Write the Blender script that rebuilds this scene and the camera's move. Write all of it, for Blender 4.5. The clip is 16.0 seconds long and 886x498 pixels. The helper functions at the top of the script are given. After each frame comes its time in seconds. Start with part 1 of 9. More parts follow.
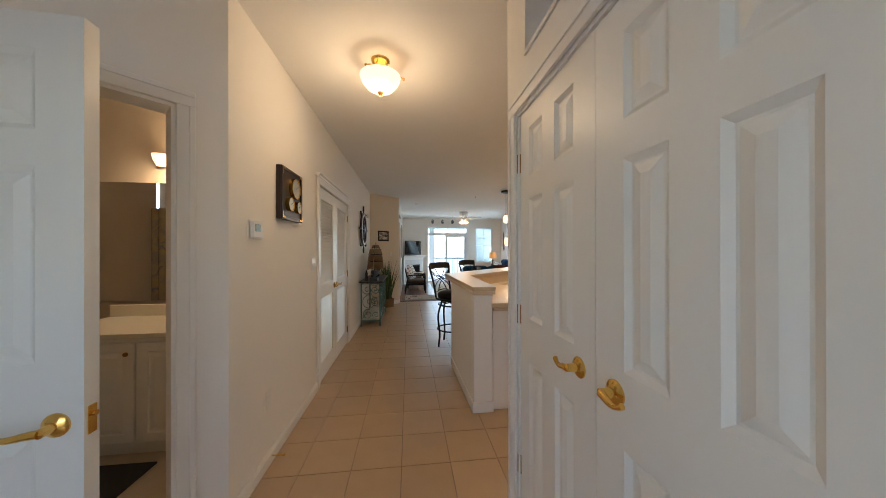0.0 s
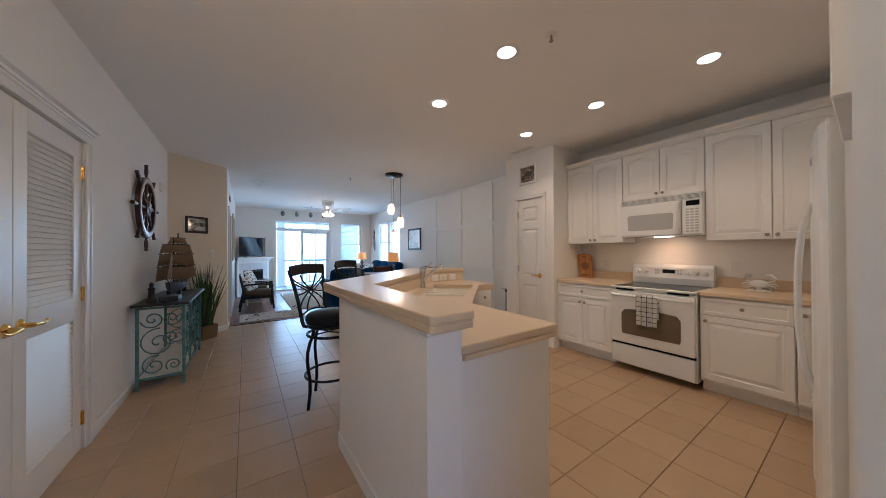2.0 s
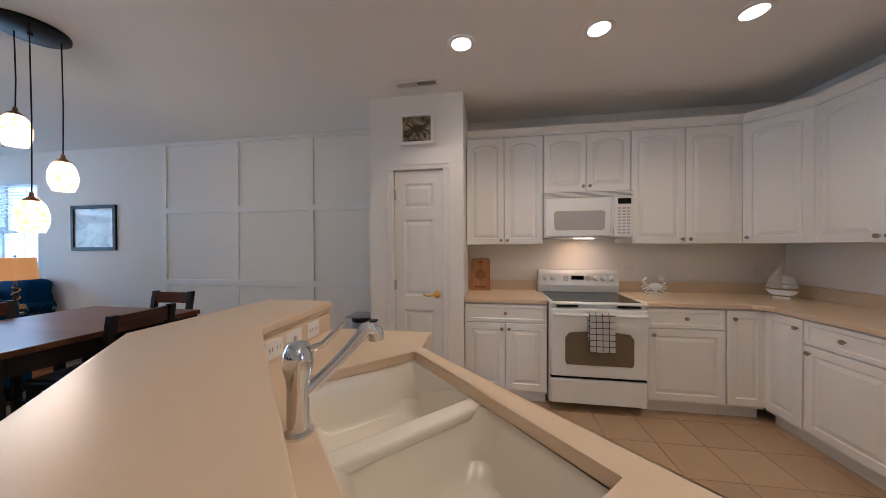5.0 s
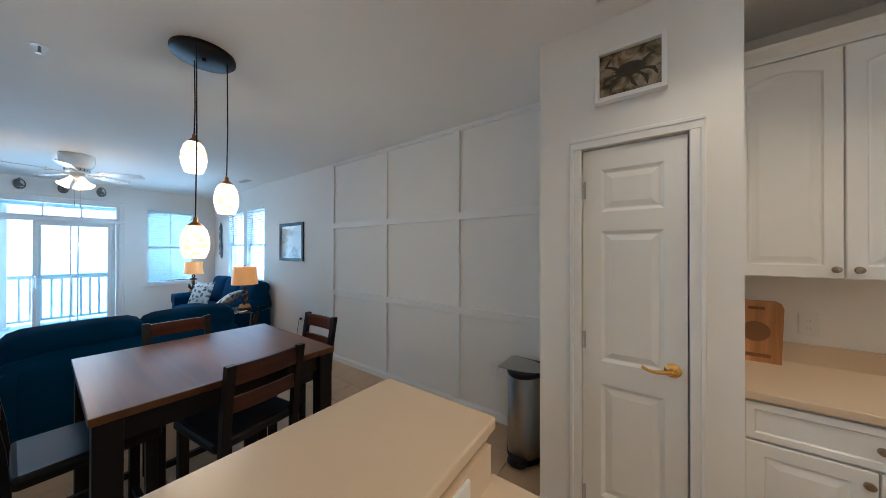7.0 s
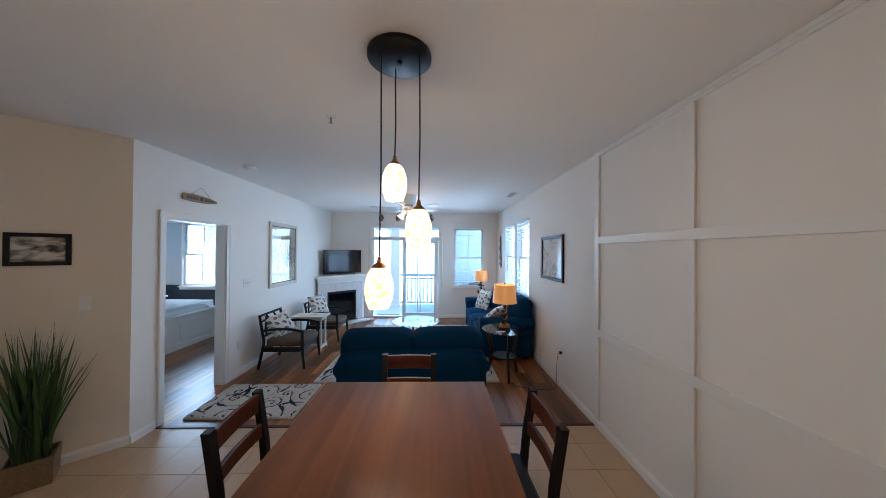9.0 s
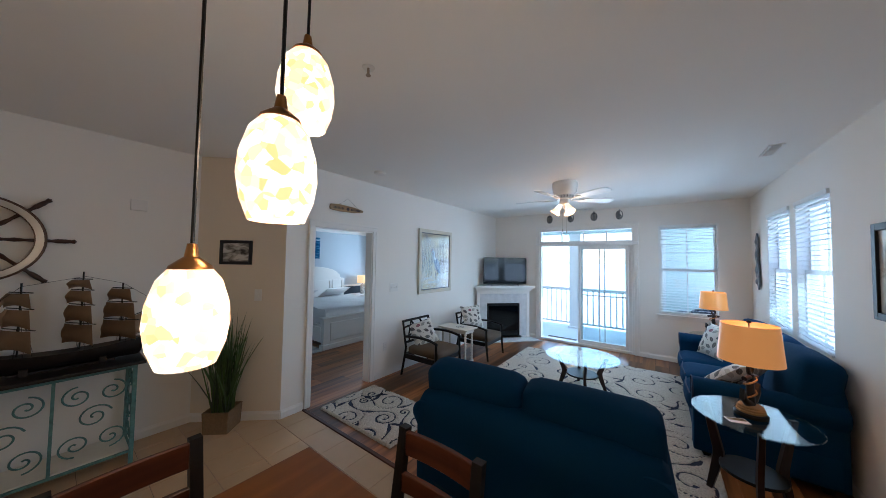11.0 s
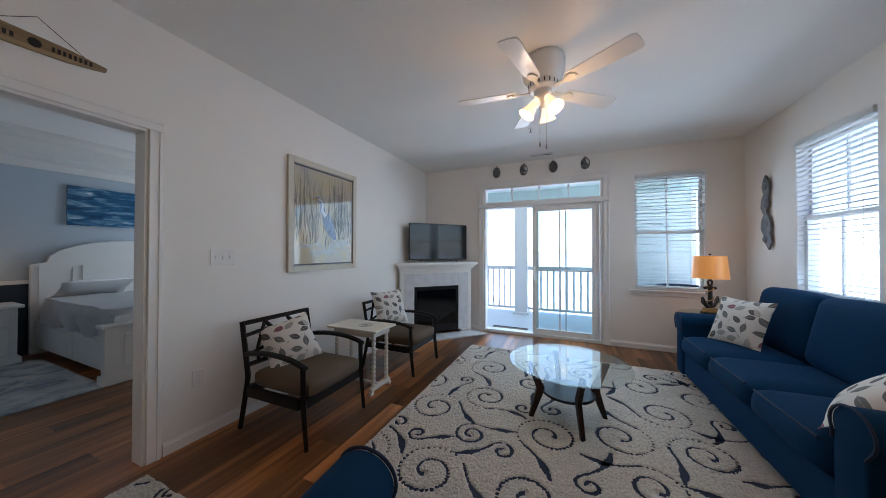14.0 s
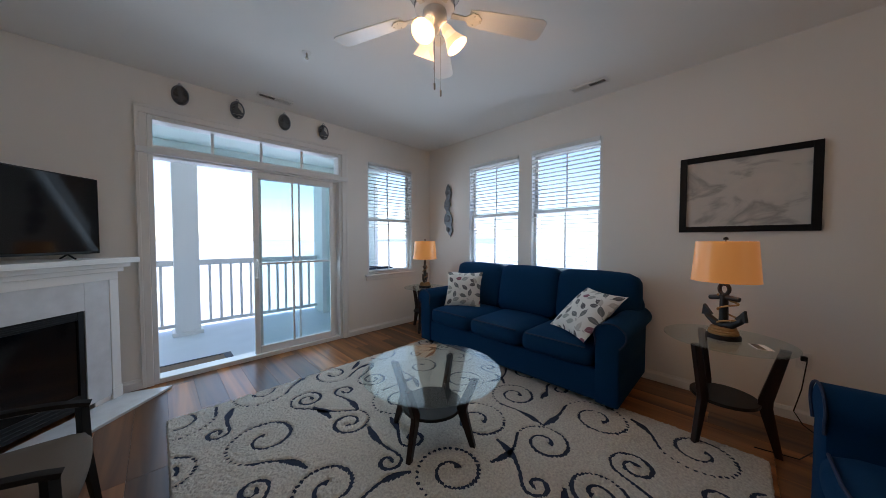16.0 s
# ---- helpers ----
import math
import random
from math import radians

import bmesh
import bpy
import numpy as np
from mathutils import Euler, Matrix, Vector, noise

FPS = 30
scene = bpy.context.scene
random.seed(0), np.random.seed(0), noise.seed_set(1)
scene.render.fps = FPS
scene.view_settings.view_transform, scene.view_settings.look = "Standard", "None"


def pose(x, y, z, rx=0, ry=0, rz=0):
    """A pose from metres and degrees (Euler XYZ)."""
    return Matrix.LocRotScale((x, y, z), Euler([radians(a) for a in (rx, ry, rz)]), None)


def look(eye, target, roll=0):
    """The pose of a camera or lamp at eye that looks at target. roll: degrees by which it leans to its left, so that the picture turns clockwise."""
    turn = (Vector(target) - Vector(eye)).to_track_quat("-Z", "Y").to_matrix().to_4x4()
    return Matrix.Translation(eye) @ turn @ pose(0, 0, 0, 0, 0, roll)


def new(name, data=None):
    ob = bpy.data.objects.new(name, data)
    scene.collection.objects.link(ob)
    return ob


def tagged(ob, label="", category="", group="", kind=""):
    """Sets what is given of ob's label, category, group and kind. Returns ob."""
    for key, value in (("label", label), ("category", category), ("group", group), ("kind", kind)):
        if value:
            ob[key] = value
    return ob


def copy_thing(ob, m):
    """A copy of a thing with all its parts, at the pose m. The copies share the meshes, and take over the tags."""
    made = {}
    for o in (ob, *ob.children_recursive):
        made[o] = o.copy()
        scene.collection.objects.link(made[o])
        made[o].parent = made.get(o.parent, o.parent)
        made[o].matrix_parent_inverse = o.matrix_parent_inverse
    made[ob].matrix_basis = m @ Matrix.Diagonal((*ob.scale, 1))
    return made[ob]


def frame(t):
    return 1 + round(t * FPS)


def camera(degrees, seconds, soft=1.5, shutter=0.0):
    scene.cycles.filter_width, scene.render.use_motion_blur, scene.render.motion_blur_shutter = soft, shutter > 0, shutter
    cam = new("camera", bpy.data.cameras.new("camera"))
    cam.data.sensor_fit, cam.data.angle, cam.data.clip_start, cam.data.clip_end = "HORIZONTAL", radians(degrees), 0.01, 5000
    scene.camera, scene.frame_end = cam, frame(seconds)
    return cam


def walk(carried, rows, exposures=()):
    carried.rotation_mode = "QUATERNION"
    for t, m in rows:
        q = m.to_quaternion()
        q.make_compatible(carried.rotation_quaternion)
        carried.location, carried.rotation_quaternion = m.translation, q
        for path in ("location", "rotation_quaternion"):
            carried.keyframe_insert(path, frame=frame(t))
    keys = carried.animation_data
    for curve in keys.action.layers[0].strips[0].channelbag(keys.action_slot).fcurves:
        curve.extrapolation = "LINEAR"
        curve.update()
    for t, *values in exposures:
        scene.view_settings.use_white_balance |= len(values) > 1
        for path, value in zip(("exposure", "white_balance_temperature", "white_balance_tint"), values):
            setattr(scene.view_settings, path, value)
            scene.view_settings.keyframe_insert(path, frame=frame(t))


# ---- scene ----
cam = camera(113.4, 16.0, soft=0.5)
PATH = [
    (0, (1.663, 0.292, 1.38), (1.898, 2.278, 1.383), -0.1),
    (0.5, (1.677, 0.847, 1.34), (2.037, 2.814, 1.346), -0.1),
    (1, (1.7, 1.232, 1.32), (2.265, 3.151, 1.324), -0.4),
    (1.5, (1.755, 1.535, 1.297), (2.57, 3.362, 1.313), -0.2),
    (2, (1.655, 1.785, 1.300), (2.78, 3.438, 1.312), -0.3),
    (2.5, (1.661, 2.141, 1.321), (3.089, 3.541, 1.328), -0.3),
    (3, (1.759, 2.552, 1.338), (3.428, 3.653, 1.338), -0.3),
    (3.2, (1.798, 2.714, 1.339), (3.541, 3.695, 1.341), -0.3),
    (5.3, (2.722, 4.080, 1.383), (4.700, 4.371, 1.365), -0.2),
    (5.5, (2.846, 4.158, 1.396), (4.823, 4.461, 1.378), -0.2),
    (6, (3.062, 4.268, 1.423), (5.009, 4.724, 1.414), -0.2),
    (6.2, (3.099, 4.284, 1.421), (5.019, 4.847, 1.421), -0.2),
    (6.5, (3.184, 4.321, 1.466), (5.021, 5.112, 1.461), -0.2),
    (7, (3.334, 4.454, 1.505), (4.953, 5.629, 1.514), 0.1),
    (7.5, (3.566, 4.611, 1.562), (4.872, 6.126, 1.574), 0.1),
    (8, (3.829, 4.755, 1.585), (4.727, 6.542, 1.606), 0.2),
    (8.5, (4.004, 5.013, 1.658), (4.469, 6.958, 1.676), 0.4),
    (8.6, (4.048, 5.05, 1.664), (4.417, 7.015, 1.684), 0.4),
    (9, (4.099, 5.218, 1.717), (4.148, 7.217, 1.733), 0.4),
    (9.5, (4.333, 5.306, 1.762), (4.005, 7.279, 1.776), 0.4),
    (10, (4.48, 5.59, 1.79), (3.835, 7.48, 1.80), 0.4),
    (10.2, (4.577, 5.755, 1.758), (3.805, 7.599, 1.794), 0.5),
    (12.3, (4.528, 7.458, 1.612), (3.056, 8.811, 1.645), 0.7),
    (12.5, (4.434, 7.641, 1.585), (2.969, 9.002, 1.619), 0.6),
    (12.9, (4.311, 7.913, 1.479), (2.901, 9.331, 1.51), 0.8),
    (13, (4.261, 7.974, 1.444), (2.872, 9.412, 1.473), 0.6),
    (13.5, (4.087, 8.123, 1.307), (2.899, 9.732, 1.335), 0.7),
    (14, (3.768, 8.106, 1.291), (2.969, 9.94, 1.311), 0.1),
    (14.2, (3.551, 8.036, 1.28), (2.994, 9.957, 1.305), 0.3),
    (14.5, (3.234, 7.962, 1.265), (3.05, 9.953, 1.288), -0.2),
    (15, (2.732, 8.223, 1.234), (3.233, 10.159, 1.256), -0.2),
    (15.2, (2.579, 8.349, 1.215), (3.328, 10.203, 1.241), -0.2),
    (15.5, (2.478, 8.689, 1.215), (3.548, 10.378, 1.22), -0.2),
    (15.6, (2.435, 8.809, 1.197), (3.598, 10.436, 1.206), -0.2),
    (15.8, (2.435, 9.027, 1.221), (3.745, 10.538, 1.204), -0.3),
    (16, (2.513, 9.191, 1.27), (3.914, 10.617, 1.207), -0.0),
]
EXPOSURES = [(0.0, 2.12, 6050, 10), (0.6, 2.20, 5850, 10), (1.0, 2.24, 5350, 11), (1.5, 2.26, 5200, 12), (2.0, 2.26, 4950, 12), (3.2, 2.24, 4800, 12), (5.6, 2.3, 4620, 12), (6.0, 2.33, 4570, 10), (6.4, 2.22, 4330, 0), (7.0, 2.28, 4550, 3), (8.0, 2.28, 4900, 12), (10.2, 2.08, 5080, 12), (12.3, 1.90, 5600, 12), (13.0, 1.82, 5750, 12), (14.0, 1.65, 5850, 18), (15.0, 1.4, 6020, 19), (16.0, 1.2, 6020, 19)]
walk(cam, [(t, look(eye, target, roll)) for t, eye, target, roll in PATH],
     exposures=EXPOSURES)

# ---- sky, sun and lamps ----
world = bpy.data.worlds.new("world")
scene.world = world
world.use_nodes = True
wn = world.node_tree
sky = wn.nodes.new("ShaderNodeTexSky")
sky.sky_type = "NISHITA"
sky.sun_disc = False
sky.sun_elevation = radians(55)
sky.sun_rotation = radians(202)
sky.air_density, sky.dust_density = 1.0, 0.6
wn.nodes["Background"].inputs["Strength"].default_value = 0.15
wn.links.new(sky.outputs[0], wn.nodes["Background"].inputs["Color"])


def lamp(name, kind, m, energy, color, size=0.1, size_y=None, spot=None):
    d = bpy.data.lights.new(name, kind)
    d.energy, d.color = energy, color
    if kind == "AREA":
        d.shape, d.size, d.size_y = "RECTANGLE", size, size_y or size
    elif kind == "SUN":
        d.angle = size
    else:
        d.shadow_soft_size = size
    if spot:
        d.spot_size, d.spot_blend = radians(spot), 0.6
    ob = new(name, d)
    ob.matrix_world = m
    return ob


WARM, DAY = (1.0, 0.69, 0.39), (0.68, 0.90, 1.0)
lamp("sun", "SUN", look((-9, -12, 34), (0, 10, 0)), 3.4, (1.0, 0.95, 0.88), radians(0.53))
lamp("slider_daylight", "AREA", look((3.33, 12.70, 1.2), (3.33, 9.9, 0.0)), 5.6, DAY, 1.65, 2.2)
lamp("window_daylight", "AREA", look((4.95, 12.66, 1.55), (4.6, 9.5, 0.3)), 1.58, DAY, 0.75, 1.5)
lamp("side_window_daylight", "AREA", look((5.62, 11.04, 1.62), (2.6, 10.6, 0.4)), 3.0, DAY, 1.7, 1.3)
lamp("bedroom_window_daylight", "AREA", look((-1.5, 12.27, 1.6), (-0.4, 8, 1.0)), 10.0, (0.75, 0.92, 1.0), 0.85, 1.4)
lamp("entrance_daylight", "AREA", look((1.1, -0.75, 1.2), (1.0, 4, 1.2)), 0.14, (0.66, 0.88, 1.0), 1.0, 1.9)
lamp("hall_bulb", "POINT", pose(1.47, 2.38, 2.40), 2.7, WARM, 0.09)
for cx, cy in ((3.183, 3.22), (3.183, 4.08), (4.46, 3.265), (4.46, 4.11), (4.46, 2.44)):
    lamp("downlight_beam", "SPOT", pose(cx, cy, 2.67), 3.55, (1.0, 0.65, 0.34), 0.05, spot=130)
for px, py, pz in ((3.88, 6.745, 2.07), (4.014, 6.63, 1.82), (3.842, 6.55, 1.545)):
    lamp("pendant_bulb", "POINT", pose(px, py, pz - 0.15), 1.1, WARM, 0.05)
for a in (78, 198, -42):
    lamp("fan_bulb", "POINT", pose(3.59 + 0.15 * math.cos(radians(a)), 10.35 + 0.15 * math.sin(radians(a)), 2.27), 1.0, (1.0, 0.60, 0.28), 0.06)
lamp("table_lamp_bulb", "POINT", pose(5.06, 9.25, 1.15), 0.36, WARM, 0.06)
lamp("table_lamp_bulb", "POINT", pose(5.21, 12.30, 1.14), 0.22, WARM, 0.06)
lamp("bedroom_lamp_bulb", "POINT", pose(-1.62, 11.35, 1.30), 0.72, WARM, 0.06)
lamp("hood_bulb", "AREA", look((5.52, 3.06, 1.425), (5.50, 3.06, 0)), 0.13, (1.0, 0.40, 0.09), 0.06, 0.06)
lamp("bath_bulb", "POINT", pose(-0.25, 2.9, 2.05), 3.2, WARM, 0.08)

# ---- helpers for building ----
rnd = random.Random(7)


def box(bm, x0, y0, z0, x1, y1, z1, m=None):
    vs = [bm.verts.new((x, y, z)) for z in (z0, z1) for y in (y0, y1) for x in (x0, x1)]
    if m is not None:
        for v in vs:
            v.co = m @ v.co
    a = [bm.faces.new([vs[i] for i in f]) for f in ((0, 2, 3, 1), (4, 5, 7, 6), (0, 1, 5, 4), (2, 6, 7, 3), (0, 4, 6, 2), (1, 3, 7, 5))]
    return a


def lathe(bm, prof, seg=24, m=None, cap=True):
    rings = []
    for r, z in prof:
        ring = [bm.verts.new((r * math.cos(2 * math.pi * i / seg), r * math.sin(2 * math.pi * i / seg), z)) for i in range(seg)]
        rings.append(ring)
    for a, b in zip(rings, rings[1:]):
        for i in range(seg):
            bm.faces.new((a[i], a[(i + 1) % seg], b[(i + 1) % seg], b[i]))
    if cap:
        if prof[0][0] > 1e-5:
            bm.faces.new(list(reversed(rings[0])))
        if prof[-1][0] > 1e-5:
            bm.faces.new(rings[-1])
    if m is not None:
        for ring in rings:
            for v in ring:
                v.co = m @ v.co


def tube(bm, pts, r, seg=8, close=False):
    pts = [Vector(p) for p in pts]
    n = len(pts)
    rs = r if isinstance(r, (list, tuple)) else [r] * n
    rings, up = [], None
    for i, p in enumerate(pts):
        if close:
            d = pts[(i + 1) % n] - pts[i - 1]
        else:
            d = pts[min(i + 1, n - 1)] - pts[max(i - 1, 0)]
        d.normalize()
        if up is None:
            up = Vector((0, 0, 1)) if abs(d.z) < 0.9 else Vector((1, 0, 0))
        u = (up - d * up.dot(d))
        if u.length < 1e-4:
            u = d.orthogonal()
        u.normalize()
        up = u
        v = d.cross(u)
        rings.append([bm.verts.new(p + (u * math.cos(2 * math.pi * k / seg) + v * math.sin(2 * math.pi * k / seg)) * rs[i]) for k in range(seg)])
    pairs = list(zip(rings, rings[1:])) + ([(rings[-1], rings[0])] if close else [])
    for a, b in pairs:
        for k in range(seg):
            bm.faces.new((a[k], b[k], b[(k + 1) % seg], a[(k + 1) % seg]))
    if not close:
        bm.faces.new(rings[0])
        bm.faces.new(list(reversed(rings[-1])))


def prism(bm, poly, z0, z1, m=None):
    lo = [bm.verts.new((x, y, z0)) for x, y in poly]
    hi = [bm.verts.new((x, y, z1)) for x, y in poly]
    if m is not None:
        for v in lo + hi:
            v.co = m @ v.co
    bm.faces.new(list(reversed(lo)))
    bm.faces.new(hi)
    n = len(poly)
    for i in range(n):
        bm.faces.new((lo[i], lo[(i + 1) % n], hi[(i + 1) % n], hi[i]))


def cyl(bm, p0, p1, r, seg=12):
    tube(bm, [p0, p1], r, seg)


def bez(a, b, c, d, n=10):
    a, b, c, d = Vector(a), Vector(b), Vector(c), Vector(d)
    return [a * (1 - t) ** 3 + b * 3 * t * (1 - t) ** 2 + c * 3 * t * t * (1 - t) + d * t ** 3 for t in [i / n for i in range(n + 1)]]


def finish(name, bm, mat, bevel=0.0, smooth=False, segs=2):
    bmesh.ops.recalc_face_normals(bm, faces=bm.faces)
    if bevel > 0:
        es = [e for e in bm.edges if len(e.link_faces) == 2 and e.calc_face_angle(0) > 0.5]
        bmesh.ops.bevel(bm, geom=es, offset=bevel, segments=segs, affect="EDGES", profile=0.5, clamp_overlap=True)
    me = bpy.data.meshes.new(name)
    bm.to_mesh(me)
    bm.free()
    if smooth:
        me.polygons.foreach_set("use_smooth", [True] * len(me.polygons))
        me.set_sharp_from_angle(angle=radians(40))
    for mm in (mat if isinstance(mat, (list, tuple)) else [mat]):
        me.materials.append(mm)
    return me


def part(name, bm, mat, parent, label="", bevel=0.0, smooth=False, m=None, segs=2):
    ob = new(name, finish(name, bm, mat, bevel, smooth, segs))
    ob.parent = parent
    if m is not None:
        ob.matrix_basis = m
    return tagged(ob, label)


def thing(name, label, category, group="", m=None, kind=""):
    ob = new(name)
    ob.empty_display_size = 0.1
    if m is not None:
        ob.matrix_basis = m
    return tagged(ob, label, category, group, kind)


def solid(name, bm, mat, label, category, group="", bevel=0.0, smooth=False, m=None, kind="", segs=2):
    ob = new(name, finish(name, bm, mat, bevel, smooth, segs))
    if m is not None:
        ob.matrix_basis = m
    return tagged(ob, label, category, group, kind)


def BM():
    return bmesh.new()


# ---- materials ----
def mat(name, color, rough=0.5, metal=0.0, var=0.08, scale=6.0, bump=0.0, bscale=80.0, rvar=0.0, coords="Object", spec=0.5, sheen=0.0, coat=0.0, island=0.0, detail=4.0):
    m = bpy.data.materials.new(name)
    m.use_nodes = True
    nt = m.node_tree
    p = nt.nodes["Principled BSDF"]
    p.inputs["Roughness"].default_value = rough
    p.inputs["Metallic"].default_value = metal
    p.inputs["Specular IOR Level"].default_value = spec
    p.inputs["Sheen Weight"].default_value = sheen
    p.inputs["Coat Weight"].default_value = coat
    tc = nt.nodes.new("ShaderNodeTexCoord")
    n1 = nt.nodes.new("ShaderNodeTexNoise")
    n1.inputs["Scale"].default_value = scale
    n1.inputs["Detail"].default_value = detail
    nt.links.new(tc.outputs[coords], n1.inputs["Vector"])
    ramp = nt.nodes.new("ShaderNodeMix")
    ramp.data_type = "RGBA"
    c = Vector(color[:3])
    ramp.inputs["A"].default_value = (*(c * (1 - var)), 1)
    ramp.inputs["B"].default_value = (*[min(1, k * (1 + var)) for k in c], 1)
    nt.links.new(n1.outputs["Fac"], ramp.inputs["Factor"])
    out = ramp.outputs["Result"]
    if island:
        oi = nt.nodes.new("ShaderNodeObjectInfo")
        hs = nt.nodes.new("ShaderNodeHueSaturation")
        mr = nt.nodes.new("ShaderNodeMapRange")
        mr.inputs["To Min"].default_value, mr.inputs["To Max"].default_value = 1 - island, 1 + island
        nt.links.new(oi.outputs["Random"], mr.inputs["Value"])
        nt.links.new(mr.outputs["Result"], hs.inputs["Value"])
        nt.links.new(out, hs.inputs["Color"])
        out = hs.outputs["Color"]
    nt.links.new(out, p.inputs["Base Color"])
    if rvar:
        mr = nt.nodes.new("ShaderNodeMapRange")
        mr.inputs["To Min"].default_value, mr.inputs["To Max"].default_value = max(0, rough - rvar), min(1, rough + rvar)
        n3 = nt.nodes.new("ShaderNodeTexNoise")
        n3.inputs["Scale"].default_value = scale * 3.1
        nt.links.new(tc.outputs[coords], n3.inputs["Vector"])
        nt.links.new(n3.outputs["Fac"], mr.inputs["Value"])
        nt.links.new(mr.outputs["Result"], p.inputs["Roughness"])
    if bump:
        n2 = nt.nodes.new("ShaderNodeTexNoise")
        n2.inputs["Scale"].default_value = bscale
        n2.inputs["Detail"].default_value = 3
        nt.links.new(tc.outputs[coords], n2.inputs["Vector"])
        b = nt.nodes.new("ShaderNodeBump")
        b.inputs["Strength"].default_value = bump
        b.inputs["Distance"].default_value = 0.004
        nt.links.new(n2.outputs["Fac"], b.inputs["Height"])
        nt.links.new(b.outputs["Normal"], p.inputs["Normal"])
    return m


def wood(name, dark, light, axis="Y", rough=0.4, scale=1.0, island=0.0, coat=0.0, objrand=True, spec=0.5):
    m = bpy.data.materials.new(name)
    m.use_nodes = True
    nt = m.node_tree
    p = nt.nodes["Principled BSDF"]
    p.inputs["Roughness"].default_value = rough
    p.inputs["Coat Weight"].default_value = coat
    p.inputs["Specular IOR Level"].default_value = spec
    tc = nt.nodes.new("ShaderNodeTexCoord")
    mp = nt.nodes.new("ShaderNodeMapping")
    st = {"X": (1.2, 22, 22), "Y": (22, 1.2, 22), "Z": (22, 22, 1.2)}[axis]
    mp.inputs["Scale"].default_value = [k * scale for k in st]
    oi = nt.nodes.new("ShaderNodeObjectInfo")
    add = nt.nodes.new("ShaderNodeVectorMath")
    add.operation = "ADD"
    mul = nt.nodes.new("ShaderNodeMath")
    mul.operation = "MULTIPLY"
    mul.inputs[1].default_value = 37.0 if objrand else 0.0
    nt.links.new(oi.outputs["Random"], mul.inputs[0])
    nt.links.new(tc.outputs["Object"], add.inputs[0])
    nt.links.new(mul.outputs[0], add.inputs[1])
    nt.links.new(add.outputs[0], mp.inputs["Vector"])
    n1 = nt.nodes.new("ShaderNodeTexNoise")
    n1.inputs["Scale"].default_value, n1.inputs["Detail"].default_value, n1.inputs["Distortion"].default_value = 1.0, 6, 0.6
    nt.links.new(mp.outputs[0], n1.inputs["Vector"])
    cr = nt.nodes.new("ShaderNodeValToRGB")
    cr.color_ramp.elements[0].position, cr.color_ramp.elements[1].position = 0.32, 0.68
    cr.color_ramp.elements[0].color, cr.color_ramp.elements[1].color = (*dark, 1), (*light, 1)
    nt.links.new(n1.outputs["Fac"], cr.inputs["Fac"])
    out = cr.outputs["Color"]
    if island:
        hs = nt.nodes.new("ShaderNodeHueSaturation")
        mr = nt.nodes.new("ShaderNodeMapRange")
        mr.inputs["To Min"].default_value, mr.inputs["To Max"].default_value = 1 - island, 1 + island
        nt.links.new(oi.outputs["Random"], mr.inputs["Value"])
        nt.links.new(mr.outputs["Result"], hs.inputs["Value"])
        nt.links.new(out, hs.inputs["Color"])
        out = hs.outputs["Color"]
    nt.links.new(out, p.inputs["Base Color"])
    b = nt.nodes.new("ShaderNodeBump")
    b.inputs["Strength"].default_value, b.inputs["Distance"].default_value = 0.15, 0.002
    nt.links.new(n1.outputs["Fac"], b.inputs["Height"])
    nt.links.new(b.outputs["Normal"], p.inputs["Normal"])
    return m


def glow(name, color, strength):
    m = bpy.data.materials.new(name)
    m.use_nodes = True
    p = m.node_tree.nodes["Principled BSDF"]
    p.inputs["Base Color"].default_value = (*color, 1)
    p.inputs["Emission Color"].default_value = (*color, 1)
    p.inputs["Emission Strength"].default_value = strength
    p.inputs["Roughness"].default_value = 0.3
    return m


def mottled(name, c1, c2, strength, scale):
    m = glow(name, c1, strength)
    nt = m.node_tree
    p = nt.nodes["Principled BSDF"]
    tc = nt.nodes.new("ShaderNodeTexCoord")
    v = nt.nodes.new("ShaderNodeTexVoronoi")
    v.inputs["Scale"].default_value = scale
    nt.links.new(tc.outputs["Object"], v.inputs["Vector"])
    sep = nt.nodes.new("ShaderNodeSeparateColor")
    nt.links.new(v.outputs["Color"], sep.inputs[0])
    mx = nt.nodes.new("ShaderNodeMix")
    mx.data_type = "RGBA"
    mx.inputs["A"].default_value, mx.inputs["B"].default_value = (*c1, 1), (*c2, 1)
    nt.links.new(sep.outputs[0], mx.inputs["Factor"])
    nt.links.new(mx.outputs["Result"], p.inputs["Emission Color"])
    nt.links.new(mx.outputs["Result"], p.inputs["Base Color"])
    return m


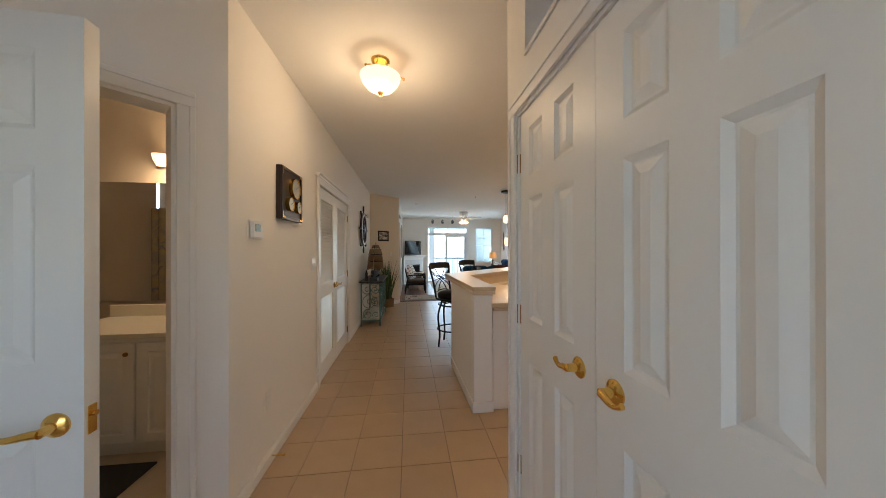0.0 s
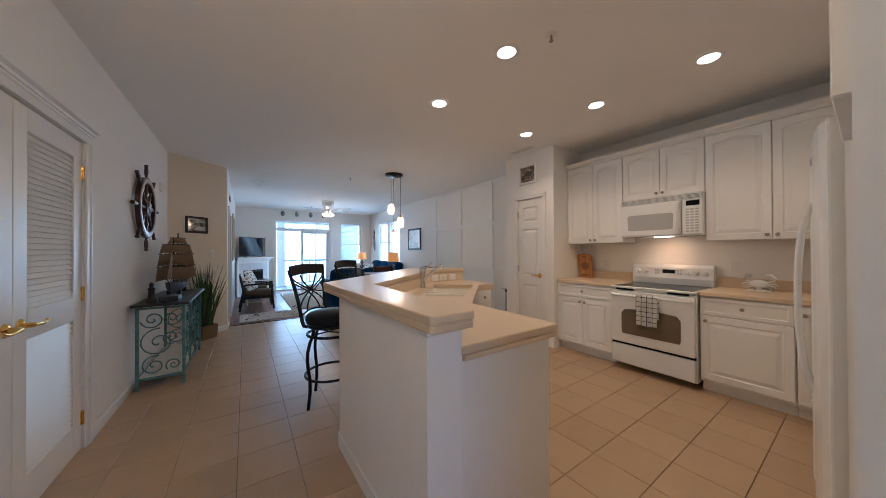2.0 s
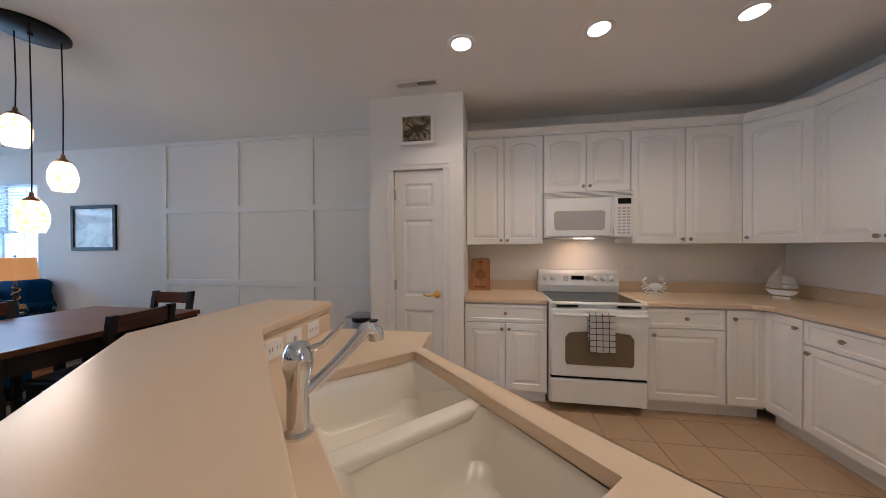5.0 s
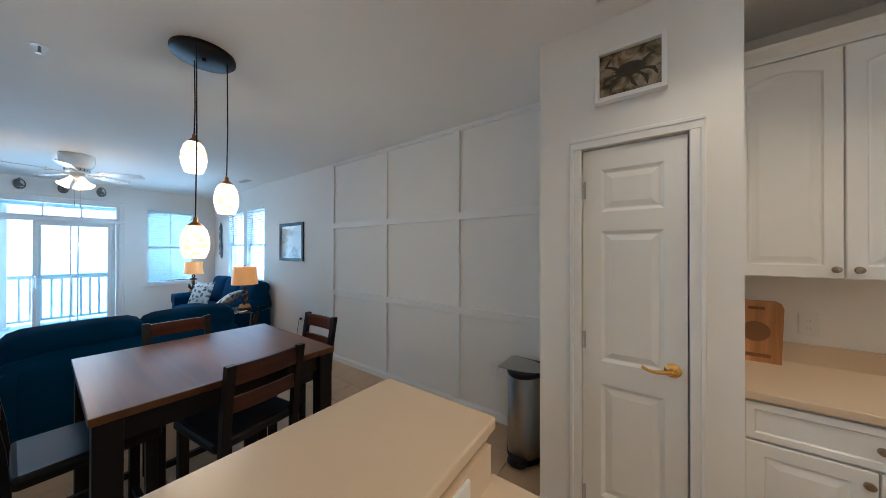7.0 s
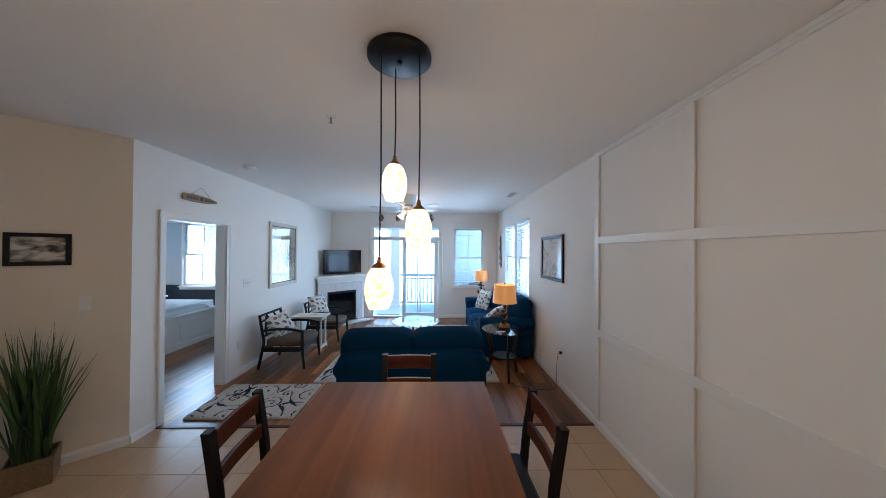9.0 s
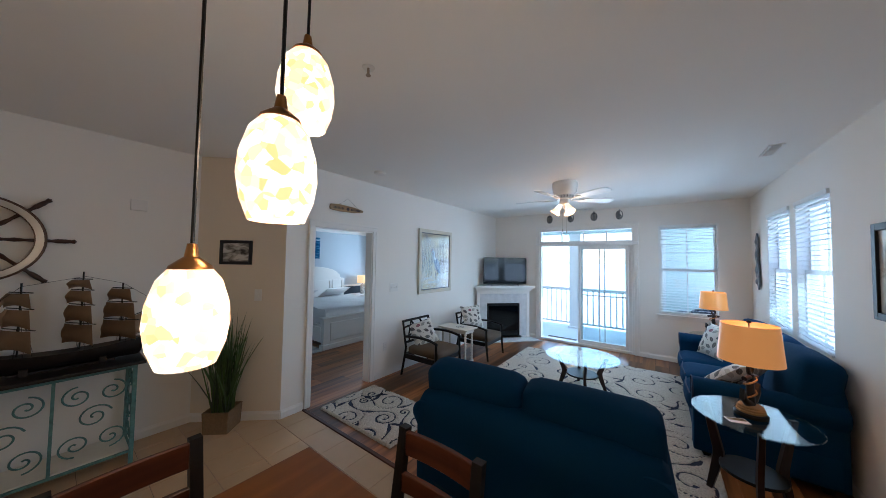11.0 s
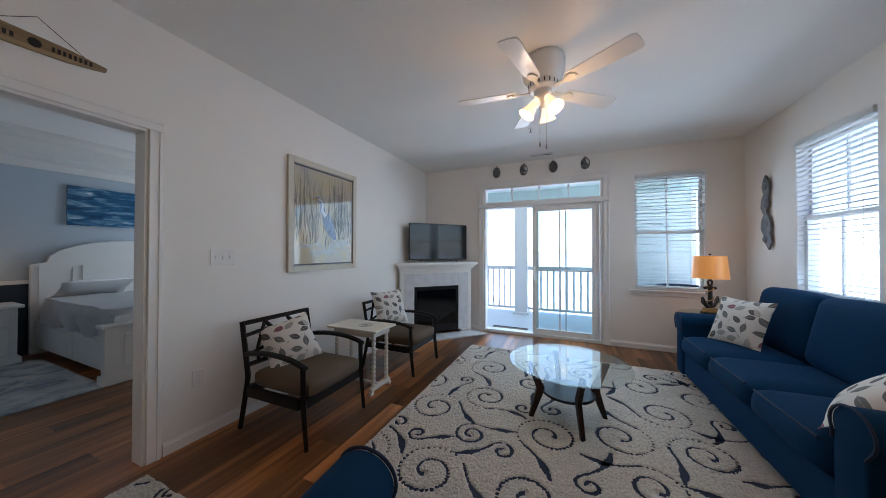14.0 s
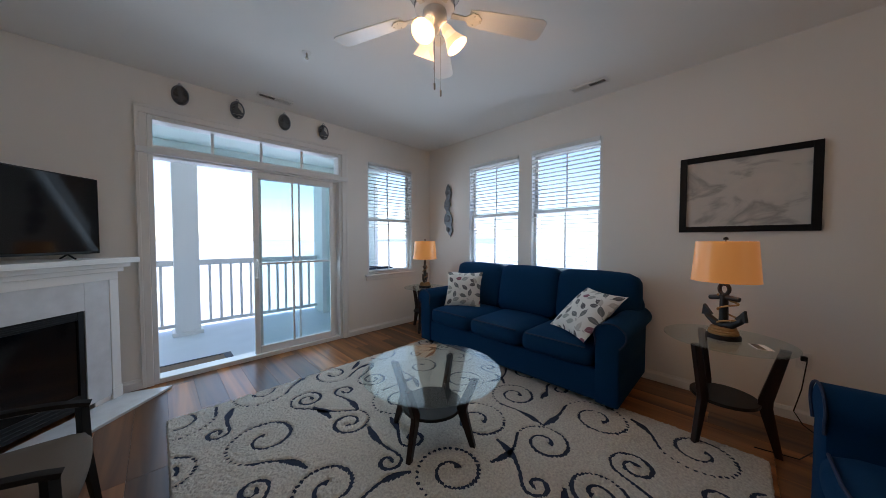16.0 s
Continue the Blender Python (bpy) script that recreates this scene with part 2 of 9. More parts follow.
def clear_glass(name, tint=(1, 1, 1), rough=0.0):
    m = bpy.data.materials.new(name)
    m.use_nodes = True
    nt = m.node_tree
    nt.nodes.remove(nt.nodes["Principled BSDF"])
    out = nt.nodes["Material Output"]
    tr = nt.nodes.new("ShaderNodeBsdfTransparent")
    tr.inputs["Color"].default_value = (*tint, 1)
    gl = nt.nodes.new("ShaderNodeBsdfGlossy")
    gl.inputs["Roughness"].default_value = rough
    lw = nt.nodes.new("ShaderNodeLayerWeight")
    lw.inputs["Blend"].default_value = 0.5
    pw = nt.nodes.new("ShaderNodeMath")
    pw.operation = "POWER"
    pw.inputs[1].default_value = 4.0
    fr = nt.nodes.new("ShaderNodeMapRange")
    fr.inputs["To Min"].default_value, fr.inputs["To Max"].default_value = 0.04, 0.75
    mx = nt.nodes.new("ShaderNodeMixShader")
    nt.links.new(lw.outputs["Facing"], pw.inputs[0])
    nt.links.new(pw.outputs[0], fr.inputs["Value"])
    nt.links.new(fr.outputs[0], mx.inputs[0])
    nt.links.new(tr.outputs[0], mx.inputs[1])
    nt.links.new(gl.outputs[0], mx.inputs[2])
    nt.links.new(mx.outputs[0], out.inputs["Surface"])
    return m


M_WALL = mat("wall_paint", (0.83, 0.80, 0.745), 0.75, var=0.02, scale=1.5, bump=0.06, bscale=220)
M_ACC = mat("tan_paint", (0.76, 0.67, 0.54), 0.75, var=0.02, scale=1.5, bump=0.06, bscale=220)
M_CEIL = mat("ceiling_paint", (0.88, 0.86, 0.82), 0.85, var=0.02, scale=2, bump=0.08, bscale=160)
M_TRIM = mat("white_trim_paint", (0.82, 0.80, 0.76), 0.35, var=0.015, scale=3, bump=0.02, bscale=60)
M_DOOR = mat("white_door_paint", (0.80, 0.775, 0.72), 0.38, var=0.02, scale=3, bump=0.05, bscale=120)
M_CAB = mat("white_cabinet_foil", (0.82, 0.80, 0.755), 0.33, var=0.015, scale=4)
M_APPL = mat("white_enamel", (0.80, 0.80, 0.78), 0.22, var=0.01, scale=3)
M_APPLG = mat("grey_plastic", (0.45, 0.45, 0.44), 0.35, var=0.03)
M_CTR = mat("beige_solid_surface", (0.67, 0.525, 0.355), 0.3, var=0.012, scale=4)
M_SINK = mat("cream_sink", (0.78, 0.73, 0.62), 0.2, var=0.02, scale=3)
M_TILE = mat("beige_tile", (0.47, 0.325, 0.19), 0.30, var=0.10, scale=5, bump=0.012, bscale=9, rvar=0.05, island=0.05, spec=0.55)
M_GROUT = mat("grout", (0.19, 0.14, 0.10), 0.9, var=0.12, scale=12)
M_PLANK = wood("walnut_plank", (0.080, 0.026, 0.007), (0.40, 0.158, 0.046), "Y", 0.31, 0.5, island=0.62, spec=0.5)
M_TABLE = wood("dark_cherry_table", (0.074, 0.027, 0.007), (0.135, 0.053, 0.014), "Y", 0.31, 0.6, spec=0.28)
M_ESP = mat("espresso_wood", (0.006, 0.004, 0.003), 0.45, var=0.2, scale=14, spec=0.3)
M_CHERRY = wood("cherry_slat", (0.030, 0.008, 0.004), (0.075, 0.023, 0.009), "X", 0.35, 0.8, spec=0.35)
M_BLACK = mat("black_metal", (0.007, 0.0065, 0.0065), 0.42, metal=0.2, var=0.1, spec=0.35)
M_LEATHER = mat("black_leather", (0.004, 0.004, 0.005), 0.5, spec=0.35, var=0.15, scale=20, bump=0.1, bscale=120)
M_BLUE = mat("blue_upholstery", (0.002, 0.030, 0.082), 0.85, var=0.14, scale=220, bump=0.2, bscale=600, sheen=0.0, spec=0.12, detail=2)
M_NAVY = mat("navy_piping", (0.010, 0.022, 0.06), 0.8, var=0.1)
M_RUG = mat("cream_pile", (0.58, 0.54, 0.475), 0.95, var=0.42, scale=75, bump=1.0, bscale=75, sheen=0.0, spec=0.1)
M_RUG.node_tree.nodes["Bump"].inputs["Distance"].default_value = 0.012
M_RUGB = mat("blue_scroll_pile", (0.016, 0.026, 0.055), 0.95, var=0.3, scale=90, bump=0.8, bscale=150)
M_BRASS = mat("polished_brass", (0.80, 0.50, 0.13), 0.16, metal=1.0, var=0.04)
M_ABRASS = mat("antique_brass", (0.36, 0.18, 0.06), 0.3, metal=1.0, var=0.1)
M_NICKEL = mat("brushed_nickel", (0.36, 0.30, 0.23), 0.3, metal=1.0, var=0.05)
M_CHROME = mat("chrome", (0.75, 0.75, 0.76), 0.05, metal=1.0, var=0.0)
M_STEEL = mat("brushed_steel", (0.42, 0.41, 0.40), 0.28, metal=1.0, var=0.06, scale=30)
M_PEWTER = mat("pewter", (0.16, 0.17, 0.18), 0.45, metal=0.8, var=0.35, scale=40, bump=0.4, bscale=90)
M_MARBLE = mat("white_marble", (0.68, 0.68, 0.68), 0.2, var=0.20, scale=11, detail=9)
M_DARKIN = mat("firebox_and_gap_black", (0.004, 0.004, 0.004), 0.6, var=0.2, spec=0.2)
M_SCREEN = mat("tv_screen", (0.004, 0.004, 0.005), 0.08, var=0.0, spec=0.32)
M_GLASS = clear_glass("window_glass", (0.97, 0.99, 0.99))
M_TGLASS = clear_glass("table_glass", (0.90, 0.96, 0.95))
M_SLGLASS = clear_glass("slider_glass", (0.90, 0.95, 0.955))
M_VINYL = mat("white_vinyl", (0.82, 0.82, 0.80), 0.4, var=0.01)
M_BLIND = mat("white_blind", (0.85, 0.85, 0.83), 0.5, var=0.02)
bt = M_BLIND.node_tree
tl = bt.nodes.new("ShaderNodeBsdfTranslucent")
tl.inputs["Color"].default_value = (0.85, 0.87, 0.86, 1)
ms = bt.nodes.new("ShaderNodeMixShader")
ms.inputs[0].default_value = 0.5
bt.links.new(bt.nodes["Principled BSDF"].outputs[0], ms.inputs[1])
bt.links.new(tl.outputs[0], ms.inputs[2])
bt.links.new(ms.outputs[0], bt.nodes["Material Output"].inputs["Surface"])
M_TEAL = mat("distressed_teal_paint", (0.085, 0.195, 0.18), 0.55, var=0.85, scale=32, bump=0.3, detail=8)
M_DKTOP = mat("dark_console_top", (0.009, 0.007, 0.006), 0.38, var=0.2)
M_SIDE = mat("antique_white_wood", (0.68, 0.64, 0.55), 0.45, var=0.06, scale=20)
M_TAUPE = mat("taupe_seat_fabric", (0.095, 0.063, 0.036), 0.85, var=0.12, scale=200, bump=0.15, bscale=500)
M_MATB = mat("wicker", (0.20, 0.125, 0.06), 0.7, var=0.35, scale=60, bump=0.8, bscale=90)
M_PLASTIC = mat("white_plastic", (0.78, 0.76, 0.72), 0.4, var=0.01)
M_WHITEBED = mat("white_bed_linen", (0.80, 0.80, 0.80), 0.9, var=0.03, scale=8, bump=0.3, bscale=14)
M_WHITEWOOD = mat("white_bedroom_wood", (0.75, 0.74, 0.71), 0.4, var=0.02)
M_BLUEWALL = mat("grey_blue_paint", (0.47, 0.53, 0.58), 0.8, var=0.02, scale=1.5)
M_NAVYWALL = mat("navy_paint", (0.018, 0.035, 0.055), 0.6, var=0.05)
M_GREYWALL = mat("taupe_bath_paint", (0.52, 0.44, 0.34), 0.75, var=0.02)
M_BATHFL = mat("bath_vinyl", (0.55, 0.47, 0.37), 0.5, var=0.1, scale=6)
M_MIRROR = mat("mirror", (0.9, 0.9, 0.9), 0.0, metal=1.0, var=0.0)
M_SIDING = mat("pale_green_siding", (0.66, 0.75, 0.71), 0.6, var=0.03, scale=3)
M_DECK = mat("pale_deck", (0.74, 0.77, 0.76), 0.55, var=0.08, scale=3)
# base colour paled and greyed to stand in for haze over the water
M_SEA = mat("haze_pale_sea", (0.70, 0.74, 0.745), 0.6, var=0.06, scale=0.05, bump=0.3, bscale=0.6)
M_SAIL = mat("aged_sailcloth", (0.34, 0.225, 0.135), 0.85, var=0.15, scale=25)
M_HULL = mat("dark_ship_wood", (0.010, 0.006, 0.004), 0.45, var=0.3, scale=30)
M_WHEEL = mat("dark_varnished_wood", (0.045, 0.016, 0.010), 0.28, var=0.3, scale=25)
M_BURL = wood("mahogany_board", (0.008, 0.004, 0.003), (0.030, 0.010, 0.007), "Y", 0.3, 0.8, coat=0.1)
M_DIAL = mat("silver_dial", (0.60, 0.57, 0.50), 0.32, metal=0.85, var=0.05)
M_GRASSL = mat("green_leaf", (0.055, 0.105, 0.022), 0.5, var=0.4, scale=9, island=0.0)
M_GRASSD = mat("dark_leaf", (0.020, 0.038, 0.014), 0.55, var=0.4, scale=9)
M_SHADE_ON = mottled("mosaic_glass_shade", (1.0, 0.86, 0.55), (0.85, 0.40, 0.12), 0.52, 55)
M_SHADE_L = glow("lamp_shade_cloth", (0.80, 0.33, 0.08), 0.10)
M_SHADE_B = glow("lamp_shade_pale", (1.0, 0.62, 0.30), 0.20)
M_BULB = glow("warm_bulb", (1.0, 0.78, 0.48), 4.0)
M_BOWL = glow("alabaster_bowl", (1.0, 0.76, 0.46), 0.34)
M_FANSH = mottled("frosted_fan_shade", (1.0, 0.80, 0.52), (1.0, 0.62, 0.30), 0.40, 18)
M_CANB = glow("downlight_bulb", (1.0, 0.86, 0.66), 5.0)

# ---- structure ----
H = 2.70


def wall(name, p0, p1, openings=(), t=0.12, z0=0.0, z1=H, m=M_WALL, side=1, label="off-white painted wall"):
    """A wall whose visible face runs from p0 to p1; its thickness lies on the side given."""
    a, b = Vector((*p0, 0)), Vector((*p1, 0))
    d = (b - a)
    L = d.length
    ang = math.atan2(d.y, d.x)
    w = Matrix.Translation(a) @ Matrix.Rotation(ang, 4, "Z")
    bm = BM()
    y0, y1 = (0, t) if side > 0 else (-t, 0)
    s = 0.0
    groups = {}
    for o in openings:
        groups.setdefault((o[0], o[1]), []).append((o[2], o[3]))
    for (s0, s1), zs in sorted(groups.items()):
        if s0 > s:
            box(bm, s, y0, z0, s0, y1, z1)
        z = z0
        for a0, a1 in sorted(zs):
            if a0 > z + 1e-4:
                box(bm, s0, y0, z, s1, y1, a0)
            z = a1
        if z < z1:
            box(bm, s0, y0, z, s1, y1, z1)
        s = s1
    if s < L:
        box(bm, s, y0, z0, L, y1, z1)
    return solid(name, bm, m, label, "wall", kind="structure", m=w)


# outer and inner walls
wall("wall_hall", (0.765, 7.28), (0.765, 1.87), [(7.28 - 4.74, 7.28 - 3.34, 0, 2.035)], side=-1)
wall("wall_bath", (0.765, 1.87), (-0.30, 0.805), [(0.20, 0.96, 0, 2.035)], side=-1)
wall("wall_angled", (1.412, 7.86), (0.765, 7.28), side=-1, m=M_ACC, label="tan painted angled wall")
wall("wall_living_west", (1.412, 12.747), (1.412, 7.86), [(12.747 - 9.01, 12.747 - 8.17, 0, 2.035)], side=-1)
wall("wall_north", (5.70, 12.747), (1.412, 12.747), [(5.70 - 4.20, 5.70 - 2.47, 0.0, 2.34), (5.70 - 5.34, 5.70 - 4.56, 0.79, 2.32)], side=-1, t=0.16)
wall("wall_east", (5.70, 1.21), (5.70, 12.907), [(10.16 - 1.21, 10.95 - 1.21, 0.90, 2.30), (11.09 - 1.21, 11.91 - 1.21, 0.90, 2.30)], side=-1, t=0.16)
wall("wall_pantry_front", (5.045, 4.15), (5.045, 4.995), [(0.175, 0.62, 0, 2.045)], side=-1, t=0.10)
wall("wall_pantry_north", (5.145, 4.995), (5.70, 4.995), side=-1, t=0.10)
wall("wall_pantry_south", (5.145, 4.15), (5.70, 4.15), side=1, t=0.10)
wall("wall_kitchen_south", (3.10, 1.21), (5.70, 1.21), side=-1)
wall("wall_fridge_side", (3.372, 1.21), (3.372, 1.83), side=1, t=0.10)
wall("wall_kitchen_return", (2.31, 1.795), (3.272, 1.795), side=-1)
wall("wall_closet", (2.19, -0.7), (2.19, 1.795), [(0.7 + 0.495, 0.7 + 1.66, 0, 2.035)], side=-1, t=0.12)
wall("wall_entry_west", (-0.30, 0.805), (-0.30, -0.82), side=-1)
wall("wall_entry_south", (-0.30, -0.70), (2.375, -0.70), [(0.85, 1.95, 0, 2.05)], side=-1)
# unseen landing, added to keep sun and sky light out of the entrance
bm = BM()
box(bm, -1.2, -3.4, 2.50, 3.6, -0.825, 2.66)
solid("ceiling_light_block", bm, M_CEIL, "unseen ceiling slab added to keep sun out of the entrance", "ceiling", kind="structure")
bm = BM()
box(bm, -1.2, -3.4, -0.20, 3.6, -0.825, -0.02)
solid("floor_light_block", bm, M_GROUT, "unseen floor slab added under the light block at the entrance", "floor", kind="structure")
bm = BM()
box(bm, -1.2, -3.5, -0.02, 3.6, -3.38, 1.4)
solid("wall_light_block", bm, M_WALL, "unseen parapet added to cut sky light at the entrance", "wall", kind="structure")
# closet behind the hall doors
wall("wall_closet_back", (2.90, -0.70), (2.90, 1.69), side=-1, t=0.08)
# bathroom, bedroom shells
wall("wall_bath_north", (-2.2, 3.05), (0.645, 3.05), side=1, m=M_GREYWALL, label="taupe painted bathroom wall")
wall("wall_bath_west", (-2.2, 3.05), (-2.2, 0.80), side=-1, m=M_GREYWALL, label="taupe painted bathroom wall")
wall("wall_bath_south", (-2.2, 0.75), (-0.42, 0.75), side=-1, m=M_GREYWALL, label="taupe painted bathroom wall")
wall("wall_bath_east", (0.645, 1.86), (0.645, 3.05), side=-1, t=0.02, m=M_GREYWALL, label="taupe painted bathroom wall")
wall("wall_bedroom_north", (1.29, 12.30), (-2.6, 12.30), [(2.35, 3.25, 0.85, 2.35)], side=-1, m=M_BLUEWALL, label="grey-blue painted bedroom wall")
wall("wall_bedroom_west", (-2.50, 7.95), (-2.50, 12.30), side=1, m=M_BLUEWALL, label="grey-blue painted bedroom wall")
wall("wall_bedroom_south", (1.29, 8.0), (-2.50, 8.0), side=1, m=M_BLUEWALL, label="grey-blue painted bedroom wall")
wall("wall_closet_west", (0.10, 3.2), (0.10, 4.95), side=1, t=0.08)

bm = BM()
prism(bm, [(-2.7, -0.9), (5.9, -0.9), (5.9, 12.95), (-2.7, 12.95)], H, H + 0.12)
solid("ceiling", bm, M_CEIL, "flat painted ceiling", "ceiling", kind="structure")

# ---- floors ----
floor = BM()
box(floor, -2.7, -0.9, -0.12, 5.9, 8.10, -0.006)
floor = solid("floor", floor, M_GROUT, "beige ceramic tile floor with grout joints", "floor", kind="structure")
wfloor = BM()
box(wfloor, -2.7, 8.10, -0.12, 5.9, 12.95, -0.006)
wfloor = solid("floor_wood", wfloor, M_DARKIN, "walnut plank floor", "floor", kind="structure")


def baseboard(p0, p1, h=0.085, t=0.014):
    a, b = Vector((*p0, 0)), Vector((*p1, 0))
    d = b - a
    w = Matrix.Translation(a) @ Matrix.Rotation(math.atan2(d.y, d.x), 4, "Z")
    bm = BM()
    L = d.length
    prof = [(0, 0), (t, 0), (t, h * 0.7), (t * 0.45, h * 0.88), (t * 0.3, h), (0, h)]
    lo = [bm.verts.new((0, y, z)) for y, z in prof]
    hi = [bm.verts.new((L, y, z)) for y, z in prof]
    bm.faces.new(lo), bm.faces.new(list(reversed(hi)))
    for i in range(len(prof)):
        bm.faces.new((lo[i], hi[i], hi[(i + 1) % len(prof)], lo[(i + 1) % len(prof)]))
    return solid("baseboard", bm, M_TRIM, "white painted baseboard", "baseboard", kind="structure", m=w)


for p0, p1 in (((0.766, 3.27), (0.766, 1.87)), ((0.766, 7.28), (0.766, 4.83)), ((1.412, 7.862), (0.766, 7.282)), ((1.413, 8.09), (1.413, 7.86)),
               ((1.413, 12.74), (1.413, 9.09)), ((2.40, 12.746), (1.42, 12.746)), ((5.69, 12.746), (4.28, 12.746)), ((5.699, 5.0), (5.699, 12.74)),
               ((2.189, 1.74), (2.189, 1.795)), ((2.19, 1.796), (3.272, 1.796))):
    if p0[1] < 2.2 and p0[0] > 2:
        p0, p1 = p1, p0
    baseboard(p0, p1)
baseboard((5.70, 4.996), (5.045, 4.996))
baseboard((5.044, 4.15), (5.044, 4.265))
baseboard((5.044, 4.83), (5.044, 4.995))


def casing(name, w, x0, x1, z1, cw=0.068, t=0.016, z0=0.0, sill=False):
    """Moulded trim round an opening in a wall's local frame; y is out of the wall."""
    bm = BM()
    for a, b in ((x0 - cw, x0), (x1, x1 + cw)):
        box(bm, a, 0, z0, b, t, z1)
        inner = a == x0 - cw
        box(bm, a if inner else b - cw * 0.35, t, z0, a + cw * 0.35 if inner else b, t + 0.006, z1)
    box(bm, x0 - cw, 0, z1, x1 + cw, t, z1 + cw)
    box(bm, x0 - cw, t, z1 + cw * 0.65, x1 + cw, t + 0.006, z1 + cw)
    return solid(name, bm, M_TRIM, "white moulded door casing", "door casing", kind="structure", m=w, bevel=0.003, segs=1)


def jamb(w, x0, x1, z1, depth=0.12):
    bm = BM()
    box(bm, x0, -depth, 0, x0 + 0.015, -0.001, z1)
    box(bm, x1 - 0.015, -depth, 0, x1, -0.001, z1)
    box(bm, x0 + 0.015, -depth, z1 - 0.015, x1 - 0.015, -0.001, z1)
    return solid("door_jamb", bm, M_TRIM, "white door jamb lining the opening", "door jamb", kind="structure", m=w)


def frame_at(p0, p1):
    a, b = Vector((*p0, 0)), Vector((*p1, 0))
    d = b - a
    return Matrix.Translation(a) @ Matrix.Rotation(math.atan2(d.y, d.x), 4, "Z")


# local frames with x along the wall, y out into the room
W_HALL = frame_at((0.766, 8.0), (0.766, 0.0))
W_LIV = frame_at((1.413, 12.0), (1.413, 0.0))
W_PAN = frame_at((5.044, 0.0), (5.044, 9.0))
W_CLO = frame_at((2.189, 0.0), (2.189, 9.0))
W_BATH = frame_at((0.766, 1.871), (-0.30, 0.806))
W_NORTH = frame_at((10.0, 12.746), (0.0, 12.746))
W_EAST = frame_at((5.699, 0.0), (5.699, 20.0))
casing("trim_hall_closet", W_HALL, 8 - 4.74, 8 - 3.34, 2.035)
casing("trim_bedroom_door", W_LIV, 12 - 9.01, 12 - 8.17, 2.035)
jamb(W_LIV, 12 - 9.01, 12 - 8.17, 2.035)
casing("trim_pantry_door", W_PAN, 4.325, 4.77, 2.045, cw=0.055)
casing("trim_entry_closet", W_CLO, 0.495, 1.66, 2.035)
jamb(W_CLO, 0.495, 1.66, 2.035)
casing("trim_bath_door", W_BATH, 0.20, 0.96, 2.035)
jamb(W_BATH, 0.20, 0.96, 2.035)

# board-and-batten grid on the dining wall
for n, (y0, y1, z0, z1) in enumerate([(4.996, 8.085, 2.655, 2.698), (4.996, 8.085, 1.80, 1.87), (4.996, 8.085, 0.895, 0.965)]):
    bm = BM()
    box(bm, 5.682, y0, z0, 5.699, y1, z1)
    if n == 0:
        box(bm, 5.672, y0, 2.672, 5.682, y1, 2.698)
    solid("trim_rail", bm, M_TRIM, "white horizontal batten on the panelled wall", "wall trim", kind="structure", bevel=0.002, segs=1)
for y in (8.05, 7.0, 6.0, 5.03):
    for z0, z1 in ((0.087, 0.895), (0.965, 1.80), (1.87, 2.655)):
        bm = BM()
        box(bm, 5.682, y - 0.035, z0, 5.699, y + 0.035, z1)
        solid("trim_batten", bm, M_TRIM, "white vertical batten on the panelled wall", "wall trim", kind="structure", bevel=0.002, segs=1)


# ---- doors ----
def panel_door(parent, w, h, cols, rows, t=0.035, ox=0.0):
    """A moulded panel door leaf and its raised panels; x along its width, its front face at y = 0 looking to +y."""
    bm = BM()
    st = 0.11 if w > 0.55 else 0.085
    mid = 0.10 if cols == 2 else 0
    pw = (w - 2 * st - mid) / cols
    xs = [st + i * (pw + mid) for i in range(cols)]
    xe = [0] + [v for x in xs for v in (x, x + pw)] + [w]
    ze = [0] + [v for r in rows for v in r] + [h]
    box(bm, ox, -t, 0, ox + w, -0.011, h)
    for i in range(0, len(xe), 2):
        box(bm, ox + xe[i], -0.011, 0, ox + xe[i + 1], 0, h)
    for k in range(0, len(xe) - 2, 2):
        for i in range(0, len(ze), 2):
            box(bm, ox + xe[k + 1], -0.011, ze[i], ox + xe[k + 2], 0, ze[i + 1])
    leaf_ = part("leaf", bm, M_DOOR, parent)
    for x in xs:
        for z0, z1 in rows:
            bm = BM()
            a, b, c, d = ox + x, ox + x + pw, z0, z1
            g, f = 0.022, 0.05
            lo = [bm.verts.new(v) for v in ((a + g, -0.011, c + g), (b - g, -0.011, c + g), (b - g, -0.011, d - g), (a + g, -0.011, d - g))]
            hi = [bm.verts.new(v) for v in ((a + f, -0.002, c + f), (b - f, -0.002, c + f), (b - f, -0.002, d - f), (a + f, -0.002, d - f))]
            bm.faces.new(hi)
            for i in range(4):
                bm.faces.new((lo[i], lo[(i + 1) % 4], hi[(i + 1) % 4], hi[i]))
            # sloped moulding at the panel's rim
            o = [bm.verts.new(v) for v in ((a, -0.0005, c), (b, -0.0005, c), (b, -0.0005, d), (a, -0.0005, d))]
            n2 = [bm.verts.new(v) for v in ((a + 0.016, -0.0105, c + 0.016), (b - 0.016, -0.0105, c + 0.016), (b - 0.016, -0.0105, d - 0.016), (a + 0.016, -0.0105, d - 0.016))]
            for i in range(4):
                bm.faces.new((o[i], o[(i + 1) % 4], n2[(i + 1) % 4], n2[i]))
            part("panel", bm, M_DOOR, leaf_)
    return leaf_


SIX = [(0.24, 0.865), (1.06, 1.60), (1.70, 1.92)]


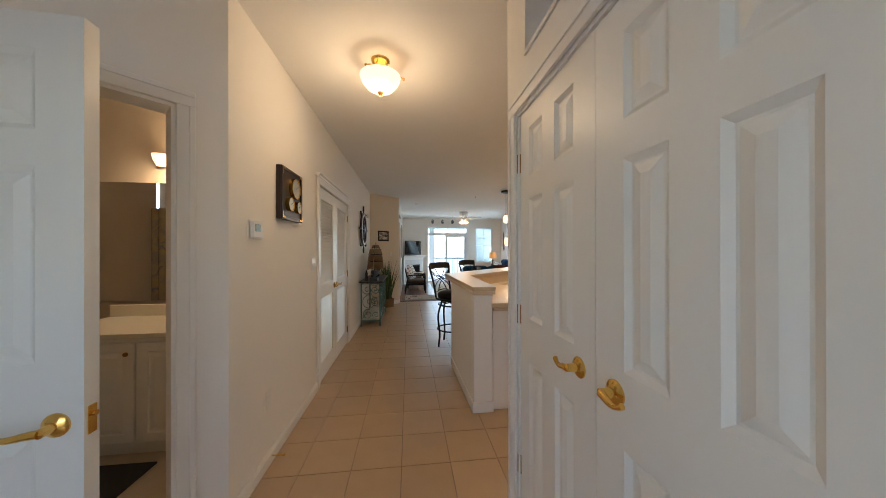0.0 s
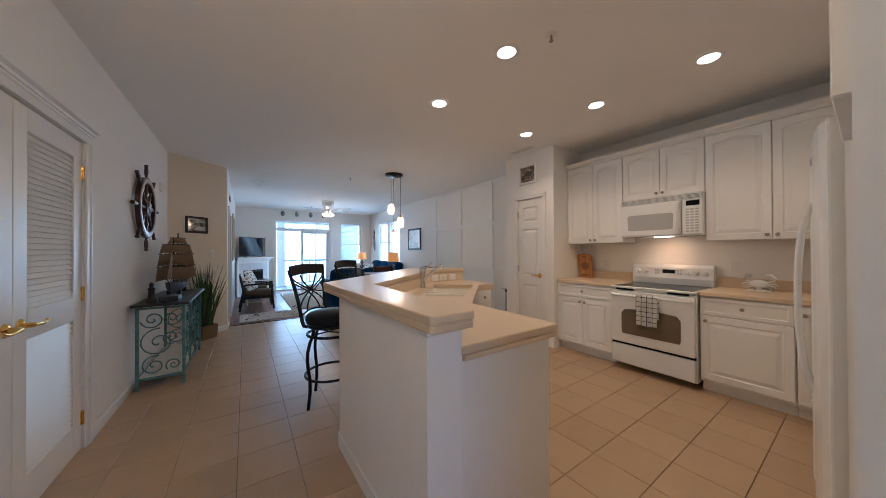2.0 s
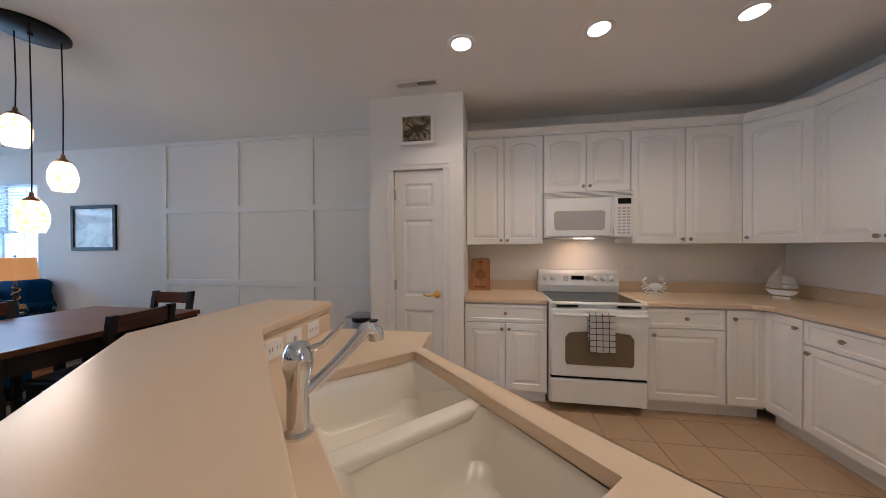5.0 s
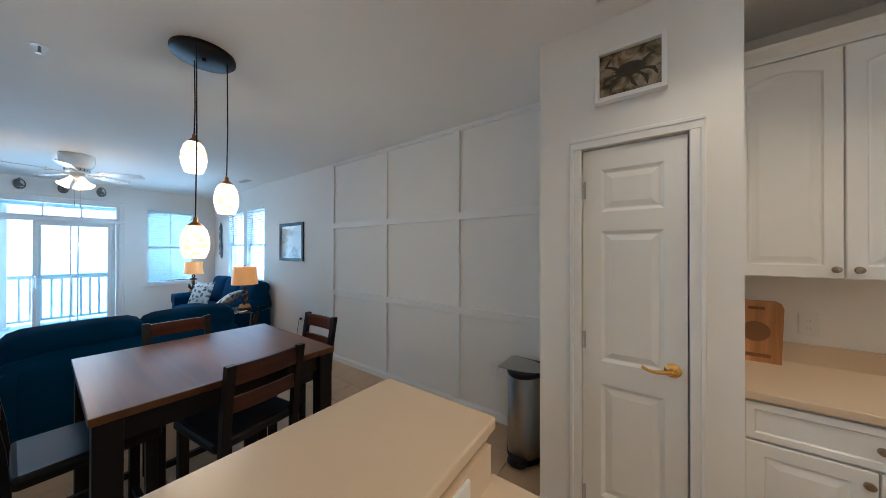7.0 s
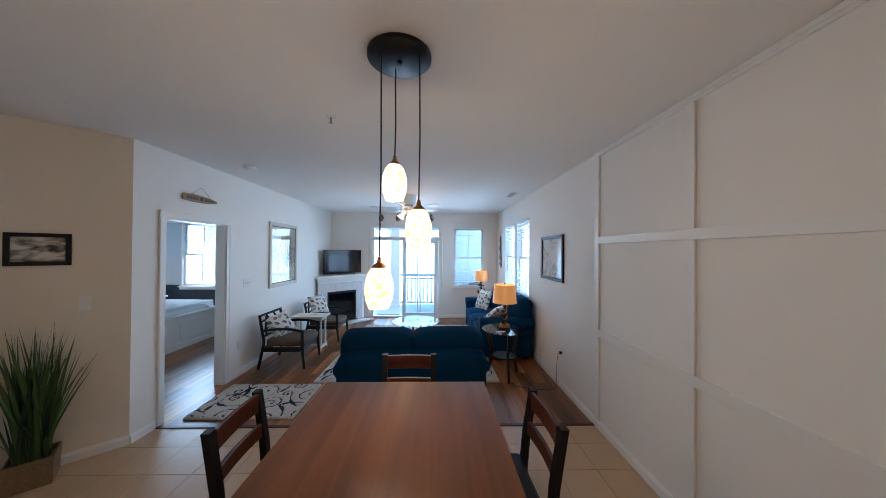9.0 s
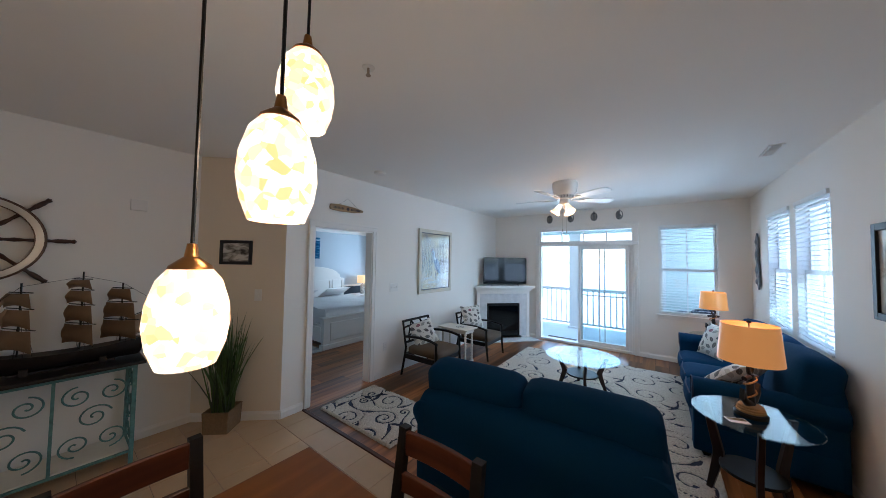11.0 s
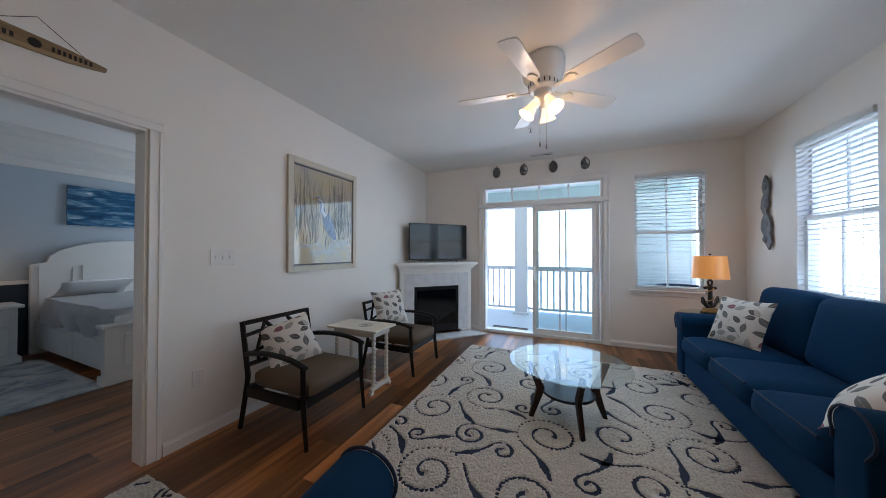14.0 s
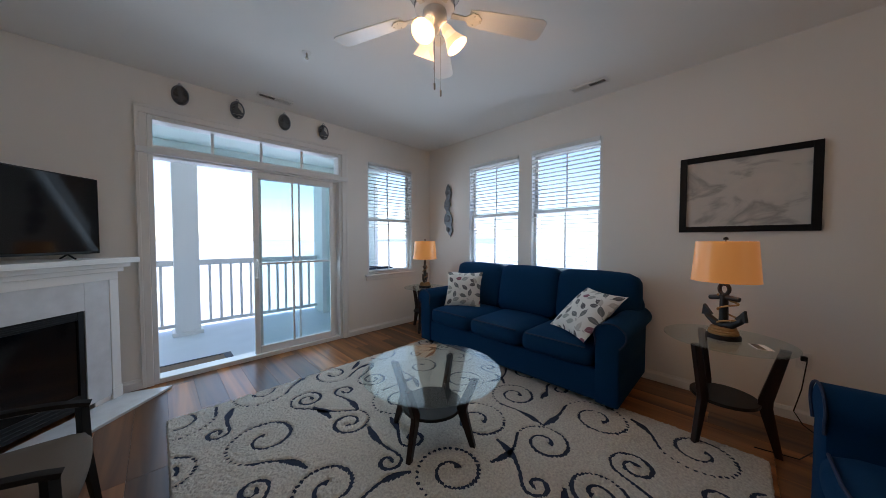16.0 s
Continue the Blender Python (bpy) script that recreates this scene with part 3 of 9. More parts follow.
def lever(parent, x, z, flip=1, y=0.0, k=1.0):
    bm = BM()
    lathe(bm, [(0.0, 0.0), (0.033, 0.0), (0.033, 0.004), (0.026, 0.010), (0.014, 0.014), (0.012, 0.045), (0.0, 0.048)], 20, pose(x, y, z, -90))
    s = flip
    tube(bm, bez((x, y + 0.042, z), (x + s * 0.05 * k, y + 0.048, z + 0.002), (x + s * 0.07 * k, y + 0.045, z - 0.022), (x + s * 0.118 * k, y + 0.042, z + 0.006), 10),
         [0.011, 0.011, 0.010, 0.010, 0.0095, 0.009, 0.008, 0.0075, 0.007, 0.0075, 0.008], 10)
    return part("door_handle", bm, M_BRASS, parent, "polished brass lever handle", smooth=True)


def hinge(parent, x, z, m=M_BRASS, h=0.09):
    bm = BM()
    cyl(bm, (x, 0.006, z - h / 2), (x, 0.006, z + h / 2), 0.007, 10)
    box(bm, x - 0.016, -0.001, z - h / 2, x + 0.016, 0.003, z + h / 2)
    return part("hinge", bm, m, parent, smooth=True)


# pantry door
d = thing("door_pantry", "closed narrow white three-panel pantry door", "door", m=W_PAN @ pose(4.33, -0.012, 0.008), kind="structure")
panel_door(d, 0.435, 2.03, 1, [(0.22, 0.80), (0.92, 1.60), (1.70, 1.92)])
lever(d, 0.055, 0.94, 1)
for z in (0.2, 1.02, 1.82):
    hinge(d, 0.437, z, M_APPLG)
# entry closet double doors
for k, (ox, hx, s) in enumerate(((0.499, 0.497, -1), (1.079, 0.08, 1))):
    d = thing("door_closet", "closed white six-panel closet door leaf", "door", m=W_CLO @ pose(ox, -0.012, 0.008), kind="structure")
    panel_door(d, 0.577, 2.02, 2, SIX)
    lever(d, hx, 0.997, s, k=0.64)
    for z in (0.335, 1.06, 1.785):
        hinge(d, 0.0 if k == 0 else 0.577, z, M_ABRASS)
# open door in the entry
d = thing("door_entry", "open white six-panel entry door with brass lever", "door", m=pose(0.765, 1.215, 0.01, 0, 0, 184), kind="structure")
panel_door(d, 0.88, 2.02, 2, SIX, t=0.044)
lever(d, 0.062, 0.89, 1)
bm = BM()
box(bm, -0.003, -0.034, 0.85, 0.0, -0.010, 0.93)
cyl(bm, (-0.012, -0.022, 0.905), (0.0, -0.022, 0.905), 0.008, 8)
part("latch_plate", bm, M_BRASS, d, "brass latch plate")


# louvred hall closet doors
def louver_door(name, m, hx, s, hinge_x):
    d = thing(name, "closed white louvred closet door leaf", "door", m=m, kind="structure")
    w, h, st = 0.692, 2.02, 0.105
    bm = BM()
    box(bm, 0, -0.034, 0, st, 0, h)
    box(bm, w - st, -0.034, 0, w, 0, h)
    for z0, z1 in ((0, 0.19), (0.86, 1.01), (1.90, h)):
        box(bm, st, -0.034, z0, w - st, 0, z1)
    part("frame", bm, M_DOOR, d, bevel=0.002, segs=1)
    slat = BM()
    box(slat, st, -0.003, -0.023, w - st, 0.003, 0.023)
    me = finish("slat", slat, M_DOOR)
    for z0, z1, n in ((1.01, 1.90, 29), (0.19, 0.86, 22)):
        for i in range(n):
            ob = new("slat", me)
            ob.parent = d
            ob.matrix_basis = pose(0, -0.018, z0 + (i + 0.5) * (z1 - z0) / n, 25)
    lever(d, hx, 0.94, s)
    for z in (0.2, 1.02, 1.82):
        hinge(d, hinge_x, z)
    return d


bm = BM()
prism(bm, [(0.0, 2.103), (0.026, 2.103), (0.030, 2.118), (0.048, 2.128), (0.050, 2.138), (0.0, 2.138)], 8 - 4.83, 8 - 3.25, Matrix(((0, 0, 1, 0), (1, 0, 0, 0), (0, 1, 0, 0), (0, 0, 0, 1))))
solid("trim_door_cap", bm, M_TRIM, "white moulded cap over the louvred doors", "door cap", kind="structure", m=W_HALL)
louver_door("door_louvred", W_HALL @ pose(8 - 4.735, -0.008, 0.008), 0.64, -1, 0.0)
louver_door("door_louvred", W_HALL @ pose(8 - 4.037, -0.008, 0.008), 0.052, 1, 0.692)

# bedroom door, swung open into the bedroom
d = thing("door_bedroom", "white door swung fully open into the bedroom", "door", m=pose(1.275, 8.165, 0.01, 0, 0, 184), kind="structure")
panel_door(d, 0.80, 2.02, 2, SIX)
bm = BM()
for z in (0.22, 1.02, 1.80):
    box(bm, -0.022, -0.05, z - 0.05, -0.002, -0.01, z + 0.05)
part("hinge", bm, M_NICKEL, d)

# tray ceiling of the bedroom: a lowered border with a stepped crown
bm = BM()
for a, b, c, d in ((-2.50, 8.0, -1.95, 12.30), (0.75, 8.0, 1.29, 12.30), (-1.95, 8.0, 0.75, 8.55), (-1.95, 11.75, 0.75, 12.30)):
    box(bm, a, b, 2.44, c, d, 2.699)
solid("ceiling_tray_border", bm, M_CEIL, "lowered white border of the tray ceiling", "ceiling", kind="structure")
PXZ = Matrix(((1, 0, 0, 0), (0, 0, 1, 0), (0, 1, 0, 0), (0, 0, 0, 1)))
bm = BM()
prism(bm, [(-2.499, 2.439), (-2.40, 2.439), (-2.405, 2.41), (-2.45, 2.375), (-2.485, 2.355), (-2.499, 2.35)], 8.0, 12.30, PXZ)
prism(bm, [(-1.949, 2.698), (-1.87, 2.698), (-1.88, 2.66), (-1.92, 2.62), (-1.949, 2.60)], 8.56, 11.74, PXZ)
solid("trim_crown_west", bm, M_TRIM, "white crown moulding in the bedroom", "crown moulding", kind="structure")
bm = BM()
prism(bm, [(12.299, 2.439), (12.20, 2.439), (12.205, 2.41), (12.25, 2.375), (12.299, 2.35)], -2.40, 1.29, Matrix(((0, 0, 1, 0), (1, 0, 0, 0), (0, 1, 0, 0), (0, 0, 0, 1))))
solid("trim_crown_north", bm, M_TRIM, "white crown moulding in the bedroom", "crown moulding", kind="structure")

# ---- kitchen bar ----
bar = thing("kitchen_bar", "white knee wall bar with beige raised ledge and counter", "kitchen bar")
OUT = [(2.200, 2.642), (2.187, 2.655), (2.132, 4.06), (3.37, 5.19), (4.035, 5.19)]
INN = [(4.035, 4.79), (3.50, 4.77), (2.40, 3.74), (2.385, 2.642)]
bm = BM()
prism(bm, OUT + INN, 1.0375, 1.07)
prism(bm, [(2.204, 2.646), (2.191, 2.658), (2.1365, 4.058), (3.3715, 5.186), (4.031, 5.186), (4.028, 4.81), (3.49, 4.79), (2.38, 3.75), (2.381, 2.646)], 1.029, 1.041)
prism(bm, [(2.202, 2.645), (2.190, 2.657), (2.135, 4.058), (3.371, 5.187), (4.032, 5.187), (4.032, 4.81), (3.49, 4.79), (2.38, 3.75), (2.382, 2.645)], 1.004, 1.032)
part("raised_ledge", bm, M_CTR, bar, "beige solid-surface raised ledge with a grooved edge", bevel=0.006, segs=3)
bm = BM()
prism(bm, [(2.207, 2.797), (2.18, 3.80), (2.22, 3.87), (3.46, 5.00), (4.005, 5.00), (4.005, 4.82), (3.50, 4.80), (2.39, 3.77), (2.35, 3.70), (2.35, 2.797)], 0.0, 1.012)
part("knee_wall", bm, M_WALL, bar, "off-white knee wall")
bm = BM()
box(bm, 2.206, 2.70, 0.0, 2.37, 2.80, 0.985)
box(bm, 2.200, 2.692, 0.985, 2.376, 2.806, 1.012)
box(bm, 2.194, 2.690, 0.0, 2.378, 2.808, 0.09)
part("end_post", bm, M_TRIM, bar, "white end post with base", bevel=0.006)
bm = BM()
prism(bm, [(2.195, 2.808), (2.168, 3.795), (2.21, 3.875), (3.455, 5.012), (4.007, 5.012), (4.007, 5.0), (3.46, 5.0), (2.22, 3.87), (2.18, 3.80), (2.207, 2.808)], 0.0, 0.085)
part("baseboard_strip", bm, M_TRIM, bar)

SC = Vector((3.283, 4.164, 0))
SX, SY = Vector((0.727, 0.687, 0)), Vector((-0.687, 0.727, 0))
SINK = Matrix(((SX.x, SY.x, 0, SC.x), (SX.y, SY.y, 0, SC.y), (0, 0, 1, 0.92), (0, 0, 0, 1)))


def counter_with_sink():
    """The lower counter, cut open for the two bowls of the sink."""
    bm = BM()
    o = [(SINK @ Vector((x, y, 0))) for x, y in ((-0.43, -0.255), (0.40, -0.255), (0.40, 0.20), (-0.43, 0.20))]
    q = [(v.x, v.y) for v in o]
    polys = [[(2.355, 2.70), (3.0, 2.70), (3.0, 3.40), q[0], q[3], (2.392, 3.750), (2.358, 3.70)],
             [(3.0, 3.40), (3.80, 4.23), q[1], q[0]],
             [(3.80, 4.23), (4.035, 4.23), (4.035, 4.803), (3.492, 4.785), q[2], q[1]],
             [q[3], q[2], (3.492, 4.785), (2.392, 3.750)]]
    for p in polys:
        prism(bm, p, 0.882, 0.92)
    bmesh.ops.remove_doubles(bm, verts=bm.verts, dist=0.0005)
    seen, kill = {}, []
    bm.verts.index_update()
    for f in bm.faces:
        k = tuple(sorted(v.index for v in f.verts))
        if k in seen:
            kill += [f, seen[k]]
        seen[k] = f
    bmesh.ops.delete(bm, geom=kill, context="FACES_ONLY")
    return bm


part("counter", counter_with_sink(), M_CTR, bar, "beige solid-surface counter", bevel=0.006)
bm = BM()
prism(bm, [(2.38, 2.703), (2.997, 2.703), (2.997, 3.401), (3.801, 4.233), (4.032, 4.233), (4.032, 4.80), (3.99, 4.80), (3.99, 4.275), (3.783, 4.275), (2.955, 3.419), (2.955, 2.745), (2.38, 2.745)], 0.852, 0.880)
part("counter_edge", bm, M_CTR, bar, "lower roll of the grooved counter edge", bevel=0.009, segs=3)
bm = BM()
prism(bm, [(2.355, 2.742), (2.95, 2.742), (2.96, 3.42), (3.77, 4.26), (4.005, 4.26), (4.005, 4.79), (3.51, 4.79), (3.2, 4.46), (3.45, 4.22), (2.9, 3.62), (2.6, 3.9), (2.40, 3.73), (2.36, 3.7)], 0.10, 0.70)
part("cabinet_body", bm, M_CAB, bar, "white base cabinet body")
for nm, b6 in (("end_panel", (2.385, 2.735, 0.0, 2.965, 2.76, 0.882)), ("end_panel", (3.985, 4.262, 0.0, 4.01, 4.80, 0.882)),
               ("front_panel", (2.93, 2.76, 0.10, 2.965, 3.40, 0.882)), ("front_panel", (3.76, 4.262, 0.10, 3.985, 4.29, 0.882))):
    bm = BM()
    box(bm, *b6)
    part(nm, bm, M_CAB, bar)
bm = BM()
w = frame_at((2.965, 3.41), (3.765, 4.265))
box(bm, 0.0, -0.003, 0.10, 1.165, 0.02, 0.882, w)
part("front_panel", bm, M_CAB, bar)
# drawer front at the pantry end
bm = BM()
box(bm, 3.78, 4.243, 0.70, 3.975, 4.262, 0.85)
box(bm, 3.80, 4.237, 0.72, 3.955, 4.243, 0.83)
dr = part("drawer", bm, M_CAB, bar, bevel=0.004)
bm = BM()
lathe(bm, [(0.006, 0), (0.006, 0.012), (0.015, 0.018), (0.014, 0.026), (0, 0.028)], 14, pose(3.878, 4.237, 0.775, 90))
part("knob", bm, M_NICKEL, dr, "brushed nickel knob", smooth=True)
# cover on the step between ledge and counter, with outlets
for k, (ox, w0) in enumerate(((3.515, 0.10), (3.64, 0.10), (3.79, 0.095))):
    bm = BM()
    y = 4.772 + (ox - 3.5) * 0.034
    box(bm, ox, y - 0.004, 0.932, ox + w0, y + 0.02, 1.006)
    pl = part("outlet_plate", bm, M_PLASTIC, bar, "white outlet plate", bevel=0.002, segs=1)
    for sx in ((0.3, 0.7) if k != 1 else (0.5,)):
        bm = BM()
        if k == 1:
            box(bm, ox + w0 * 0.5 - 0.006, y - 0.012, 0.958, ox + w0 * 0.5 + 0.006, y - 0.003, 0.980)
        else:
            for dx in (-0.008, 0.008):
                box(bm, ox + w0 * sx + dx - 0.0015, y - 0.006, 0.962, ox + w0 * sx + dx + 0.0015, y - 0.003, 0.978)
        part("toggle" if k == 1 else "socket", bm, M_APPLG, pl)
bm = BM()
prism(bm, [(2.352, 2.87), (2.352, 3.695), (2.39, 3.765), (3.496, 4.795), (4.005, 4.815), (4.005, 4.79), (3.503, 4.772), (2.402, 3.745), (2.368, 3.69), (2.368, 2.87)], 0.92, 1.0118)
part("splash", bm, M_CTR, bar, "beige splash below the ledge")

sink = thing("double_sink", "cream undermount double bowl kitchen sink", "sink", m=SINK)
for x0, x1, nm in ((-0.445, -0.01, "bowl"), (0.012, 0.415, "bowl")):
    bm = BM()
    g = [(x0, -0.27), (x1, -0.27), (x1, 0.215), (x0, 0.215)]

    def rr(inset, r, z):
        vs = []
        for cx, cy, a0 in ((x1 - inset - r, 0.215 - inset - r, 0), (x0 + inset + r, 0.215 - inset - r, 90), (x0 + inset + r, -0.27 + inset + r, 180), (x1 - inset - r, -0.27 + inset + r, 270)):
            for a in range(0, 91, 18):
                t = radians(a0 + a)
                vs.append(bm.verts.new((cx + r * math.cos(t), cy + r * math.sin(t), z)))
        return vs
    loops = [rr(0, 0.02, -0.041), rr(0.008, 0.05, -0.041), rr(0.016, 0.055, -0.06), rr(0.03, 0.06, -0.18), rr(0.06, 0.06, -0.21)]
    for a, b in zip(loops, loops[1:]):
        for i in range(len(a)):
            bm.faces.new((a[i], a[(i + 1) % len(a)], b[(i + 1) % len(a)], b[i]))
    bm.faces.new(loops[-1])
    part(nm, bm, M_SINK, sink, smooth=True)
bm = BM()
box(bm, -0.030, -0.268, -0.075, 0.032, 0.213, -0.038)
part("divider", bm, M_SINK, sink, "rounded divider between the bowls", bevel=0.012, smooth=True, segs=3)
faucet = thing("faucet", "chrome pull-out kitchen faucet with lever handle", "faucet", m=pose(3.175, 4.392, 0.92, 0, 0, -46) @ Matrix.Scale(0.97, 4))
bm = BM()
lathe(bm, [(0.0, 0), (0.036, 0), (0.036, 0.006), (0.027, 0.014), (0.026, 0.11), (0.029, 0.14), (0.035, 0.165), (0.037, 0.185), (0.034, 0.207), (0.024, 0.224), (0.0, 0.230)], 28)
part("body", bm, M_CHROME, faucet, smooth=True)
bm = BM()
tube(bm, [(0.0, 0.0, 0.085), (0.04, 0, 0.112), (0.09, 0, 0.152), (0.135, 0, 0.192), (0.155, 0, 0.211)], [0.018, 0.0165, 0.015, 0.015, 0.016], 16)
tube(bm, [(0.155, 0, 0.211), (0.172, 0, 0.229), (0.191, 0, 0.233), (0.203, 0, 0.218), (0.204, 0, 0.196)], [0.016, 0.020, 0.022, 0.0225, 0.0225], 16)
sp_ = part("spout", bm, M_CHROME, faucet, smooth=True)
bm = BM()
lathe(bm, [(0, 0), (0.0135, 0), (0.0135, 0.003), (0, 0.004)], 16, pose(0.196, 0, 0.2495))
part("spray_button", bm, M_BLACK, sp_, "black spray button")
bm = BM()
tube(bm, [(0.0, 0, 0.205), (0.028, -0.012, 0.208), (0.054, -0.022, 0.217), (0.076, -0.030, 0.240), (0.092, -0.036, 0.262), (0.106, -0.040, 0.268)], [0.016, 0.010, 0.0085, 0.008, 0.0095, 0.006], 12)
part("lever", bm, M_CHROME, faucet, smooth=True)


# ---- cabinets along the kitchen wall ----
def raised_panel(bm, x0, z0, x1, z1, y=0.0, t=0.019, arch=False):
    """A cabinet door or drawer front in the x-z plane, its front at y = -t (towards -y)."""
    tall = z1 - z0 > 0.25
    r = 0.055 if tall else 0.028
    n = 8

    def loop(inset, dy, rise):
        a, b, c, d = x0 + inset, x1 - inset, z0 + inset, z1 - inset
        pts = [(a, c), (b, c)]
        for i in range(n + 1):
            u = 1 - i / n
            pts.append((a + (b - a) * u, d - rise + rise * math.sin(math.pi * u)))
        return [bm.verts.new((px, y + dy, pz)) for px, pz in pts]
    rise = 0.032 if arch else 0.0
    loops = [loop(0, 0, 0), loop(0, -t + 0.003, 0), loop(0.003, -t, 0), loop(r, -t, rise), loop(r + 0.006, -t + 0.007, rise)]
    if tall:
        loops += [loop(r + 0.014, -t + 0.007, rise), loop(r + 0.040, -t - 0.0005, rise), loop(r + 0.043, -t - 0.0005, rise)]
    for a, b in zip(loops, loops[1:]):
        for k in range(len(a)):
            bm.faces.new((a[k], a[(k + 1) % len(a)], b[(k + 1) % len(a)], b[k]))
    bm.faces.new(loops[-1])
    bm.faces.new(list(reversed(loops[0])))
    return bm


def knob(parent, x, z, y):
    bm = BM()
    lathe(bm, [(0.006, 0), (0.006, 0.012), (0.015, 0.018), (0.014, 0.026), (0, 0.028)], 14, pose(x, y, z, 90))
    return part("knob", bm, M_NICKEL, parent, "brushed nickel knob", smooth=True)


def cabinet(name, label, m, w, d, z0, z1, fronts, group, toe=False, crown=False):
    """Fronts: x0, z0, x1, z1, knob x, knob z, kind. Local x along the front, y into the cabinet."""
    c = thing(name, label, "cabinet", group, m)
    bm = BM()
    box(bm, 0, 0, z0 + (0.10 if toe else 0), w, d, z1)
    if toe:
        box(bm, 0.0, 0.065, 0, w, d, 0.10)
    part("body", bm, M_CAB, c)
    for x0, a, x1, b, kx, kz, kind in fronts:
        bm = BM()
        raised_panel(bm, x0, a, x1, b, -0.001, arch=(kind == "arch"))
        f = part("drawer" if kind == "drawer" else "door", bm, M_CAB, c)
        knob(f, kx, kz, -0.020)
    if crown:
        bm = BM()
        prism(bm, [(0, z1), (-0.012, z1), (-0.016, z1 + 0.02), (-0.045, z1 + 0.05), (-0.05, z1 + 0.065), (0, z1 + 0.065)], 0, w, Matrix(((0, 0, 1, 0), (1, 0, 0, 0), (0, 1, 0, 0), (0, 0, 0, 1))))
        part("crown", bm, M_CAB, c, "white crown moulding")
    return c


# frames: x runs along -y of the world from ya, y into the wall (+x)
def east(xf, ya):
    return Matrix(((0, 1, 0, xf), (-1, 0, 0, ya), (0, 0, 1, 0), (0, 0, 0, 1)))


UZ0, UZ1 = 1.385, 2.40
g = "upper cabinets"
cabinet("upper_cabinet", "white arched two-door upper cabinet beside the pantry", east(5.375, 4.145), 0.71, 0.32, UZ0, UZ1,
        [(0.004, UZ0, 0.352, UZ1 - 0.01, 0.325, UZ0 + 0.04, "arch"), (0.357, UZ0, 0.706, UZ1 - 0.01, 0.385, UZ0 + 0.04, "arch")], g, crown=True)
cabinet("upper_cabinet", "white short two-door cabinet over the microwave", east(5.375, 3.432), 0.745, 0.32, 1.865, UZ1,
        [(0.004, 1.868, 0.370, UZ1 - 0.01, 0.345, 1.91, "arch"), (0.375, 1.868, 0.741, UZ1 - 0.01, 0.40, 1.91, "arch")], g, crown=True)
cabinet("upper_cabinet", "white arched wide two-door upper cabinet", east(5.375, 2.685), 0.87, 0.32, UZ0, UZ1,
        [(0.004, UZ0, 0.432, UZ1 - 0.01, 0.405, UZ0 + 0.04, "arch"), (0.437, UZ0, 0.866, UZ1 - 0.01, 0.465, UZ0 + 0.04, "arch")], g, crown=True)
# diagonal corner upper
dm = frame_at((5.375, 1.81), (5.10, 1.535))
c = thing("upper_cabinet", "white diagonal corner upper cabinet", "cabinet", g)
bm = BM()
prism(bm, [(5.376, 1.812), (5.695, 1.812), (5.695, 1.215), (5.098, 1.215), (5.098, 1.536)], UZ0, UZ1)
part("body", bm, M_CAB, c)
bm = BM()
L = 0.389
raised_panel(bm, 0.006, UZ0, L - 0.006, UZ1 - 0.01, 0, arch=True)
for v in bm.verts:
    v.co = dm @ v.co
f = part("door", bm, M_CAB, c)
bm = BM()
lathe(bm, [(0.006, 0), (0.006, 0.012), (0.015, 0.018), (0.014, 0.026), (0, 0.028)], 14, dm @ pose(0.035, -0.019, UZ0 + 0.05, 90))
part("knob", bm, M_NICKEL, f, smooth=True)
bm = BM()
prism(bm, [(0, UZ1), (-0.012, UZ1), (-0.016, UZ1 + 0.02), (-0.045, UZ1 + 0.05), (-0.05, UZ1 + 0.065), (0, UZ1 + 0.065)], 0, L, dm @ Matrix(((0, 0, 1, 0), (1, 0, 0, 0), (0, 1, 0, 0), (0, 0, 0, 1))))
part("crown", bm, M_CAB, c)


def south(x, yf):
    """x runs along -x of the world from x, y into the south wall."""
    return Matrix(((-1, 0, 0, x), (0, -1, 0, yf), (0, 0, 1, 0), (0, 0, 0, 1)))


cabinet("upper_cabinet", "white arched upper cabinet on the fridge wall", south(5.096, 1.535), 0.796, 0.32, UZ0, UZ1,
        [(0.004, UZ0, 0.395, UZ1 - 0.01, 0.37, UZ0 + 0.04, "arch"), (0.400, UZ0, 0.792, UZ1 - 0.01, 0.425, UZ0 + 0.04, "arch")], g, crown=True)
cabinet("upper_cabinet", "white short cabinet over the refrigerator", south(4.296, 1.535), 0.92, 0.32, 1.86, UZ1,
        [(0.004, 1.863, 0.457, UZ1 - 0.01, 0.43, 1.90, "arch"), (0.462, 1.863, 0.916, UZ1 - 0.01, 0.49, 1.90, "arch")], g, crown=True)

g = "base cabinets"
BT = 0.875
cabinet("base_cabinet", "white base cabinet with drawer beside the pantry", east(5.13, 4.145), 0.70, 0.565, 0, BT,
        [(0.006, 0.71, 0.694, 0.865, 0.35, 0.79, "drawer"), (0.006, 0.125, 0.347, 0.70, 0.32, 0.655, "door"), (0.353, 0.125, 0.694, 0.70, 0.38, 0.655, "door")], g, toe=True)
cabinet("base_cabinet", "white base cabinet with one drawer and door", east(5.13, 2.675), 0.565, 0.565, 0, BT,
        [(0.006, 0.71, 0.559, 0.865, 0.28, 0.79, "drawer"), (0.006, 0.125, 0.559, 0.70, 0.045, 0.655, "door")], g, toe=True)
cabinet("base_cabinet", "white narrow one-door corner base cabinet", east(5.13, 2.106), 0.27, 0.565, 0, BT,
        [(0.006, 0.125, 0.264, 0.865, 0.045, 0.80, "door")], g, toe=True)
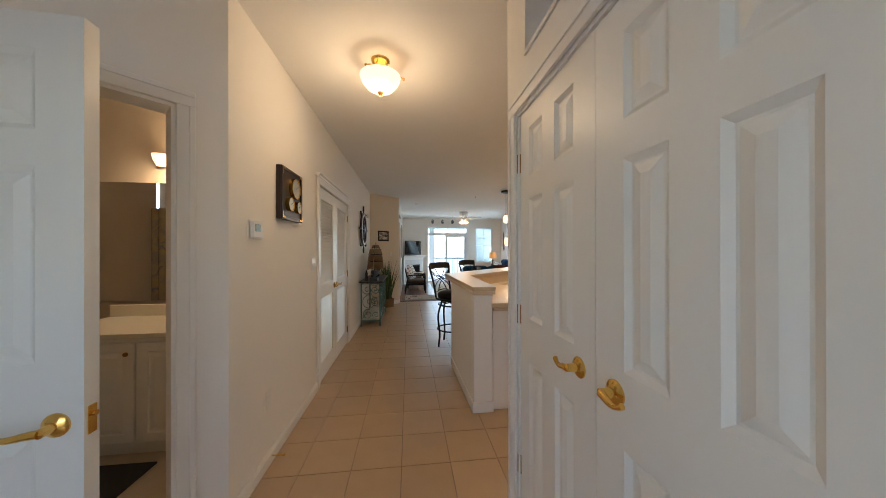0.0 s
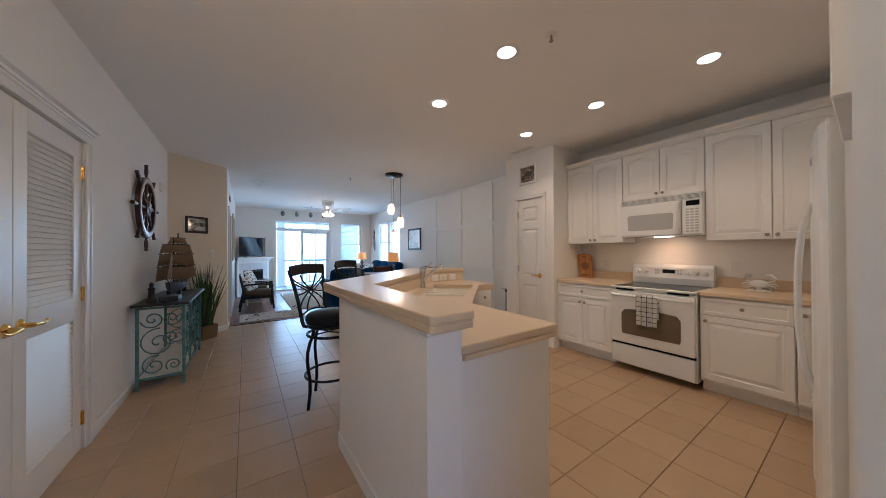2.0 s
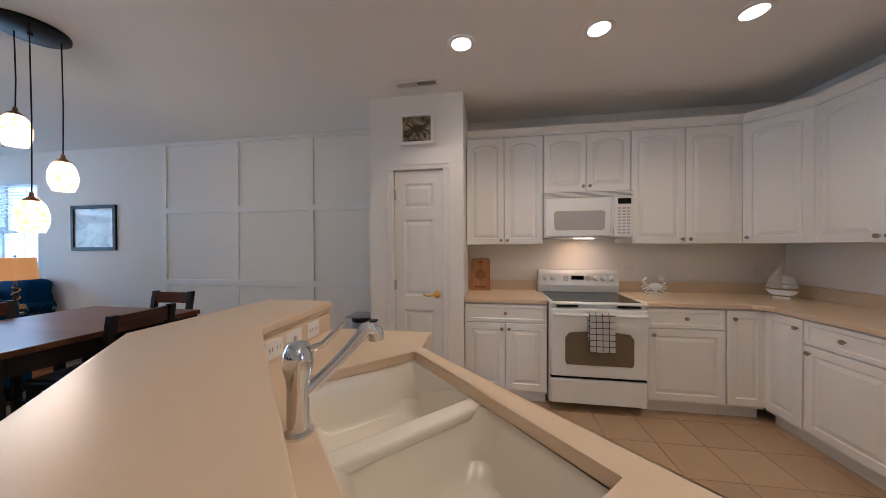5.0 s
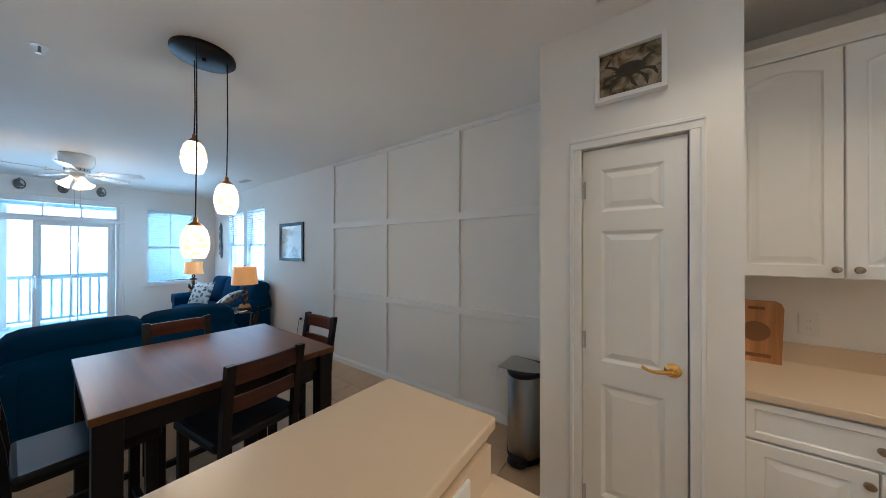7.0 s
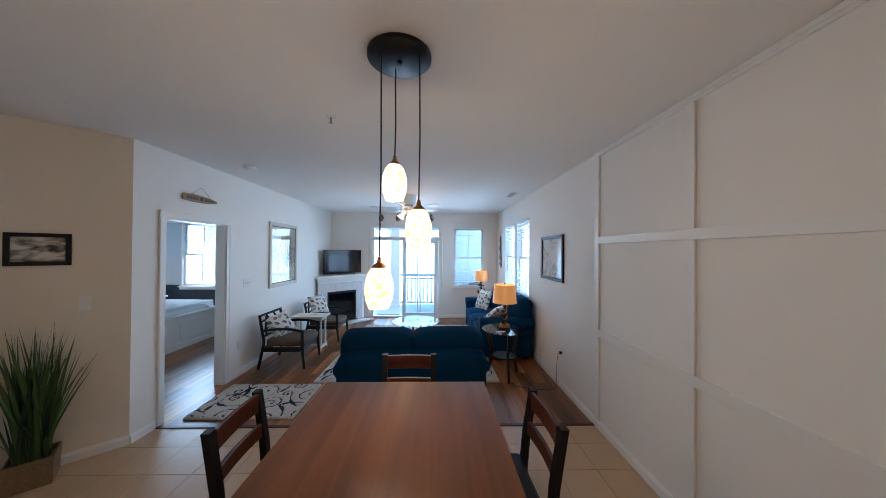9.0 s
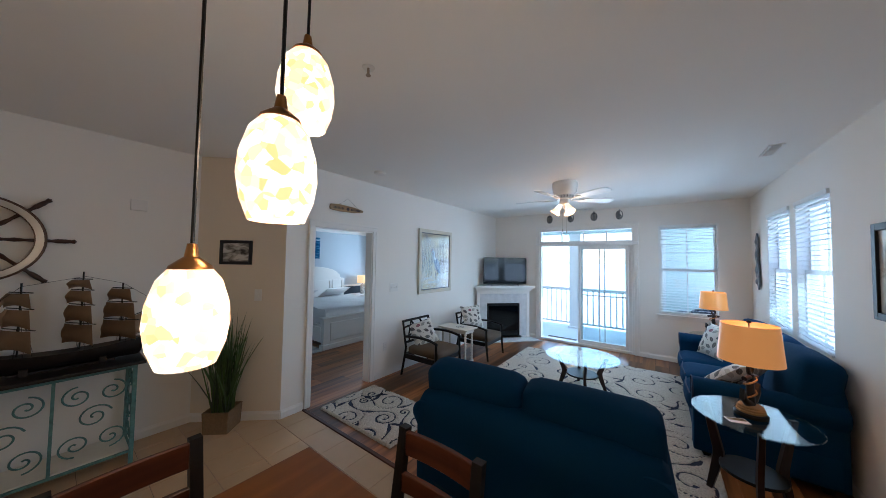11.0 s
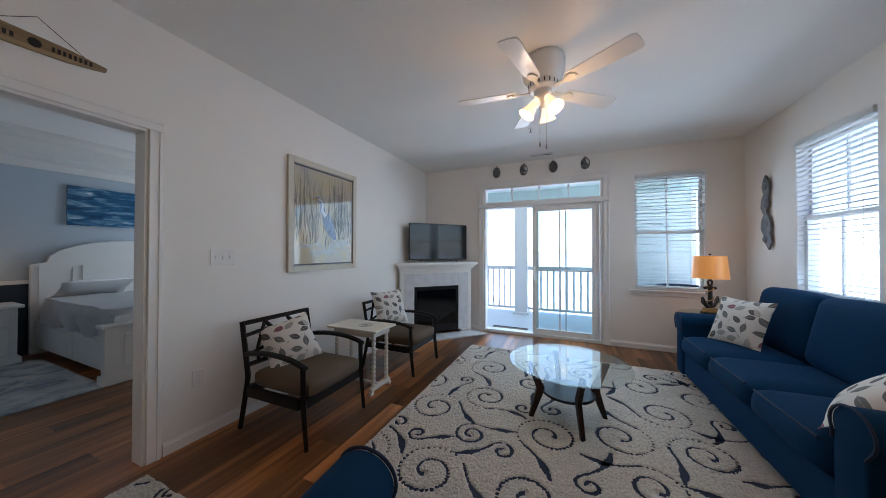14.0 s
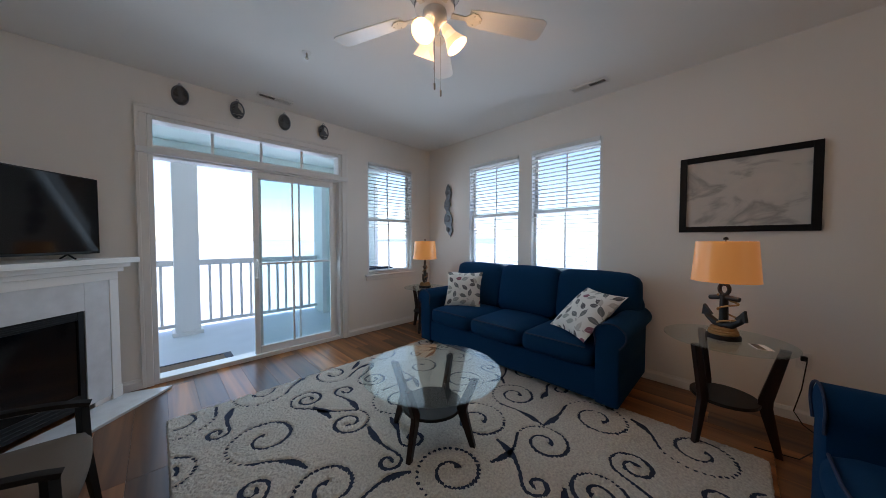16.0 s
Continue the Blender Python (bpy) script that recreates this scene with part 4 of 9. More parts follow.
cabinet("base_cabinet", "white base cabinet on the fridge wall", south(5.125, 1.83), 0.765, 0.61, 0, BT,
        [(0.006, 0.125, 0.28, 0.865, 0.25, 0.80, "door"), (0.29, 0.71, 0.759, 0.865, 0.52, 0.79, "drawer"), (0.29, 0.125, 0.759, 0.70, 0.33, 0.655, "door")], g, toe=True)
# worktops
for nm, poly in (("worktop", [(5.10, 3.447), (5.697, 3.447), (5.697, 4.147), (5.10, 4.147)]),
                 ("worktop", [(5.10, 2.675), (5.697, 2.675), (5.697, 1.213), (4.357, 1.213), (4.357, 1.86), (5.02, 1.86), (5.10, 1.94)])):
    bm = BM()
    prism(bm, poly, BT, BT + 0.038)
    t = solid(nm, bm, M_CTR, "beige solid-surface kitchen worktop on base cabinets", "worktop", bevel=0.006)
    bm = BM()
    y0, y1 = poly[0][1], poly[2][1]
    lo, hi = min(y0, y1), max(y0, y1)
    box(bm, 5.678, lo, BT + 0.038, 5.697, hi, BT + 0.14)
    if lo < 1.5:
        box(bm, 4.357, 1.213, BT + 0.038, 5.678, 1.232, BT + 0.14)
    part("backsplash", bm, M_CTR, t)

# ---- range ----
rg = thing("electric_range", "white electric range with black glass cooktop", "range", m=east(5.06, 3.437))
bm = BM()
box(bm, 0.004, 0.03, 0.06, 0.751, 0.62, 0.885)
part("body", bm, M_APPL, rg, bevel=0.004)
bm = BM()
box(bm, 0.0, 0.0, 0.885, 0.755, 0.60, 0.905)
part("cooktop_rim", bm, M_APPL, rg, bevel=0.006)
bm = BM()
box(bm, 0.035, 0.05, 0.9055, 0.72, 0.55, 0.909)
part("cooktop_glass", bm, M_SCREEN, rg, "black glass cooktop", bevel=0.002, segs=1)
bm = BM()
prism(bm, [(0.55, 0.905), (0.53, 0.98), (0.545, 1.10), (0.57, 1.13), (0.63, 1.13), (0.63, 0.905)], 0.0, 0.755, Matrix(((0, 0, 1, 0), (1, 0, 0, 0), (0, 1, 0, 0), (0, 0, 0, 1))))
cp = part("control_panel", bm, M_APPL, rg, bevel=0.01)
for x in (0.07, 0.145, 0.545, 0.615, 0.69):
    bm = BM()
    lathe(bm, [(0.030, 0), (0.030, 0.004), (0.022, 0.006), (0.020, 0.026), (0.0, 0.028)], 20, pose(x, 0.538, 1.05, 83))
    box(bm, x - 0.003, 0.506, 1.033, x + 0.003, 0.512, 1.073)
    part("knob", bm, M_APPL, cp, smooth=True)
bm = BM()
box(bm, 0.315, 0.532, 1.035, 0.43, 0.538, 1.075)
part("display", bm, M_SCREEN, cp, "dark clock display")
bm = BM()
box(bm, 0, 0, 0, 0.016, 0.005, 0.008)
me = finish("button", bm, M_APPLG)
for i in range(4):
    for x in (0.24, 0.265, 0.45, 0.475):
        ob = new("button", me)
        ob.parent = cp
        ob.matrix_basis = pose(x, 0.532, 1.02 + i * 0.015)
bm = BM()
box(bm, 0.012, -0.012, 0.30, 0.743, 0.03, 0.855)
dr = part("oven_door", bm, M_APPL, rg, bevel=0.008)
bm = BM()
prism(bm, [(0.13, 0.40), (0.63, 0.40), (0.64, 0.43), (0.64, 0.62), (0.61, 0.66), (0.50, 0.672), (0.38, 0.676), (0.26, 0.672), (0.15, 0.66), (0.12, 0.62), (0.12, 0.43)], 0.0125, 0.016, Matrix(((1, 0, 0, 0), (0, 0, -1, 0), (0, 1, 0, 0), (0, 0, 0, 1))))
part("oven_window", bm, mat("bronze_oven_glass", (0.16, 0.125, 0.085), 0.12, var=0.02), dr, "bronze oven window")
bm = BM()
tube(bm, [(0.03, -0.012, 0.815), (0.04, -0.05, 0.815), (0.10, -0.058, 0.815), (0.66, -0.058, 0.815), (0.715, -0.05, 0.815), (0.725, -0.012, 0.815)], 0.014, 12)
part("handle", bm, M_APPL, dr, smooth=True)
bm = BM()
box(bm, 0.012, -0.008, 0.075, 0.743, 0.03, 0.275)
part("drawer", bm, M_APPL, rg, bevel=0.01)
# black strip whose colour stands in for the shade between door and drawer
bm = BM()
box(bm, 0.012, 0.012, 0.276, 0.743, 0.029, 0.299)
part("gap_shade_strip", bm, M_DARKIN, rg, "dark strip painted as the shade above the drawer")
bm = BM()
box(bm, 0, 0, 0, 0.007, 0.032, 0.015)
me = finish("vent_slot", bm, M_DARKIN)
for i in range(2):
    for k in range(14):
        ob = new("vent_slot", me)
        ob.parent = rg
        ob.matrix_basis = pose((0.06 if i == 0 else 0.53) + k * 0.012, -0.003, 0.866)

# dish towel over the oven handle
M_TOWEL = bpy.data.materials.new("checked_towel")
M_TOWEL.use_nodes = True
nt = M_TOWEL.node_tree
tc = nt.nodes.new("ShaderNodeTexCoord")
sp = nt.nodes.new("ShaderNodeSeparateXYZ")
nt.links.new(tc.outputs["Object"], sp.inputs[0])
fac = None
for ax in ("X", "Z"):
    mo = nt.nodes.new("ShaderNodeMath")
    mo.operation = "PINGPONG"
    mo.inputs[1].default_value = 0.024
    nt.links.new(sp.outputs[ax], mo.inputs[0])
    le = nt.nodes.new("ShaderNodeMath")
    le.operation = "LESS_THAN"
    le.inputs[1].default_value = 0.0027
    nt.links.new(mo.outputs[0], le.inputs[0])
    if fac is None:
        fac = le
    else:
        mx = nt.nodes.new("ShaderNodeMath")
        mx.operation = "MAXIMUM"
        nt.links.new(fac.outputs[0], mx.inputs[0])
        nt.links.new(le.outputs[0], mx.inputs[1])
        fac = mx
mx = nt.nodes.new("ShaderNodeMix")
mx.data_type = "RGBA"
mx.inputs["A"].default_value, mx.inputs["B"].default_value = (0.84, 0.82, 0.78, 1), (0.05, 0.05, 0.06, 1)
nt.links.new(fac.outputs[0], mx.inputs["Factor"])
nt.links.new(mx.outputs["Result"], nt.nodes["Principled BSDF"].inputs["Base Color"])
nt.nodes["Principled BSDF"].inputs["Roughness"].default_value = 0.9
bm = BM()
nx = 10
prof = [(-0.036, 0.60), (-0.034, 0.70), (-0.036, 0.80), (-0.044, 0.832), (-0.058, 0.838), (-0.073, 0.828), (-0.078, 0.78), (-0.080, 0.68), (-0.082, 0.57), (-0.084, 0.53)]
rows_ = []
for k, (y, z) in enumerate(prof):
    rows_.append([bm.verts.new((0.285 + 0.19 * i / nx, y + 0.004 * math.sin(i * 1.7 + k * 0.2) * (1 if k > 6 else 0.2), z + 0.006 * math.sin(i * 0.9) * (k in (0, 9)))) for i in range(nx + 1)])
for a, b in zip(rows_, rows_[1:]):
    for i in range(nx):
        bm.faces.new((a[i], a[i + 1], b[i + 1], b[i]))
bmesh.ops.solidify(bm, geom=bm.faces[:], thickness=0.004)
solid("dish_towel", bm, M_TOWEL, "white checked dish towel over the oven handle", "towel", m=east(5.06, 3.437) @ pose(0, 0, 0), smooth=True)

# ---- microwave ----
mw = thing("microwave", "white over-the-range microwave under the cabinet", "microwave", m=east(5.30, 3.432))
bm = BM()
box(bm, 0.0, 0.015, 1.44, 0.745, 0.395, 1.86)
part("body", bm, M_APPL, mw, bevel=0.005)
bm = BM()
box(bm, 0.004, -0.012, 1.452, 0.575, 0.015, 1.80)
dr = part("door", bm, M_APPL, mw, bevel=0.01)
bm = BM()
prism(bm, [(0.085, 1.520), (0.105, 1.510), (0.485, 1.510), (0.505, 1.520), (0.512, 1.665), (0.490, 1.682), (0.100, 1.682), (0.078, 1.665)], 0.011, 0.0145, Matrix(((1, 0, 0, 0), (0, 0, -1, 0), (0, 1, 0, 0), (0, 0, 0, 1))))
part("window", bm, mat("microwave_window", (0.42, 0.41, 0.39), 0.25, var=0.04, scale=150), dr, "grey microwave window", bevel=0.006)
bm = BM()
tube(bm, [(0.555, -0.012, 1.50), (0.556, -0.04, 1.52), (0.557, -0.045, 1.62), (0.556, -0.04, 1.75), (0.555, -0.012, 1.775)], 0.011, 10)
part("handle", bm, M_APPL, dr, smooth=True)
bm = BM()
box(bm, 0.582, -0.010, 1.452, 0.741, 0.015, 1.80)
cp = part("control_panel", bm, M_APPL, mw, bevel=0.006)
bm = BM()
box(bm, 0.615, -0.012, 1.735, 0.72, -0.009, 1.785)
part("display", bm, M_SCREEN, cp)
bm = BM()
box(bm, 0, 0, 0, 0.026, 0.003, 0.015)
me = finish("button", bm, M_APPLG)
for i in range(9):
    for k in range(3):
        ob = new("button", me)
        ob.parent = cp
        ob.matrix_basis = pose(0.612 + k * 0.037, -0.012, 1.475 + i * 0.027)
# no opening is cut: a dark sheet gives the shade behind the slats
bm = BM()
box(bm, 0.008, 0.010, 1.806, 0.737, 0.0152, 1.856)
vg = part("vent", bm, mat("vent_shadow", (0.05, 0.048, 0.045), 0.7), mw, "dark sheet painted as the shade behind white slats")
slat_ = BM()
box(slat_, 0.006, -0.006, 0, 0.739, 0.012, 0.0062)
me = finish("vent_slat", slat_, M_APPL)
for i in range(5):
    ob = new("vent_slat", me)
    ob.parent = vg
    ob.matrix_basis = pose(0, 0.0, 1.806 + i * 0.0108)
bm = BM()
box(bm, 0.30, 0.10, 1.437, 0.45, 0.18, 1.4395)
part("lamp_lens", bm, M_BULB, mw, "lit cooking lamp")

# ---- refrigerator ----
fr = thing("refrigerator", "white side-by-side refrigerator with long handles", "refrigerator", m=pose(4.29, 1.952, 0, 0, 0, 184.8))
bm = BM()
box(bm, 0.0, 0.07, 0.02, 0.905, 0.65, 1.76)
part("body", bm, M_APPL, fr, bevel=0.006)
for x0, x1, hx in ((0.003, 0.318, 0.275), (0.324, 0.902, 0.366)):
    bm = BM()
    n = 8
    pts = [(x0, 0.065)] + [(x0 + (x1 - x0) * i / n, 0.005 - 0.03 * math.sin(math.pi * i / n) ** 0.6) for i in range(n + 1)] + [(x1, 0.065)]
    prism(bm, pts, 0.11, 1.775)
    dr = part("door", bm, M_APPL, fr, bevel=0.008)
    bm = BM()
    tube(bm, bez((hx, -0.02, 0.62), (hx, -0.085, 0.70), (hx, -0.085, 1.44), (hx, -0.02, 1.52), 14), 0.014, 10)
    part("handle", bm, M_APPL, dr, "white bowed handle", smooth=True)
bm = BM()
box(bm, 0.01, 0.05, 0.02, 0.895, 0.075, 0.105)
part("grille", bm, M_APPL, fr)
bm = BM()
lathe(bm, [(0.017, 0), (0.017, 0.003), (0, 0.004)], 20, pose(0.70, -0.026, 1.66, 90))
part("badge", bm, M_APPLG, fr, "round grey badge")

# ---- windows, slider and balcony ----
def sash(parent, x0, x1, z0, z1, y, fw=0.035, grid=(1, 0)):
    bm = BM()
    for a, b, c, d in ((x0, x0 + fw, z0, z1), (x1 - fw, x1, z0, z1), (x0 + fw, x1 - fw, z0, z0 + fw), (x0 + fw, x1 - fw, z1 - fw, z1)):
        box(bm, a, y - 0.03, c, b, y, d)
    for i in range(grid[0]):
        x = x0 + (x1 - x0) * (i + 1) / (grid[0] + 1)
        box(bm, x - 0.008, y - 0.022, z0 + fw, x + 0.008, y - 0.008, z1 - fw)
    f = part("sash", bm, M_VINYL, parent, "white vinyl sash")
    bm = BM()
    box(bm, x0 + fw, y - 0.019, z0 + fw, x1 - fw, y - 0.015, z1 - fw)
    p = part("pane", bm, M_GLASS, f)
    p.visible_shadow = False
    return f


def blind(w, x0, x1, z0, z1, y, n, tilt=2, name="window_blind"):
    t = thing(name, "white slatted blind hanging open in the window", "blind", "window blinds", m=w)
    bm = BM()
    box(bm, x0, y - 0.02, z1 - 0.045, x1, y + 0.03, z1)
    part("headrail", bm, M_BLIND, t, bevel=0.004)
    slat = BM()
    box(slat, x0, -0.023, -0.0012, x1, 0.023, 0.0012)
    me = finish("slat", slat, M_BLIND)
    for i in range(n):
        ob = new("slat", me)
        ob.parent = t
        ob.matrix_basis = pose(0, y + 0.005, z0 + 0.03 + (z1 - z0 - 0.09) * i / (n - 1), tilt)
    bm = BM()
    for x in (x0 + 0.12, x1 - 0.12):
        cyl(bm, (x, y + 0.005, z0), (x, y + 0.005, z1 - 0.03), 0.0012, 5)
    part("cord", bm, M_BLIND, t)
    bm = BM()
    box(bm, x0, y - 0.018, z0, x1, y + 0.028, z0 + 0.018)
    part("bottom_rail", bm, M_BLIND, t)
    return t


def window(name, w, x0, x1, z0, z1, depth=0.16, sill=True):
    t = thing(name, "white double-hung window with glazing bar", "window", m=w, kind="structure")
    zm = (z0 + z1) / 2 + 0.0
    sash(t, x0 + 0.02, x1 - 0.02, zm - 0.02, z1 - 0.02, -0.085)
    sash(t, x0 + 0.02, x1 - 0.02, z0 + 0.02, zm + 0.02, -0.052)
    bm = BM()
    for a, b, c, d in ((x0, x0 + 0.02, z0, z1), (x1 - 0.02, x1, z0, z1), (x0 + 0.02, x1 - 0.02, z0, z0 + 0.02), (x0 + 0.02, x1 - 0.02, z1 - 0.02, z1)):
        box(bm, a, -depth + 0.01, c, b, -0.002, d)
    part("frame", bm, M_VINYL, t)
    if sill:
        bm = BM()
        box(bm, x0 - 0.04, -0.002, z0 - 0.022, x1 + 0.04, 0.045, z0)
        box(bm, x0 - 0.025, 0.0, z0 - 0.075, x1 + 0.025, 0.016, z0 - 0.022)
        part("sill", bm, M_TRIM, t, "white window sill", bevel=0.004)
    return t


window("window_north", W_NORTH, 10 - 5.34, 10 - 4.56, 0.79, 2.32)
blind(W_NORTH, 10 - 5.318, 10 - 4.582, 0.815, 2.33, -0.012, 32)
window("window_east", W_EAST, 10.16, 10.95, 0.90, 2.30)
window("window_east", W_EAST, 11.09, 11.91, 0.90, 2.30)
blind(W_EAST, 10.182, 10.928, 0.925, 2.31, -0.012, 30)
blind(W_EAST, 11.112, 11.888, 0.925, 2.31, -0.012, 30)
bedw = frame_at((5.0, 12.299), (-5.0, 12.299))
window("window_bedroom", bedw, 6.06, 6.96, 0.85, 2.35, 0.12)
blind(bedw, 6.082, 6.938, 1.6, 2.36, -0.012, 22)

sl = thing("door_slider", "white sliding glass patio door with transom, one side open", "door", m=W_NORTH, kind="structure")
X0, X1 = 10 - 4.20, 10 - 2.47
bm = BM()
for a, b, c, d in ((X0, X0 + 0.035, 0, 2.34), (X1 - 0.035, X1, 0, 2.34), (X0 + 0.035, X1 - 0.035, 0, 0.045), (X0 + 0.035, X1 - 0.035, 1.99, 2.09), (X0 + 0.035, X1 - 0.035, 2.305, 2.34)):
    box(bm, a, -0.15, c, b, -0.002, d)
part("frame", bm, M_VINYL, sl, bevel=0.003, segs=1)
bm = BM()
for i in range(1, 4):
    x = X0 + 0.035 + (X1 - X0 - 0.07) * i / 4
    box(bm, x - 0.011, -0.10, 2.09, x + 0.011, -0.07, 2.305)
part("transom_bar", bm, M_VINYL, sl)
bm = BM()
box(bm, X0 + 0.035, -0.088, 2.09, X1 - 0.035, -0.084, 2.305)
part("transom_pane", bm, M_GLASS, sl).visible_shadow = False
bm = BM()
box(bm, X0 - 0.07, 0.0, 2.005, X1 + 0.07, 0.05, 2.055)
part("blind_rail", bm, M_VINYL, sl, "white headrail above the slider", bevel=0.005)
# two leaves, both slid to one side
XM = 10 - 3.30
for k, (a, b, y) in enumerate(((X0 + 0.04, XM + 0.03, -0.075), (X0 + 0.09, XM + 0.06, -0.035))):
    bm = BM()
    fw = 0.055 if k == 0 else 0.05
    for p, q, c, d in ((a, a + fw, 0.045, 1.99), (b - fw, b, 0.045, 1.99), (a + fw, b - fw, 0.045, 0.12), (a + fw, b - fw, 1.92, 1.99)):
        box(bm, p, y - 0.032, c, q, y, d)
    lf = part("door_leaf", bm, M_VINYL, sl, "white vinyl slider leaf", bevel=0.003, segs=1)
    bm = BM()
    m0 = (a + b) / 2
    if k == 0:
        box(bm, m0 - 0.009, y - 0.022, 0.12, m0 + 0.009, y - 0.010, 1.92)
        box(bm, a + fw, y - 0.0225, 1.0, b - fw, y - 0.0095, 1.018)
    else:
        box(bm, m0 + 0.035, y - 0.022, 0.12, m0 + 0.053, y - 0.010, 1.92)
        box(bm, a + fw, y - 0.0225, 1.0, b - fw, y - 0.0095, 1.018)
    part("muntin", bm, M_VINYL, lf)
    bm = BM()
    box(bm, a + fw, y - 0.018, 0.12, b - fw, y - 0.014, 1.92)
    part("pane", bm, M_SLGLASS, lf).visible_shadow = False
bm = BM()
tube(bm, [(XM + 0.035, -0.035, 0.86), (XM + 0.035, 0.008, 0.87), (XM + 0.035, 0.012, 0.95), (XM + 0.035, 0.008, 1.05), (XM + 0.035, -0.035, 1.06)], 0.009, 8)
part("handle", bm, M_VINYL, sl, smooth=True)
casing("trim_slider", W_NORTH, X0, X1, 2.34, cw=0.075)

# balcony
bm = BM()
box(bm, -3.4, 12.91, -0.20, 5.85, 14.95, -0.05)
solid("ground_deck", bm, M_DECK, "pale balcony deck", "balcony deck", kind="structure")
bm = BM()
# the run west of x = -1 is added to shade the bedroom window
box(bm, -3.2, 12.96, 2.62, 5.85, 15.05, 2.78)
box(bm, -3.2, 14.62, 2.40, 5.85, 14.86, 2.62)
solid("ceiling_balcony", bm, mat("balcony_ceiling_paint", (0.62, 0.74, 0.71), 0.6), "pale green balcony ceiling and beam, extended west to shade the bedroom window", "ceiling", kind="structure")
for x in (2.80,):
    c = thing("balcony_column", "square white balcony column with base block", "column", m=pose(x, 14.66, -0.05))
    bm = BM()
    box(bm, -0.135, -0.135, 0.0, 0.135, 0.135, 2.45)
    part("shaft", bm, M_VINYL, c, bevel=0.006)
    bm = BM()
    box(bm, -0.165, -0.165, 0, 0.165, 0.165, 0.05)
    part("base_block", bm, M_VINYL, c, bevel=0.006)
pier = thing("balcony_pier", "pale green sided balcony pier", "pier", m=pose(5.185, 14.62, -0.05))
bm = BM()
box(bm, -0.555, -0.20, 0, 0.555, 0.20, 2.45)
part("core", bm, M_SIDING, pier)
lap = BM()
box(lap, -0.565, -0.207, 0, 0.565, -0.200, 0.095)
me = finish("siding_board", lap, M_SIDING)
for i in range(24):
    ob = new("siding_board", me)
    ob.parent = pier
    ob.matrix_basis = pose(0, 0.0, 0.05 + i * 0.10, 3)
bm = BM()
for x in (-0.57, 0.50):
    box(bm, x, -0.22, 0, x + 0.07, -0.19, 2.45)
part("corner_board", bm, M_VINYL, pier)
# assumed wall, added so the bedroom window shows dim siding, not bright sky
sw = thing("balcony_side_wall", "assumed pale green sided wall added to block the sky outside the bedroom", "wall", m=pose(-1.5, 14.50, -0.05))
bm = BM()
box(bm, -1.75, -0.10, 0, 1.75, 0.10, 2.45)
part("core", bm, M_SIDING, sw)
lap = BM()
box(lap, -1.75, -0.107, 0, 1.75, -0.100, 0.095)
me = finish("siding_board", lap, M_SIDING)
for i in range(24):
    ob = new("siding_board", me)
    ob.parent = sw
    ob.matrix_basis = pose(0, 0.0, 0.05 + i * 0.10, 3)
rail = thing("balcony_railing", "white balcony railing with square balusters", "railing", m=pose(0, 14.74, -0.05))
for a, b in ((0.26, 2.664), (2.936, 4.625)):
    for z0, z1, n in ((0.95, 1.03, "top_rail"), (0.08, 0.13, "bottom_rail")):
        bm = BM()
        box(bm, a, -0.035 if n == "top_rail" else -0.02, z0, b, 0.035 if n == "top_rail" else 0.02, z1)
        part(n, bm, M_VINYL, rail, bevel=0.004, segs=1)
    bal = BM()
    box(bal, -0.016, -0.016, 0.13, 0.016, 0.016, 0.95)
    me = finish("baluster", bal, M_VINYL)
    nb = int((b - a) / 0.125)
    for i in range(1, nb):
        ob = new("baluster", me)
        ob.parent = rail
        ob.matrix_basis = pose(a + (b - a) * i / nb, 0, 0)
bm = BM()
box(bm, 2.50, 12.96, -0.049, 3.10, 13.34, -0.038)
dm_ = solid("door_mat", bm, mat("coir_mat", (0.25, 0.17, 0.11), 0.95, var=0.3, scale=120), "brown doormat with dark border on the deck", "doormat")
bm = BM()
box(bm, 2.50, 12.96, -0.038, 3.10, 12.99, -0.034)
box(bm, 2.50, 13.31, -0.038, 3.10, 13.34, -0.034)
box(bm, 3.03, 12.99, -0.038, 3.10, 13.31, -0.034)
part("border", bm, M_BLACK, dm_)
# covered patio furniture seen through the window
pf = thing("patio_chair", "dark rounded patio chair on the balcony", "chair", "patio chairs", m=pose(5.42, 13.98, -0.05))
bm = BM()
lathe(bm, [(0.30, 0.40), (0.36, 0.44), (0.38, 0.62), (0.36, 0.78), (0.33, 0.80), (0.31, 0.62), (0.29, 0.47), (0.0, 0.46)], 24)
part("shell", bm, mat("dark_resin_wicker", (0.02, 0.035, 0.06), 0.6, var=0.4, scale=60), pf, smooth=True)
for a in (45, 135, 225, 315):
    bm = BM()
    cyl(bm, (0.27 * math.cos(radians(a)), 0.27 * math.sin(radians(a)), 0), (0.29 * math.cos(radians(a)), 0.29 * math.sin(radians(a)), 0.44), 0.016)
    part("leg", bm, M_BLACK, pf)
copy_thing(pf, pose(4.98, 13.36, -0.05, 0, 0, 30))
# sea and far shore; the haze is put into their pale colours
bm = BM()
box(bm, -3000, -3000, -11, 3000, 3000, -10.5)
solid("water", bm, M_SEA, "sea to the horizon with haze painted into its pale colour", "sea", kind="structure")
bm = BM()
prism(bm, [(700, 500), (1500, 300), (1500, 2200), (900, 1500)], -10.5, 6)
solid("backdrop_shore", bm, mat("haze_tinted_shore", (0.55, 0.63, 0.64), 0.9), "distant shoreline with haze painted into its colour", "shore", kind="structure")


